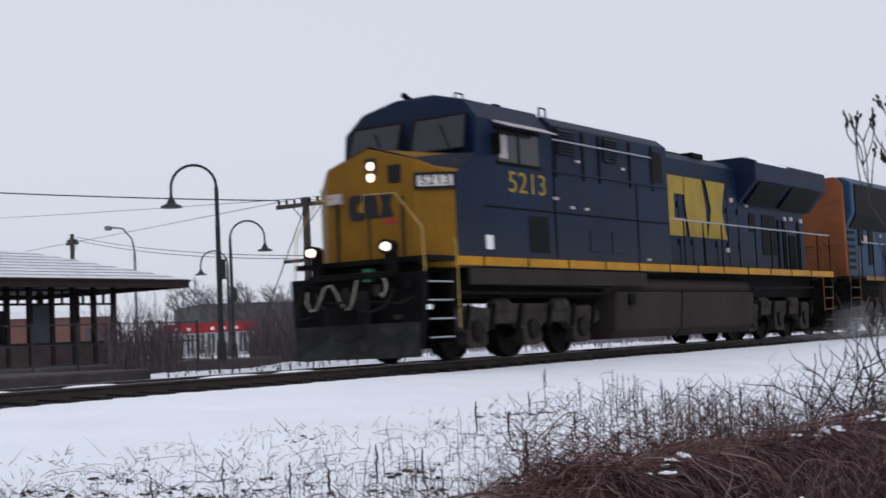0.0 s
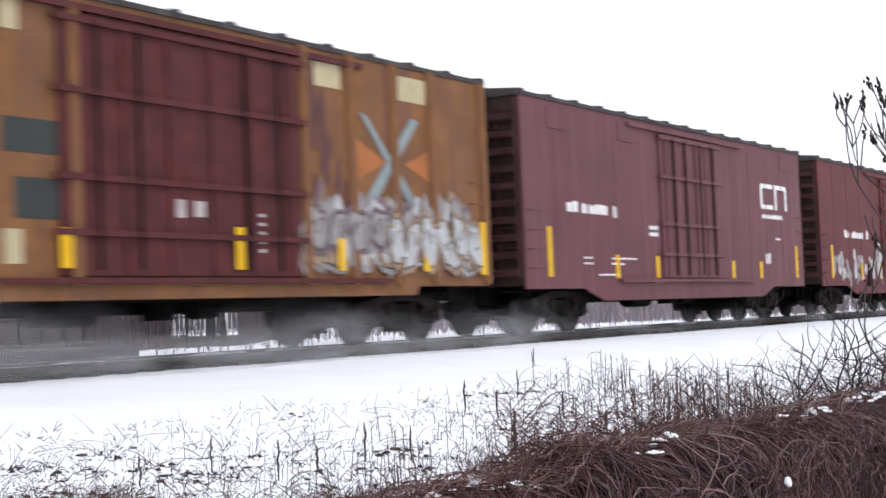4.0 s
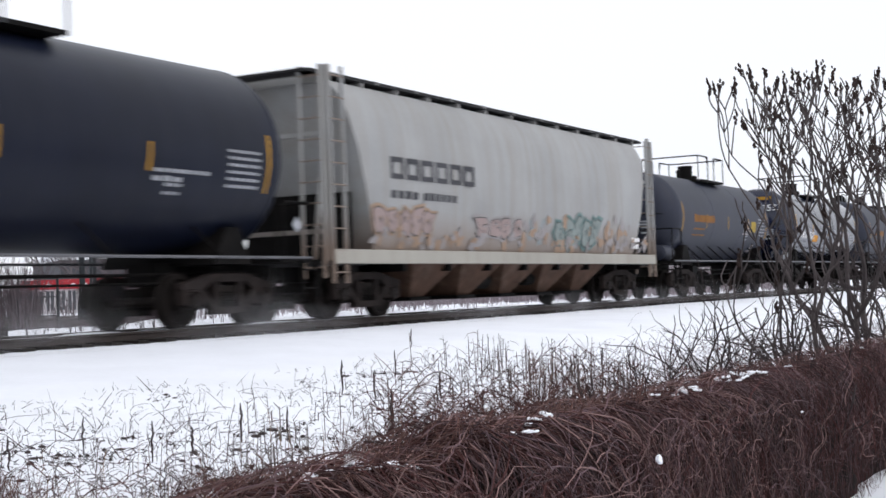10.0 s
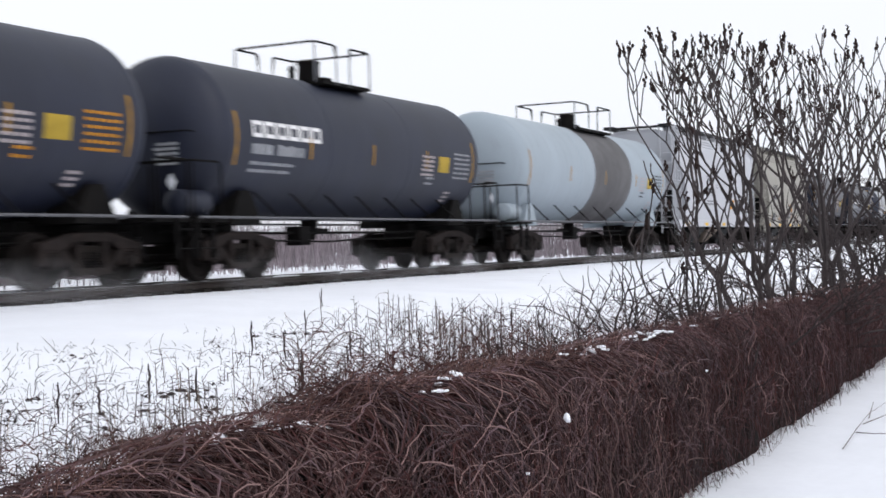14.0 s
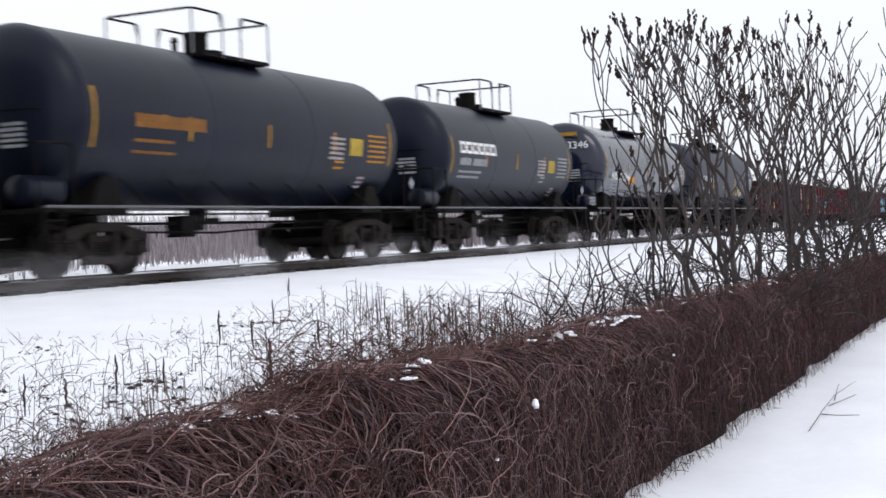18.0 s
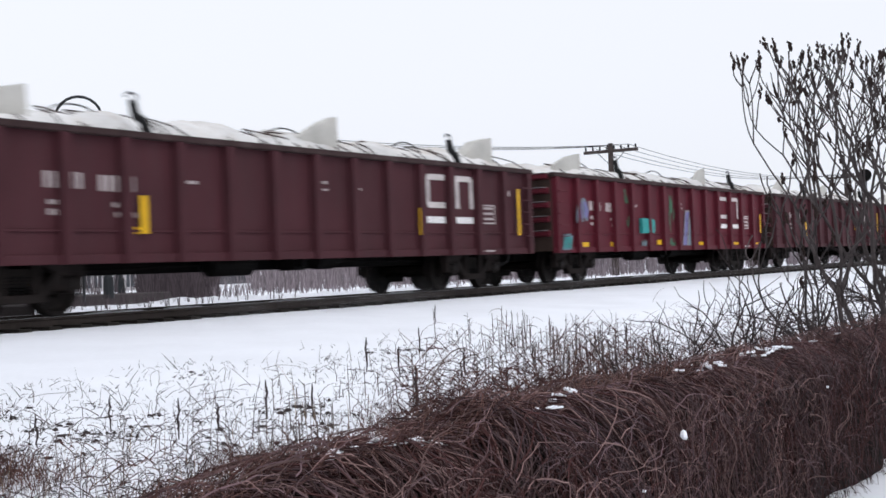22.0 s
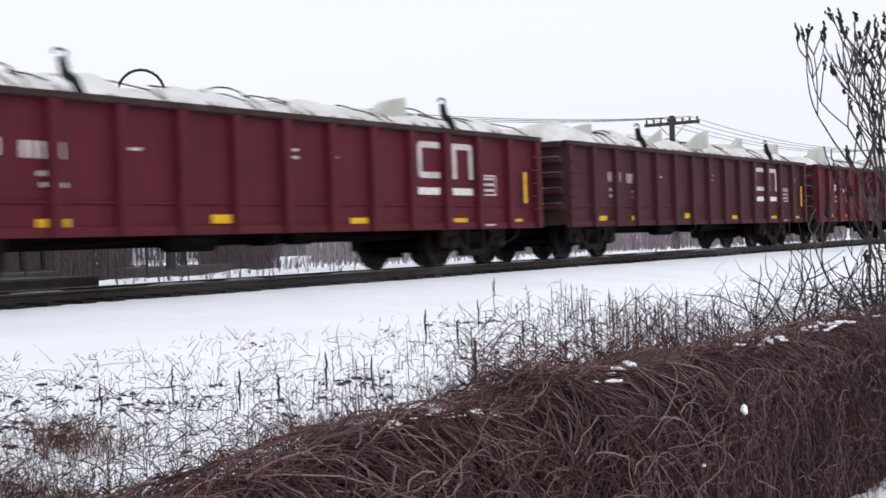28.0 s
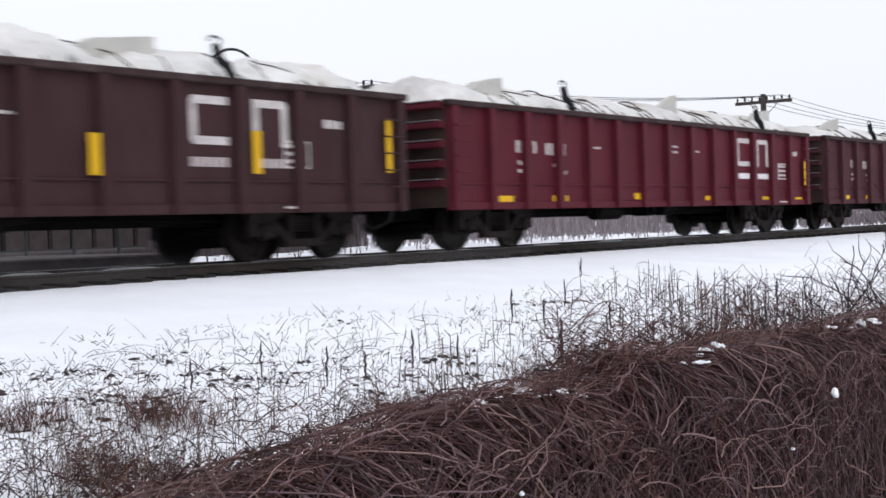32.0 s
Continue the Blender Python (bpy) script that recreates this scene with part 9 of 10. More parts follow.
def strand(g, x, rnd, r):
    """One stem that lies over the crest from behind, bends down the front and hangs, wandering sideways."""
    t = hedge_top(x) + rnd.uniform(-0.09, 0.035)
    sx = flow(x) + rnd.gauss(0, 0.13) if rnd.random() < 0.62 else rnd.uniform(-0.5, 0.5)
    low = rnd.choice([rnd.uniform(-1.08, -0.75), rnd.uniform(-0.95, -0.4)])
    out = 0.27 + 0.07 * noise.noise((x * 2.3, 3.0, 1)) + rnd.uniform(-0.05, 0.05)
    back = rnd.uniform(0.05, 0.3)
    pts = [(x - sx * 0.5 + rnd.gauss(0, 0.06), HY + back, t - 0.06 - 0.4 * back), (x - sx * 0.2 + rnd.gauss(0, 0.03), HY + back * 0.3, t - rnd.uniform(0.0, 0.03)), (x, HY - 0.10, t - 0.01)]
    n, kink, ph = 6, rnd.uniform(0, 0.09), rnd.uniform(0, 6.28)
    wig = 0.028 if r > 0.003 else 0.045
    for i in range(1, n + 1):
        u = i / n
        pts.append((x + sx * (1 - (1 - u) ** 1.7) + kink * math.sin(u * 6 + ph) + rnd.uniform(-wig, wig), HY - 0.10 - (out - 0.10) * min(1, 0.35 + 1.2 * u) + rnd.uniform(-0.02, 0.02), t + (low - t) * u ** 1.12))
    g.tube(pts, [r * (1 - 0.62 * i / (len(pts) - 1)) for i in range(len(pts))], 4 if x < 7 else 3, False)


def wander(g, x, rnd, r, top=False):
    """A stem that crosses the face or lies along the crest."""
    z = hedge_top(x) + rnd.uniform(-0.02, 0.03) if top else rnd.uniform(-1.0, -0.22)
    y = HY + rnd.uniform(-0.14, 0.3) if top else HY - rnd.uniform(0.25, 0.34)
    a = rnd.uniform(-0.7, 0.8) if top else rnd.uniform(-0.9, 0.9)
    a += math.pi if rnd.random() < 0.35 else 0
    pts = []
    bend, ln = rnd.uniform(-0.22, 0.22), rnd.uniform(0.03, 0.065)
    for i in range(10):
        pts.append((x, y, z))
        x += ln * math.cos(a)
        z += ln * 0.9 * math.sin(a) - (0.002 if top else 0.005) * i
        if top:
            z = min(z, hedge_top(x) + 0.075 - 0.3 * max(0, y - HY))
        a += bend + rnd.uniform(-0.3, 0.3)
        y += rnd.uniform(-0.02, 0.02)
    g.tube(pts, [r * (1 - 0.55 * i / 9) for i in range(10)], 3, False)


def along(rnd):
    """A place along the hedge, more often near the camera."""
    return 1.4 + 30 * rnd.random() ** 1.9


def girth(x, rnd):
    """Stems are stout where the fence is near its open end, finer farther on."""
    k = 1.0 if x < 5.5 else max(0.55, 1.0 - (x - 5.5) * 0.12)
    return k * rnd.choice((rnd.uniform(0.0013, 0.0027), rnd.uniform(0.0022, 0.0048)))


hang, pale, grey_stems = Geo(), Geo(), Geo()
for i in range(4700):
    x = along(rnd)
    # pale stems thin out farther along
    strand((pale if x < 6 + 9 * rnd.random() else hang, hang, grey_stems, hang, grey_stems if x < 9 + 9 * rnd.random() else hang)[i % 5], x, rnd, girth(x, rnd))
tagged(part("hanging_stem_mass", hang, M["vine"], hedge, "thin brown stems hanging down the fence"), kind="stuff")
cross = Geo()
for i in range(2600):
    x = along(rnd)
    wander((pale if x < 8 else cross, cross, grey_stems)[i % 3], x, rnd, rnd.uniform(0.0011, 0.0032))
for i in range(3000):
    # curled stems that cross one another on the face
    x = 3.0 + 22 * rnd.random() ** 1.5
    wander((cross, grey_stems, cross, pale if x < 8 else cross)[i % 4], x, rnd, rnd.uniform(0.0016, 0.0036))
for i in range(2600):
    x = along(rnd)
    wander((grey_stems, cross, pale)[i % 3], x, rnd, girth(x, rnd) * 0.9, True)
for i in range(26):
    # a few long curling runners over the face
    x, z, a, b = 3.2 + 9 * rnd.random() ** 1.4, rnd.uniform(-0.85, -0.25), rnd.uniform(-0.6, 0.6), rnd.uniform(-0.16, 0.16)
    pts = []
    for k in range(16):
        pts.append((x, HY - 0.345 + 0.02 * math.sin(k * 0.9), z))
        x, z = x + 0.05 * math.cos(a), z + 0.05 * math.sin(a)
        a += b + rnd.uniform(-0.35, 0.35)
    pale.tube(pts, [0.0034 - 0.00013 * k for k in range(16)], 4, False)
tagged(part("crossing_stem_mass", cross, M["vine"], hedge, "thin stems straggling across the vines"), kind="stuff")
tagged(part("pale_stem_mass", pale, M["vine_pale"], hedge, "paler stems among the vines"), kind="stuff")
tagged(part("grey_stem_mass", grey_stems, M["vine_grey"], hedge, "mauve-grey stems among the vines"), kind="stuff")

# fine reddish shoots behind the crest
shoots = Geo()
for i in range(4600):
    x = along(rnd) if i % 3 else rnd.uniform(1.6, 6.5)
    back = abs(rnd.gauss(0, 0.45)) - 0.1
    y = HY + back
    z = max(hedge_top(x) - 0.03 - 0.45 * max(0, back), ground_z(x, y) + 0.03)
    a, k = rnd.uniform(0, 6.28), rnd.uniform(0.06, 0.22)
    up = rnd.uniform(0.01, 0.12)
    p = [(x, y, z), (x + k * 0.5 * math.cos(a) + rnd.uniform(-0.02, 0.02), y + k * 0.3 * math.sin(a), z + up), (x + k * math.cos(a), y + k * 0.7 * math.sin(a), z + up * rnd.uniform(0.2, 1.6))]
    shoots.tube(p, [0.0020, 0.0015, 0.0008], 3, False)
tagged(part("shoot_mass", shoots, M["red_twig"], hedge, "fine reddish shoots behind the vines"), kind="stuff")


def crooked(g, x, y, z, rnd, r, n=5, q0=0.03, q1=0.09, rise=0.9):
    """A short crooked twig that climbs, then tips over."""
    a, e = rnd.uniform(0, 6.28), rnd.uniform(-0.2, rise)
    pts = []
    for k in range(n):
        pts.append((x, y, z))
        q = rnd.uniform(q0, q1)
        x, y = x + q * math.cos(a), y + q * math.sin(a) * 0.7
        z = max(z + q * math.sin(e), ground_z(x, y))
        a, e = a + rnd.uniform(-0.8, 0.8), e - rnd.uniform(0.1, 0.55)
    g.tube(pts, [r * (1 - 0.7 * k / (n - 1)) for k in range(n)], 3, False)


tangle = Geo()
for i in range(1500):
    x, y = rnd.uniform(1.2, 5.0), HY + 0.15 + abs(rnd.gauss(0, 0.5))
    crooked(tangle, x, y, max(ground_z(x, y) + 0.01, hedge_top(x) - 0.2 - 0.75 * (y - HY)) + rnd.uniform(-0.05, 0.08), rnd, rnd.uniform(0.0016, 0.0032))
for i in range(2600):
    # dark brush on the slope beyond, thickest along the foot of the vines and at their open end
    y = 3.6 + abs(rnd.gauss(0, 1.15))
    x = y * math.tan(radians(rnd.uniform(34, 66)))
    crooked(tangle, x, y, ground_z(x, y) + rnd.uniform(0.0, 0.10), rnd, rnd.uniform(0.002, 0.0042), 5, 0.03, 0.10, 1.1)
brush = Geo()
for i in range(4600):
    # thick brush between the vines and the bushes
    y = 3.7 + abs(rnd.gauss(0, 1.25))
    x = y * math.tan(radians(rnd.uniform(58, 82)))
    k = min(1.0, 9.0 / math.hypot(x, y)) ** 0.5
    crooked(tangle if i % 3 else brush, x, y, ground_z(x, y) + rnd.uniform(0.0, 0.42 * k), rnd, rnd.uniform(0.0028, 0.0055), 5, 0.04, 0.13, 1.3)
for i in range(2600):
    # low reddish brush below the open end of the hedge
    az, d = rnd.uniform(38, 60), 6.2 + abs(rnd.gauss(0, 1.15))
    x, y = d * math.sin(radians(az)), d * math.cos(radians(az))
    if noise.noise((x * 0.9, y * 0.9, 11.0)) < rnd.uniform(-0.5, 0.1):
        continue
    crooked(tangle if i % 2 else brush, x, y, ground_z(x, y) + rnd.uniform(0.0, 0.09), rnd, rnd.uniform(0.0022, 0.0044), 4, 0.02, 0.07, 1.0)
tagged(part("brush_mass", brush, M["red_twig"], hedge, "reddish brush behind the vines"), kind="stuff")
tagged(part("tangle_mass", tangle, M["vine"], hedge, "loose tangle of dark twigs behind the vines"), kind="stuff")
canes = Geo()
for i in range(60):
    # arching canes at the open end of the hedge
    x, y, k, hgt, a = rnd.uniform(1.4, 4.4), rnd.uniform(2.5, 4.0), rnd.uniform(0.35, 1.0), rnd.uniform(0.05, 0.22), rnd.uniform(-0.5, 0.9)
    base = max(ground_z(x, y), hedge_top(x) - 0.16 - 0.8 * max(0, y - HY))
    canes.tube([(x + k * u * math.cos(a), y + k * u * math.sin(a) * 0.6, base + hgt * math.sin(math.pi * (0.1 + 0.8 * u)) + rnd.uniform(-0.008, 0.008)) for u in [j / 8 for j in range(9)]], [0.0042 - 0.0004 * j for j in range(9)], 4, False)
tagged(part("cane_mass", canes, M["vine_grey"], hedge, "arching canes at the end of the vines"), kind="stuff")
for cx, cy, n, wide in ((5.3, 6.0, 420, 0.20), (4.3, 5.3, 360, 0.2), (8.3, 5.2, 380, 0.16), (4.6, 6.3, 220, 0.16), (9.6, 5.2, 340, 0.2), (11.5, 5.3, 300, 0.22), (6.6, 5.2, 320, 0.2)):
    # low reddish tussocks behind the vines
    tuft = Geo()
    for i in range(n):
        x, y = cx + rnd.gauss(0, wide), cy + rnd.gauss(0, wide)
        z = ground_z(x, y)
        a, k, h = rnd.uniform(0, 6.28), rnd.uniform(0.03, 0.16), rnd.uniform(0.06, 0.24)
        tuft.tube([(x, y, z), (x + k * 0.4 * math.cos(a), y + k * 0.4 * math.sin(a), z + h * 0.6), (x + k * math.cos(a), y + k * math.sin(a), z + h * rnd.uniform(0.6, 1.0))], [0.002, 0.0016, 0.0008], 3, False)
    tagged(part("tussock", tuft, M["red_twig"]), "low reddish-brown tussock of dead shoots in the snow", "tussock", "reddish tussocks", "stuff")
foot = Geo()
for i in range(420):
    # loose stems round the foot, lying on the snow
    x = 2.5 + 22 * rnd.random() ** 1.4
    if noise.noise((x * 1.7, 4.0, 0)) < -0.05:
        continue
    y = HY - 0.27 - abs(rnd.gauss(0, 0.06))
    crooked(foot, x, y, ground_z(x, y) + rnd.uniform(0.0, 0.07), rnd, rnd.uniform(0.0012, 0.0026), 5, 0.015, 0.05, 0.4)
tagged(part("foot_stem_mass", foot, M["vine"], hedge, "loose stems trailing on the snow"), kind="stuff")


# snow caught on the vines
def lump(g, x, y, z, rx, ry, rz, rnd, n=7):
    rings = []
    for i in range(4):
        a = math.pi * (i + 0.6) / 8.2 * 1.0
        rings.append([(x + rx * math.sin(a * 1.6) * math.cos(2 * math.pi * k / n) * rnd.uniform(0.75, 1.2), y + ry * math.sin(a * 1.6) * math.sin(2 * math.pi * k / n) * rnd.uniform(0.75, 1.2), z + rz * math.cos(a * 1.6)) for k in range(n)])
    g.loft(rings)


flecks = Geo()
for x0, n, spread, dy in ((3.82, 12, 0.22, 0.0), (3.45, 5, 0.12, 0.03), (4.72, 5, 0.12, 0.0), (4.95, 5, 0.12, -0.02), (6.7, 9, 0.28, -0.02), (7.7, 10, 0.3, -0.02), (7.95, 7, 0.1, -0.06), (9.2, 4, 0.5, 0.0), (12.0, 5, 1.2, 0.0), (16.0, 6, 2.0, 0.0)):
    for _ in range(n):
        # thin broken ridges that lie along single stems on the crest
        x, y = x0 + rnd.uniform(-1, 1) * spread, HY - 0.04 + dy + rnd.gauss(0, 0.035)
        z, tilt, ln = hedge_top(x) + rnd.uniform(0.005, 0.03), rnd.uniform(-0.25, 0.1), rnd.uniform(0.02, 0.075)
        for k in range(4):
            u = (k - 1.5) * ln * 0.45
            lump(flecks, x + u, y + rnd.gauss(0, 0.004), z + tilt * u, ln * rnd.uniform(0.25, 0.42), rnd.uniform(0.006, 0.013), rnd.uniform(0.004, 0.009), rnd, 6)
lump(flecks, 5.51, 2.05, -0.322, 0.016, 0.016, 0.02, rnd)
lump(flecks, 5.525, 2.05, -0.338, 0.012, 0.014, 0.014, rnd)
for _ in range(10):
    x = along(rnd)
    lump(flecks, x, HY - 0.33, rnd.uniform(-0.8, -0.25), 0.009, 0.009, 0.008, rnd)
tagged(part("caught_snow", flecks, M["snow"], hedge, "small lumps of snow caught in the vines", smooth=True), kind="stuff")

fallen = Geo()
fx, fy = 10.1, 1.62
for pts in ([(0, 0), (0.8, 0.02), (1.7, 0.05), (2.6, -0.02)], [(0.75, 0.02), (0.62, -0.12), (0.5, -0.3)], [(1.3, 0.04), (1.6, -0.05), (1.75, -0.12)], [(1.7, 0.05), (2.2, 0.1), (2.5, 0.12)]):
    fallen.tube([(fx + a, fy + b, ground_z(fx + a, fy + b) + 0.01 + 0.02 * i) for i, (a, b) in enumerate(pts)], [0.0045 - 0.001 * i for i in range(len(pts))], 4)
tagged(part("fallen_branch", fallen, M["stalk"]), "broken twig lying on the snow beside the vines", "branch")

# ---- weeds on the snowy slope ----
def stem(g, x, y, h, rnd, r, lean=0.15, seg=3, twigs=0):
    z = ground_z(x, y) - 0.02
    a, l = rnd.uniform(0, 6.28), rnd.uniform(0, lean) * h
    pts = [(x + l * math.cos(a) * u * u + rnd.uniform(-0.012, 0.012), y + l * math.sin(a) * u * u, z + h * u) for u in (0, 0.3, 0.6, 0.85, 1.0)]
    g.tube(pts, [r, r * 0.85, r * 0.7, r * 0.5, r * 0.25], seg, False)
    for _ in range(twigs):
        i = rnd.choice((2, 3, 3))
        px, py, pz = pts[i]
        b, k = rnd.uniform(0, 6.28), h * rnd.uniform(0.12, 0.3)
        g.tube([(px, py, pz), (px + k * 0.5 * math.cos(b), py + k * 0.5 * math.sin(b), pz + k * 0.45), (px + k * 0.7 * math.cos(b), py + k * 0.7 * math.sin(b), pz + k)], [r * 0.5, r * 0.4, r * 0.2], 3, False)


def upright(g, x, y, h, rnd, r):
    """A straight dead stem with short stubs and a ragged, thicker tip."""
    z, lx, ly = ground_z(x, y) - 0.02, rnd.gauss(0, 0.05) * h, rnd.gauss(0, 0.05) * h
    g.tube([(x + lx * u, y + ly * u, z + h * u) for u in (0, 0.4, 0.75, 1.0)], [r, r * 0.9, r * 0.8, r * 0.5], 3, False)
    for _ in range(rnd.randint(0, 4)):
        u, b, k = rnd.uniform(0.45, 1.0), rnd.uniform(0, 6.28), rnd.uniform(0.015, 0.05)
        px, py, pz = x + lx * u, y + ly * u, z + h * u
        g.tube([(px, py, pz), (px + k * math.cos(b), py + k * math.sin(b), pz + k * rnd.uniform(0.2, 1.2))], [r * 0.9, r * 0.5], 3, False)


weeds = Geo()
for _ in range(900):
    # belt behind the hedge
    y = 3.4 + abs(rnd.gauss(0, 1.0))
    x = y * math.tan(radians(rnd.uniform(36, 76)))
    stem(weeds, x, y, rnd.uniform(0.12, 0.45), rnd, rnd.uniform(0.002, 0.0046), 0.25, 3, rnd.choice((0, 1, 2, 3)))
for _ in range(330):
    # a stand of dead uprights farther up the slope
    az, d = rnd.gauss(65.0, 2.6), rnd.uniform(9.5, 16.5)
    upright(weeds, d * math.sin(radians(az)), d * math.cos(radians(az)), 0.12 + 0.40 * rnd.random() ** 1.4, rnd, rnd.uniform(0.0034, 0.0068))
for _ in range(300):
    # thinner towards the bushes and towards the open slope
    az, d = rnd.choice(((rnd.uniform(67, 75), rnd.uniform(8.0, 15.0)), (rnd.uniform(52, 63), 7.5 + 4.0 * rnd.random() ** 2)))
    upright(weeds, d * math.sin(radians(az)), d * math.cos(radians(az)), rnd.uniform(0.06, 0.32), rnd, rnd.uniform(0.003, 0.006))
for _ in range(420):
    # scattered over the slope
    y = 4.6 + 3.4 * rnd.random() ** 1.8
    x = y * math.tan(radians(rnd.uniform(33, 60)))
    stem(weeds, x, y, rnd.uniform(0.04, 0.22), rnd, rnd.uniform(0.0022, 0.0044), 0.3, 3, rnd.choice((0, 0, 1, 2)))
tagged(part("dry_weeds", weeds, M["stalk"]), "dry brown weed stems standing in the snow", "weeds", kind="stuff")

straw = Geo()
for _ in range(2200):
    y = 2.8 + abs(rnd.gauss(0, 1.2))
    x = y * math.tan(radians(rnd.uniform(36, 80)))
    stem(straw, x, y, rnd.uniform(0.08, 0.34), rnd, rnd.uniform(0.0016, 0.0034), 0.55, 3)
tagged(part("dead_grass", straw, M["grass"]), "straw-coloured dead grass behind the vines", "grass", kind="stuff")

litter = Geo()
for _ in range(560):
    # flattened tufts, dark clods half buried, with a few bent blades round each
    cy = 4.6 + 3.6 * rnd.random() ** 2.2
    cx = cy * math.tan(radians(32 + 28 * rnd.random() ** 1.25))
    if noise.noise((cx * 0.55, cy * 0.8, 2.0)) < -0.22:
        continue
    size = 0.35 + 1.1 * rnd.random() ** 2.5
    for _ in range(rnd.randint(0, 3)):
        x, y = cx + rnd.gauss(0, 0.05 * size), cy + rnd.gauss(0, 0.05 * size)
        lump(litter, x, y, ground_z(x, y), rnd.uniform(0.014, 0.05) * size, rnd.uniform(0.014, 0.04) * size, rnd.uniform(0.006, 0.022), rnd, 6)
    for _ in range(rnd.randint(4, 10)):
        x, y = cx + rnd.gauss(0, 0.12 * size), cy + rnd.gauss(0, 0.12 * size)
        crooked(litter, x, y, ground_z(x, y) + 0.004, rnd, rnd.uniform(0.0024, 0.005), 3, 0.012, 0.04, 0.9)
for _ in range(130):
    # longer blades that lie bowed on the snow
    y, a, k = 4.8 + 3.8 * rnd.random() ** 1.6, rnd.uniform(-0.6, 0.6), rnd.uniform(0.15, 0.5)
    x = y * math.tan(radians(rnd.uniform(32, 60)))
    h = rnd.uniform(0.01, 0.07)
    litter.tube([(x + k * u * math.cos(a), y + k * u * math.sin(a), ground_z(x + k * u * math.cos(a), y + k * u * math.sin(a)) + 0.004 + h * math.sin(math.pi * u)) for u in (0, 0.2, 0.4, 0.6, 0.8, 1)], [0.0025, 0.0025, 0.0022, 0.002, 0.0015, 0.001], 3, False)
for _ in range(4200):
    # short stubs and flecks of stem that poke out of the snow in drifts
    y = 4.5 + 4.4 * rnd.random() ** 2.0
    x = y * math.tan(radians(rnd.uniform(31, 66)))
    if noise.noise((x * 0.8, y * 1.1, 7.0)) < rnd.uniform(-0.45, 0.15):
        continue
    crooked(litter, x, y, ground_z(x, y), rnd, rnd.uniform(0.002, 0.0046), 3, 0.01, 0.05 if rnd.random() < 0.8 else 0.11, 1.5)
tagged(part("fallen_stems", litter, M["dark_bark"]), "dark fallen stems and clods showing through the snow", "plant litter", kind="stuff")


# single stout stalks that stand out
def stalk(az, el_top, drop, thick):
    """A blunt dead stalk seen under an angle of el_top at its tip and drop degrees tall, where it meets the slope."""
    dist = 4.0
    while dist < 20 and EYE + dist * math.tan(radians(el_top - drop)) > ground_z(dist * math.sin(radians(az)), dist * math.cos(radians(az))):
        dist += 0.1
    x, y = dist * math.sin(radians(az)), dist * math.cos(radians(az))
    top, z0, r = EYE + dist * math.tan(radians(el_top)), ground_z(x, y) - 0.04, thick * dist / 1000
    g = Geo()
    rr = random.Random(int(az * 100))
    n = 7
    g.tube([(x + rr.uniform(-0.008, 0.008), y + rr.uniform(-0.008, 0.008), z0 + (top - z0) * i / n) for i in range(n + 1)], [r * 0.6, r * 0.65, r * 0.8, r, r * 1.1, r, r * 0.9, r * 0.45], 6)
    for _ in range(4):
        u, b, k = rr.uniform(0.45, 0.95), rr.uniform(0, 6.28), rr.uniform(0.008, 0.028)
        zz = z0 + (top - z0) * u
        g.tube([(x, y, zz), (x + k * math.cos(b), y + k * math.sin(b), zz + k * 0.6)], [r * 0.5, r * 0.25], 4)
    tagged(part("dead_stalk", g, M["dark_bark"]), "stout dark dead weed stalk standing in the snow", "weed stalk", "dead weed stalks")


for az, el, drop, thick in ((58.42, -4.1, 2.2, 1.5), (56.33, -2.75, 1.5, 0.8), (52.05, -4.35, 1.6, 0.9), (59.33, -1.5, 0.8, 0.5), (62.29, -4.3, 0.9, 0.8), (42.7, -5.2, 1.5, 0.8),
                            (57.71, -3.2, 1.3, 0.8), (54.0, -4.6, 1.5, 0.8), (60.5, -3.4, 1.2, 0.8), (45.6, -4.6, 1.6, 0.7), (48.4, -4.9, 1.8, 0.8), (63.4, -3.3, 1.0, 0.7), (50.0, -5.2, 1.2, 1.0), (67.4, -2.6, 1.4, 0.8), (66.1, -2.9, 1.1, 0.8), (58.6, -2.4, 1.2, 0.6)):
    stalk(az, el, drop, thick)

# an arching bramble above the weeds
arch = Geo()
arch.tube([(6.9 + 1.5 * u, 4.2 + 0.25 * u, ground_z(7.5, 4.2) + 0.35 + 0.45 * math.sin(math.pi * (0.15 + 0.8 * u))) for u in [i / 12 for i in range(13)]], [0.006 - 0.0003 * i for i in range(13)], 4)
tagged(part("bramble", arch, M["stalk"]), "thin arching bramble stem above the weeds", "bramble")


# ---- sumac bushes ----
THICKET_FLANK = 3.14


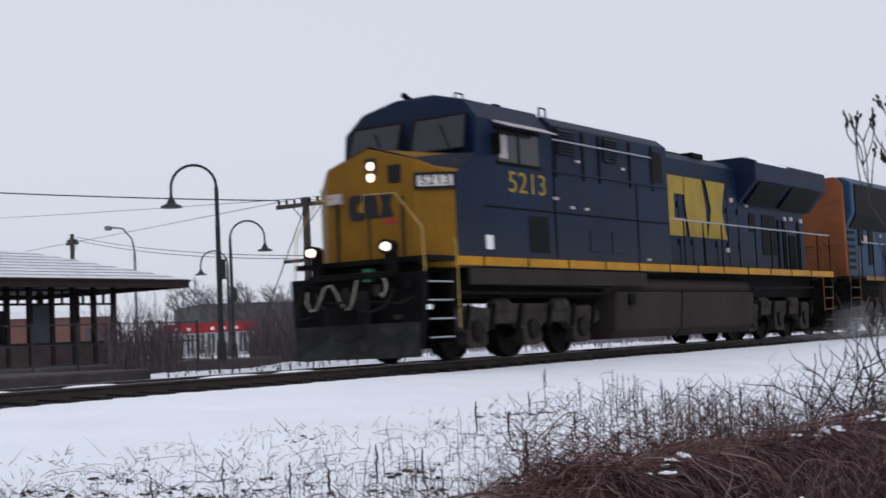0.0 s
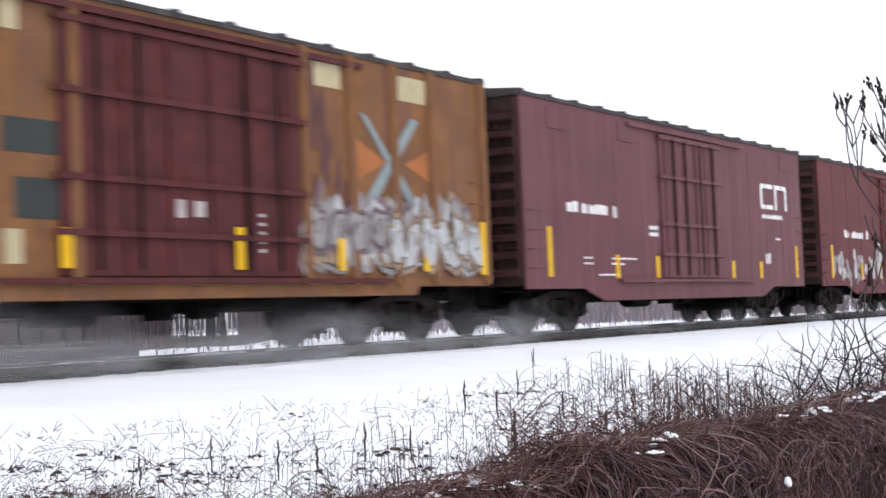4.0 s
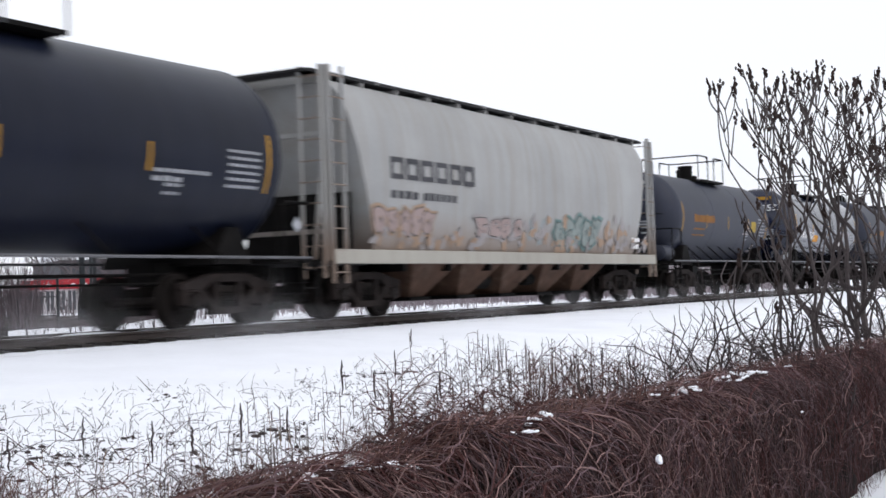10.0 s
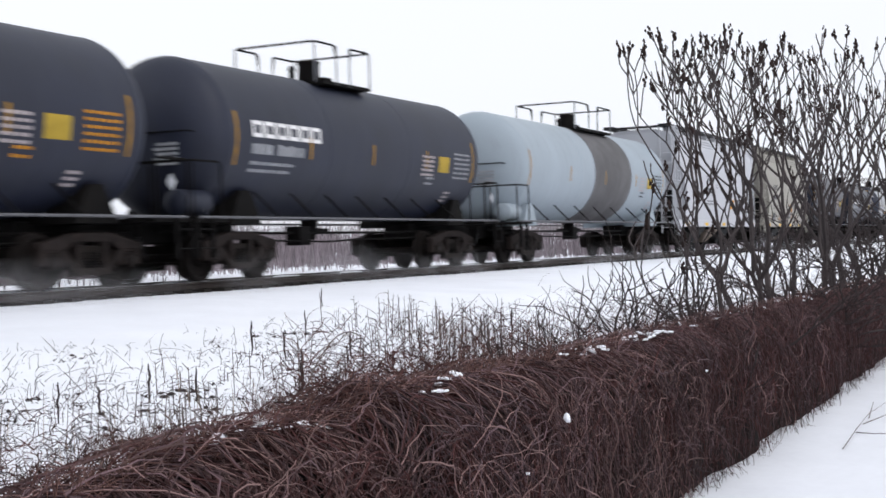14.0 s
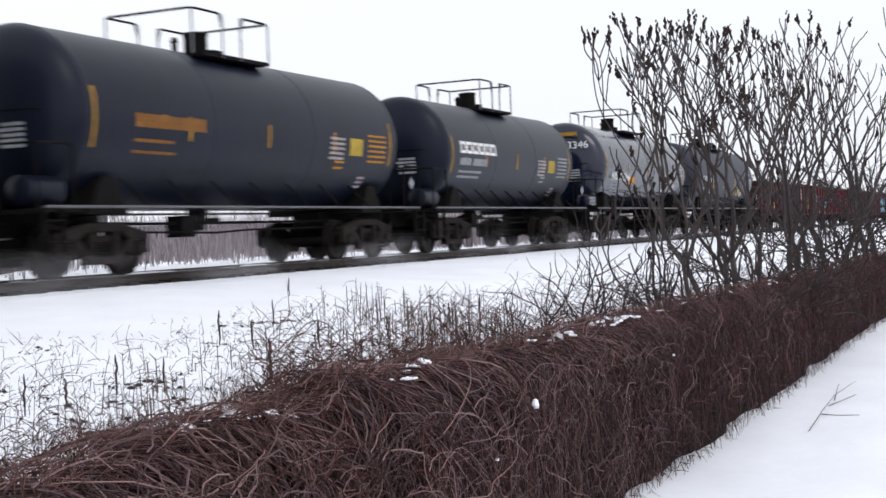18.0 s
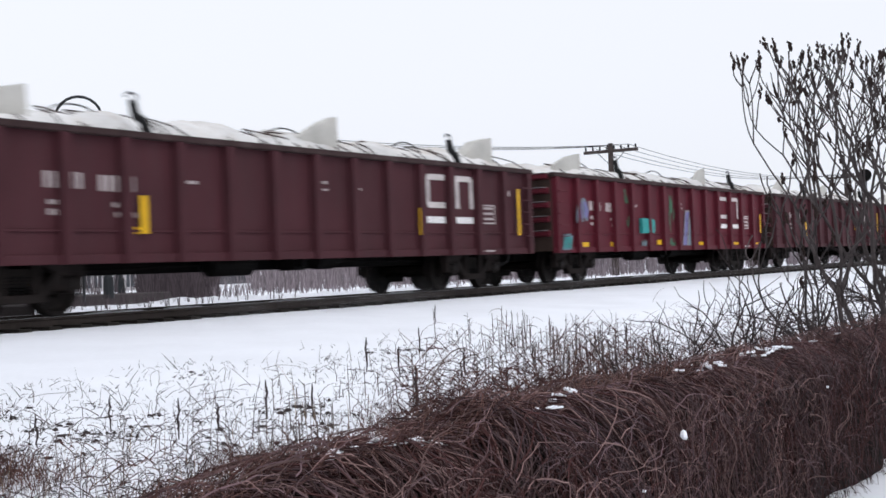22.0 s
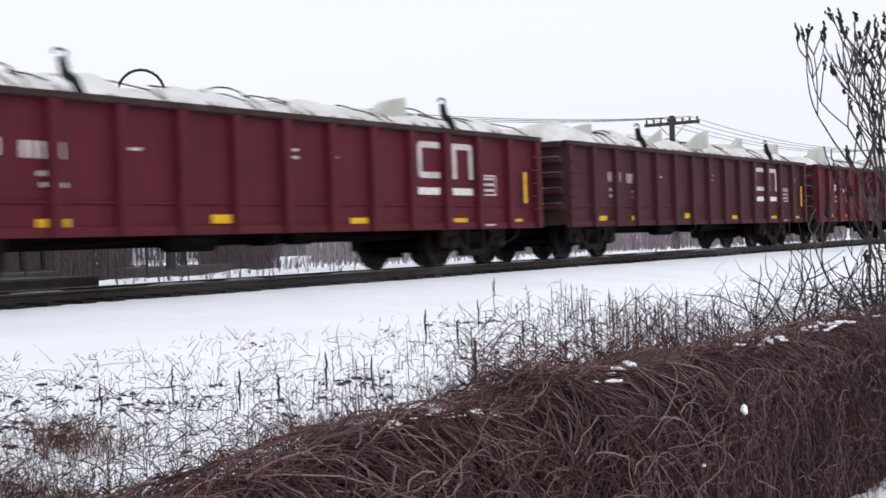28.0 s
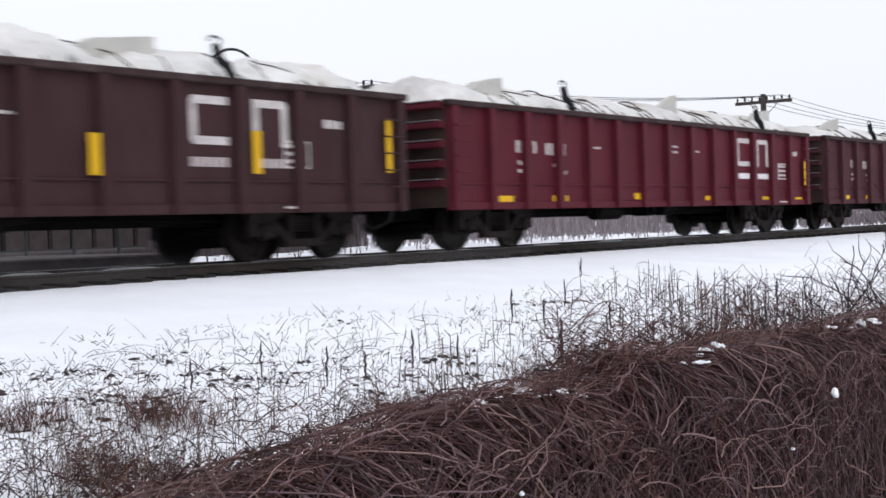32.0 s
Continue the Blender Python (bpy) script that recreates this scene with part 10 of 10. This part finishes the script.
def grow(wood, tips, p, d, length, r, depth, rnd):
    pts, rad = [p], [r]
    n = 5
    for i in range(n):
        # stems wander, then turn up towards their ends
        d = (d + Vector((rnd.gauss(0, 0.14), rnd.gauss(0, 0.14), 0.13 + rnd.gauss(0, 0.06)))).normalized()
        # the thicket keeps a steep flank towards the open slope and a rounded top
        if p.x < p.y * THICKET_FLANK + 0.45 * max(0.0, 1.5 - p.z):
            d = (d + Vector((0.26, -0.06, 0.08))).normalized()
        if p.z > 0.2 + 0.145 * math.hypot(p.x, p.y):
            length *= 0.72
        p = p + d * (length / n)
        pts.append(p)
        rad.append(r * (1 - 0.24 * (i + 1) / n))
    wood.tube([tuple(q) for q in pts], rad, 6 if depth > 2 else 5, depth == 0)
    if depth == 0:
        tips.append((p, d))
        return
    a0 = rnd.uniform(0, 6.28)
    k = 3 if rnd.random() < 0.16 else 2
    for i in range(k):
        a = a0 + 2 * math.pi * i / k + rnd.uniform(-0.4, 0.4)
        side = Vector((math.cos(a) * 0.8, math.sin(a), 0.0))
        nd = (d + side * rnd.uniform(0.3, 0.75)).normalized()
        grow(wood, tips, p, nd, length * rnd.uniform(0.62, 0.92), max(0.0075, rad[-1] * rnd.uniform(0.7, 0.9)), depth - 1, rnd)
    if rnd.random() < 0.45:
        a = rnd.uniform(0, 6.28)
        nd = (d + Vector((math.cos(a) * 0.8, math.sin(a), 0.1)) * 0.9).normalized()
        grow(wood, tips, pts[3], nd, length * 0.6, max(0.008, rad[3] * 0.55), max(0, depth - 2), rnd)


def sumac(az, dist, stems, seed, heads=0.7):
    rnd = random.Random(seed)
    bush = thing("sumac_bush", "bare sumac bush with dark seed heads at its tips", "bush", "sumac bushes")
    wood, tips = Geo(), []
    x, y = dist * math.sin(radians(az)), dist * math.cos(radians(az))
    z = ground_z(x, y) - 0.05
    across = Vector((math.cos(radians(az)), -math.sin(radians(az)), 0))
    for lean, length, r, depth in stems:
        b = Vector((x + rnd.uniform(-0.12, 0.12), y + rnd.uniform(-0.12, 0.12), z))
        d = (across * lean + Vector((rnd.uniform(-0.1, 0.1), 0, 1))).normalized()
        grow(wood, tips, b, d, length * 0.30, r, depth, rnd)
    part("wood", wood, M["bark"], bush, "grey-brown stems and forked branches")
    heads_g = Geo()
    top = max(p.z for p, _ in tips)
    for p, d in tips:
        if p.z > z + (top - z) * 0.45 and rnd.random() < heads:
            # a ragged upright cone of small clusters
            ln = rnd.uniform(0.07, 0.14)
            for k in range(6):
                u = k / 5
                q = p + (d * 0.4 + Vector((0, 0, 0.6))) * (ln * u - 0.02) + Vector((rnd.gauss(0, 0.009), rnd.gauss(0, 0.009), 0))
                w = 0.021 * (1 - 0.5 * u) * rnd.uniform(0.7, 1.15)
                lump(heads_g, q.x, q.y, q.z, w, w, w * 1.2, rnd, 5)
                lump(heads_g, q.x + rnd.gauss(0, 0.012), q.y, q.z - 0.01, w * 0.7, w * 0.7, -w, rnd, 5)
    if heads_g.v:
        tagged(part("seed_head_mass", heads_g, M["fruit"], bush, "dark upright seed heads"), kind="stuff")


for i, (az, stems) in enumerate((
        (75.6, ((-0.35, 1.5, 0.022, 2), (0.1, 1.7, 0.020, 2))),
        (75.4, ((-0.02, 2.3, 0.022, 3), (0.12, 2.6, 0.022, 3))),
        (76.8, ((-0.24, 3.9, 0.030, 4),)),
        (78.2, ((-0.46, 3.9, 0.034, 4), (-0.26, 3.8, 0.034, 4), (-0.06, 3.8, 0.042, 5), (0.12, 3.7, 0.036, 4))),
        (79.5, ((0.08, 4.1, 0.042, 4), (-0.14, 4.2, 0.036, 4))),
        (80.4, ((-0.06, 4.2, 0.046, 4), (0.2, 4.0, 0.038, 4))),
        (81.4, ((0.05, 4.5, 0.050, 4), (-0.12, 4.4, 0.042, 3))),
        (82.4, ((-0.1, 4.7, 0.055, 4), (0.15, 4.8, 0.050, 3))),
        (83.6, ((0.0, 5.4, 0.06, 4), (-0.1, 5.2, 0.055, 3))))):
    sumac(az, 3.0 / math.cos(radians(az)), stems, 310 + i, 0.0 if i == 0 else 0.55)


def thorn(az, dist, size, seed):
    rr = random.Random(seed)
    x, y = dist * math.sin(radians(az)), dist * math.cos(radians(az))
    bush = thing("thorn_bush", "low crooked leafless thorn bush in the snow", "bush", "low thorn bushes")

    def limb(wood, p, d, ln, r, k):
        pts, rad = [p], [r]
        for i in range(4):
            d = (d + Vector((rr.gauss(0, 0.26), rr.gauss(0, 0.26), rr.gauss(0.04, 0.16)))).normalized()
            p = p + d * ln / 4
            pts.append(p)
            rad.append(r * (1 - 0.14 * (i + 1)))
        wood.tube([tuple(q) for q in pts], rad, 4, False)
        if k:
            for q in (pts[2], pts[3], pts[4]):
                if rr.random() < 0.75:
                    limb(wood, q, (d + Vector((rr.gauss(0, 0.7), rr.gauss(0, 0.7), rr.gauss(0.15, 0.35)))).normalized(), ln * rr.uniform(0.5, 0.8), max(0.0036, r * 0.64), k - 1)
    for _ in range(3 + seed % 2):
        wood = Geo()
        limb(wood, Vector((x + rr.gauss(0, 0.15), y + rr.gauss(0, 0.15), ground_z(x, y) - 0.03)), Vector((rr.gauss(0, 0.45), rr.gauss(0, 0.45), 1)).normalized(), size * 0.40, 0.008 + 0.0045 * size, 3)
        part("stem", wood, M["dark_bark"], bush)


for i, (az, dist, size) in enumerate(((67.8, 10.0, 1.0), (69.4, 9.4, 1.4), (70.6, 9.9, 1.8), (71.7, 9.2, 1.7), (72.8, 10.6, 2.0), (73.9, 10.0, 1.9), (74.9, 12.0, 2.2), (75.8, 11.4, 2.0), (76.8, 13.6, 2.4), (77.7, 13.0, 2.3),
                                      (78.7, 15.6, 2.7), (79.7, 16.4, 2.8), (80.7, 18.5, 3.1), (81.6, 20.0, 3.3), (82.5, 22.5, 3.6), (83.4, 26.0, 4.0), (84.2, 29.0, 4.2),
                                      (78.2, 14.0, 2.2), (79.2, 14.6, 2.3), (80.2, 16.0, 2.5), (81.1, 17.5, 2.7), (81.9, 18.5, 2.9), (82.7, 20.0, 3.1), (83.0, 22.0, 3.3), (83.8, 24.0, 3.6))):
    thorn(az, dist, size, 470 + i)

# ---- fine snow whirled up by the train and carried along beside its wheels ----
def wisp_material(name, dense):
    m = bpy.data.materials.new(name)
    m.use_nodes = True
    n, l = m.node_tree.nodes, m.node_tree.links
    b = n["Principled BSDF"]
    b.inputs["Base Color"].default_value = (0.80, 0.80, 0.84, 1)
    b.inputs["Roughness"].default_value, b.inputs["Specular IOR Level"].default_value = 1.0, 0.0
    pos = n.new("ShaderNodeTexCoord").outputs["Object"]
    ball = n.new("ShaderNodeTexGradient")
    ball.gradient_type = "SPHERICAL"
    l.new(pos, ball.inputs["Vector"])
    cloud = n.new("ShaderNodeTexNoise")
    cloud.inputs["Scale"].default_value, cloud.inputs["Detail"].default_value = 2.2, 4
    spot = n.new("ShaderNodeObjectInfo")
    shift = n.new("ShaderNodeVectorMath")
    shift.operation = "ADD"
    l.new(pos, shift.inputs[0])
    l.new(spot.outputs["Location"], shift.inputs[1])
    l.new(shift.outputs["Vector"], cloud.inputs["Vector"])
    thin = n.new("ShaderNodeMapRange")
    thin.inputs["From Min"].default_value, thin.inputs["From Max"].default_value = 0.32, 0.75
    thin.inputs["To Max"].default_value = dense
    l.new(cloud.outputs["Fac"], thin.inputs["Value"])
    mul = n.new("ShaderNodeMath")
    mul.operation = "MULTIPLY"
    l.new(ball.outputs["Fac"], mul.inputs[0])
    l.new(thin.outputs["Result"], mul.inputs[1])
    l.new(mul.outputs[0], b.inputs["Alpha"])
    return m


rnd = random.Random(9)
sheet = Geo()
sheet.v = [(0, 0, 0)] + [(math.cos(a * 0.3927), 0, math.sin(a * 0.3927)) for a in range(16)]
sheet.f = [(0, 1 + a, 1 + (a + 1) % 16) for a in range(16)]
WISPS = []
for name, dense in (("hanging_snow_dust", 0.12), ("thick_snow_dust", 0.19), ("thin_snow_dust", 0.04)):
    me = sheet.mesh("snow_wisp")
    me.materials.append(wisp_material(name, dense))
    WISPS.append(me)


def snow_dust(s0, s1, n, thick, tall):
    """Wisps between two places along the train."""
    c = (s0 + s1) / 2
    cloud = thing("blown_snow", "thin wisps of fine snow whirled up beside the wheels", "blown snow", "wisps of blown snow", "stuff", at=pose(c, TRACK_Y, 0))
    for i in range(n):
        # long low leaves drawn out along the track: some beside the rail, some under the cars
        under = thick != 1 and i % 5 < 2
        w, h = rnd.uniform(1.4, 2.6), rnd.uniform(0.5, 1.0) * tall if under else rnd.uniform(0.28, 0.85 if thick == 1 else 0.5) * tall
        part("snow_wisp", WISPS[thick], None, cloud, at=pose(s0 + (s1 - s0) * (i + rnd.random()) / n - c, rnd.uniform(-0.4, 0.6) if under else rnd.uniform(-2.45, -1.85), -0.14 + h * 0.35, 0, 0, rnd.uniform(-8, 8)) @ Matrix.Diagonal((w, 1, h, 1)))
    TRAIN.append((cloud, c))


for s0, s1, n, thick, tall in ((30, 38, 5, 0, 0.8), (38, 46, 13, 1, 1.2), (46, 54, 13, 1, 1.2), (54, 66, 18, 1, 1.25), (66, 80, 16, 1, 1.0), (80, 97, 15, 0, 1.0), (97, 114, 14, 0, 1.0), (114, 130, 15, 0, 1.1), (130, 147, 13, 0, 1.0), (147, 166, 15, 0, 1.1), (166, 184, 14, 0, 1.0),
                               (184, 197, 12, 0, 1.2), (197, 211, 13, 0, 1.1), (211, 225, 13, 0, 1.1), (225, 239, 13, 0, 1.1), (239, 254, 14, 0, 1.1), (254, 266, 9, 0, 1.0), (264, 269, 6, 1, 1.1), (269, 281, 9, 0, 1.0), (281, 295, 13, 0, 1.2), (295, 308, 13, 0, 1.2),
                               (308, 322, 13, 0, 1.1), (322, 336, 12, 0, 1.0), (336, 353, 9, 2, 0.9), (353, 370, 9, 2, 0.9), (370, 388, 9, 2, 0.9), (388, 405, 9, 2, 0.9), (405, 440, 18, 2, 0.9), (440, 475, 18, 2, 0.9), (475, 510, 18, 2, 0.9), (510, 543, 18, 2, 0.9)):
    snow_dust(s0, s1, n, thick, tall)

# ---- what moves: the train rolls past, its wheels turn ----
SPEED, EASE = 14.833, 0.00723


def travel(t):
    return SPEED * t + EASE * t * (t - 32.0)


def motions():
    for car, c in TRAIN:
        walk(car, [(t, pose(c - travel(t), TRACK_Y, 0)) for t in range(0, 33, 4)])
    spun = {}
    for w, r in WHEELSETS:
        key = (r, round(w.matrix_basis.translation.x, 2))
        if key not in spun:
            x, n = w.matrix_basis.translation.x, 32 * FPS
            walk(w, [(i / FPS, pose(x, 0, r, 0, -math.degrees(travel(i / FPS) / r) % 360, 0)) for i in range(n + 1)])
            spun[key] = w.animation_data
            continue
        first = spun[key]
        w.rotation_mode = "QUATERNION"
        w.animation_data_create()
        w.animation_data.action = first.action
        w.animation_data.action_slot = first.action_slot


motions()
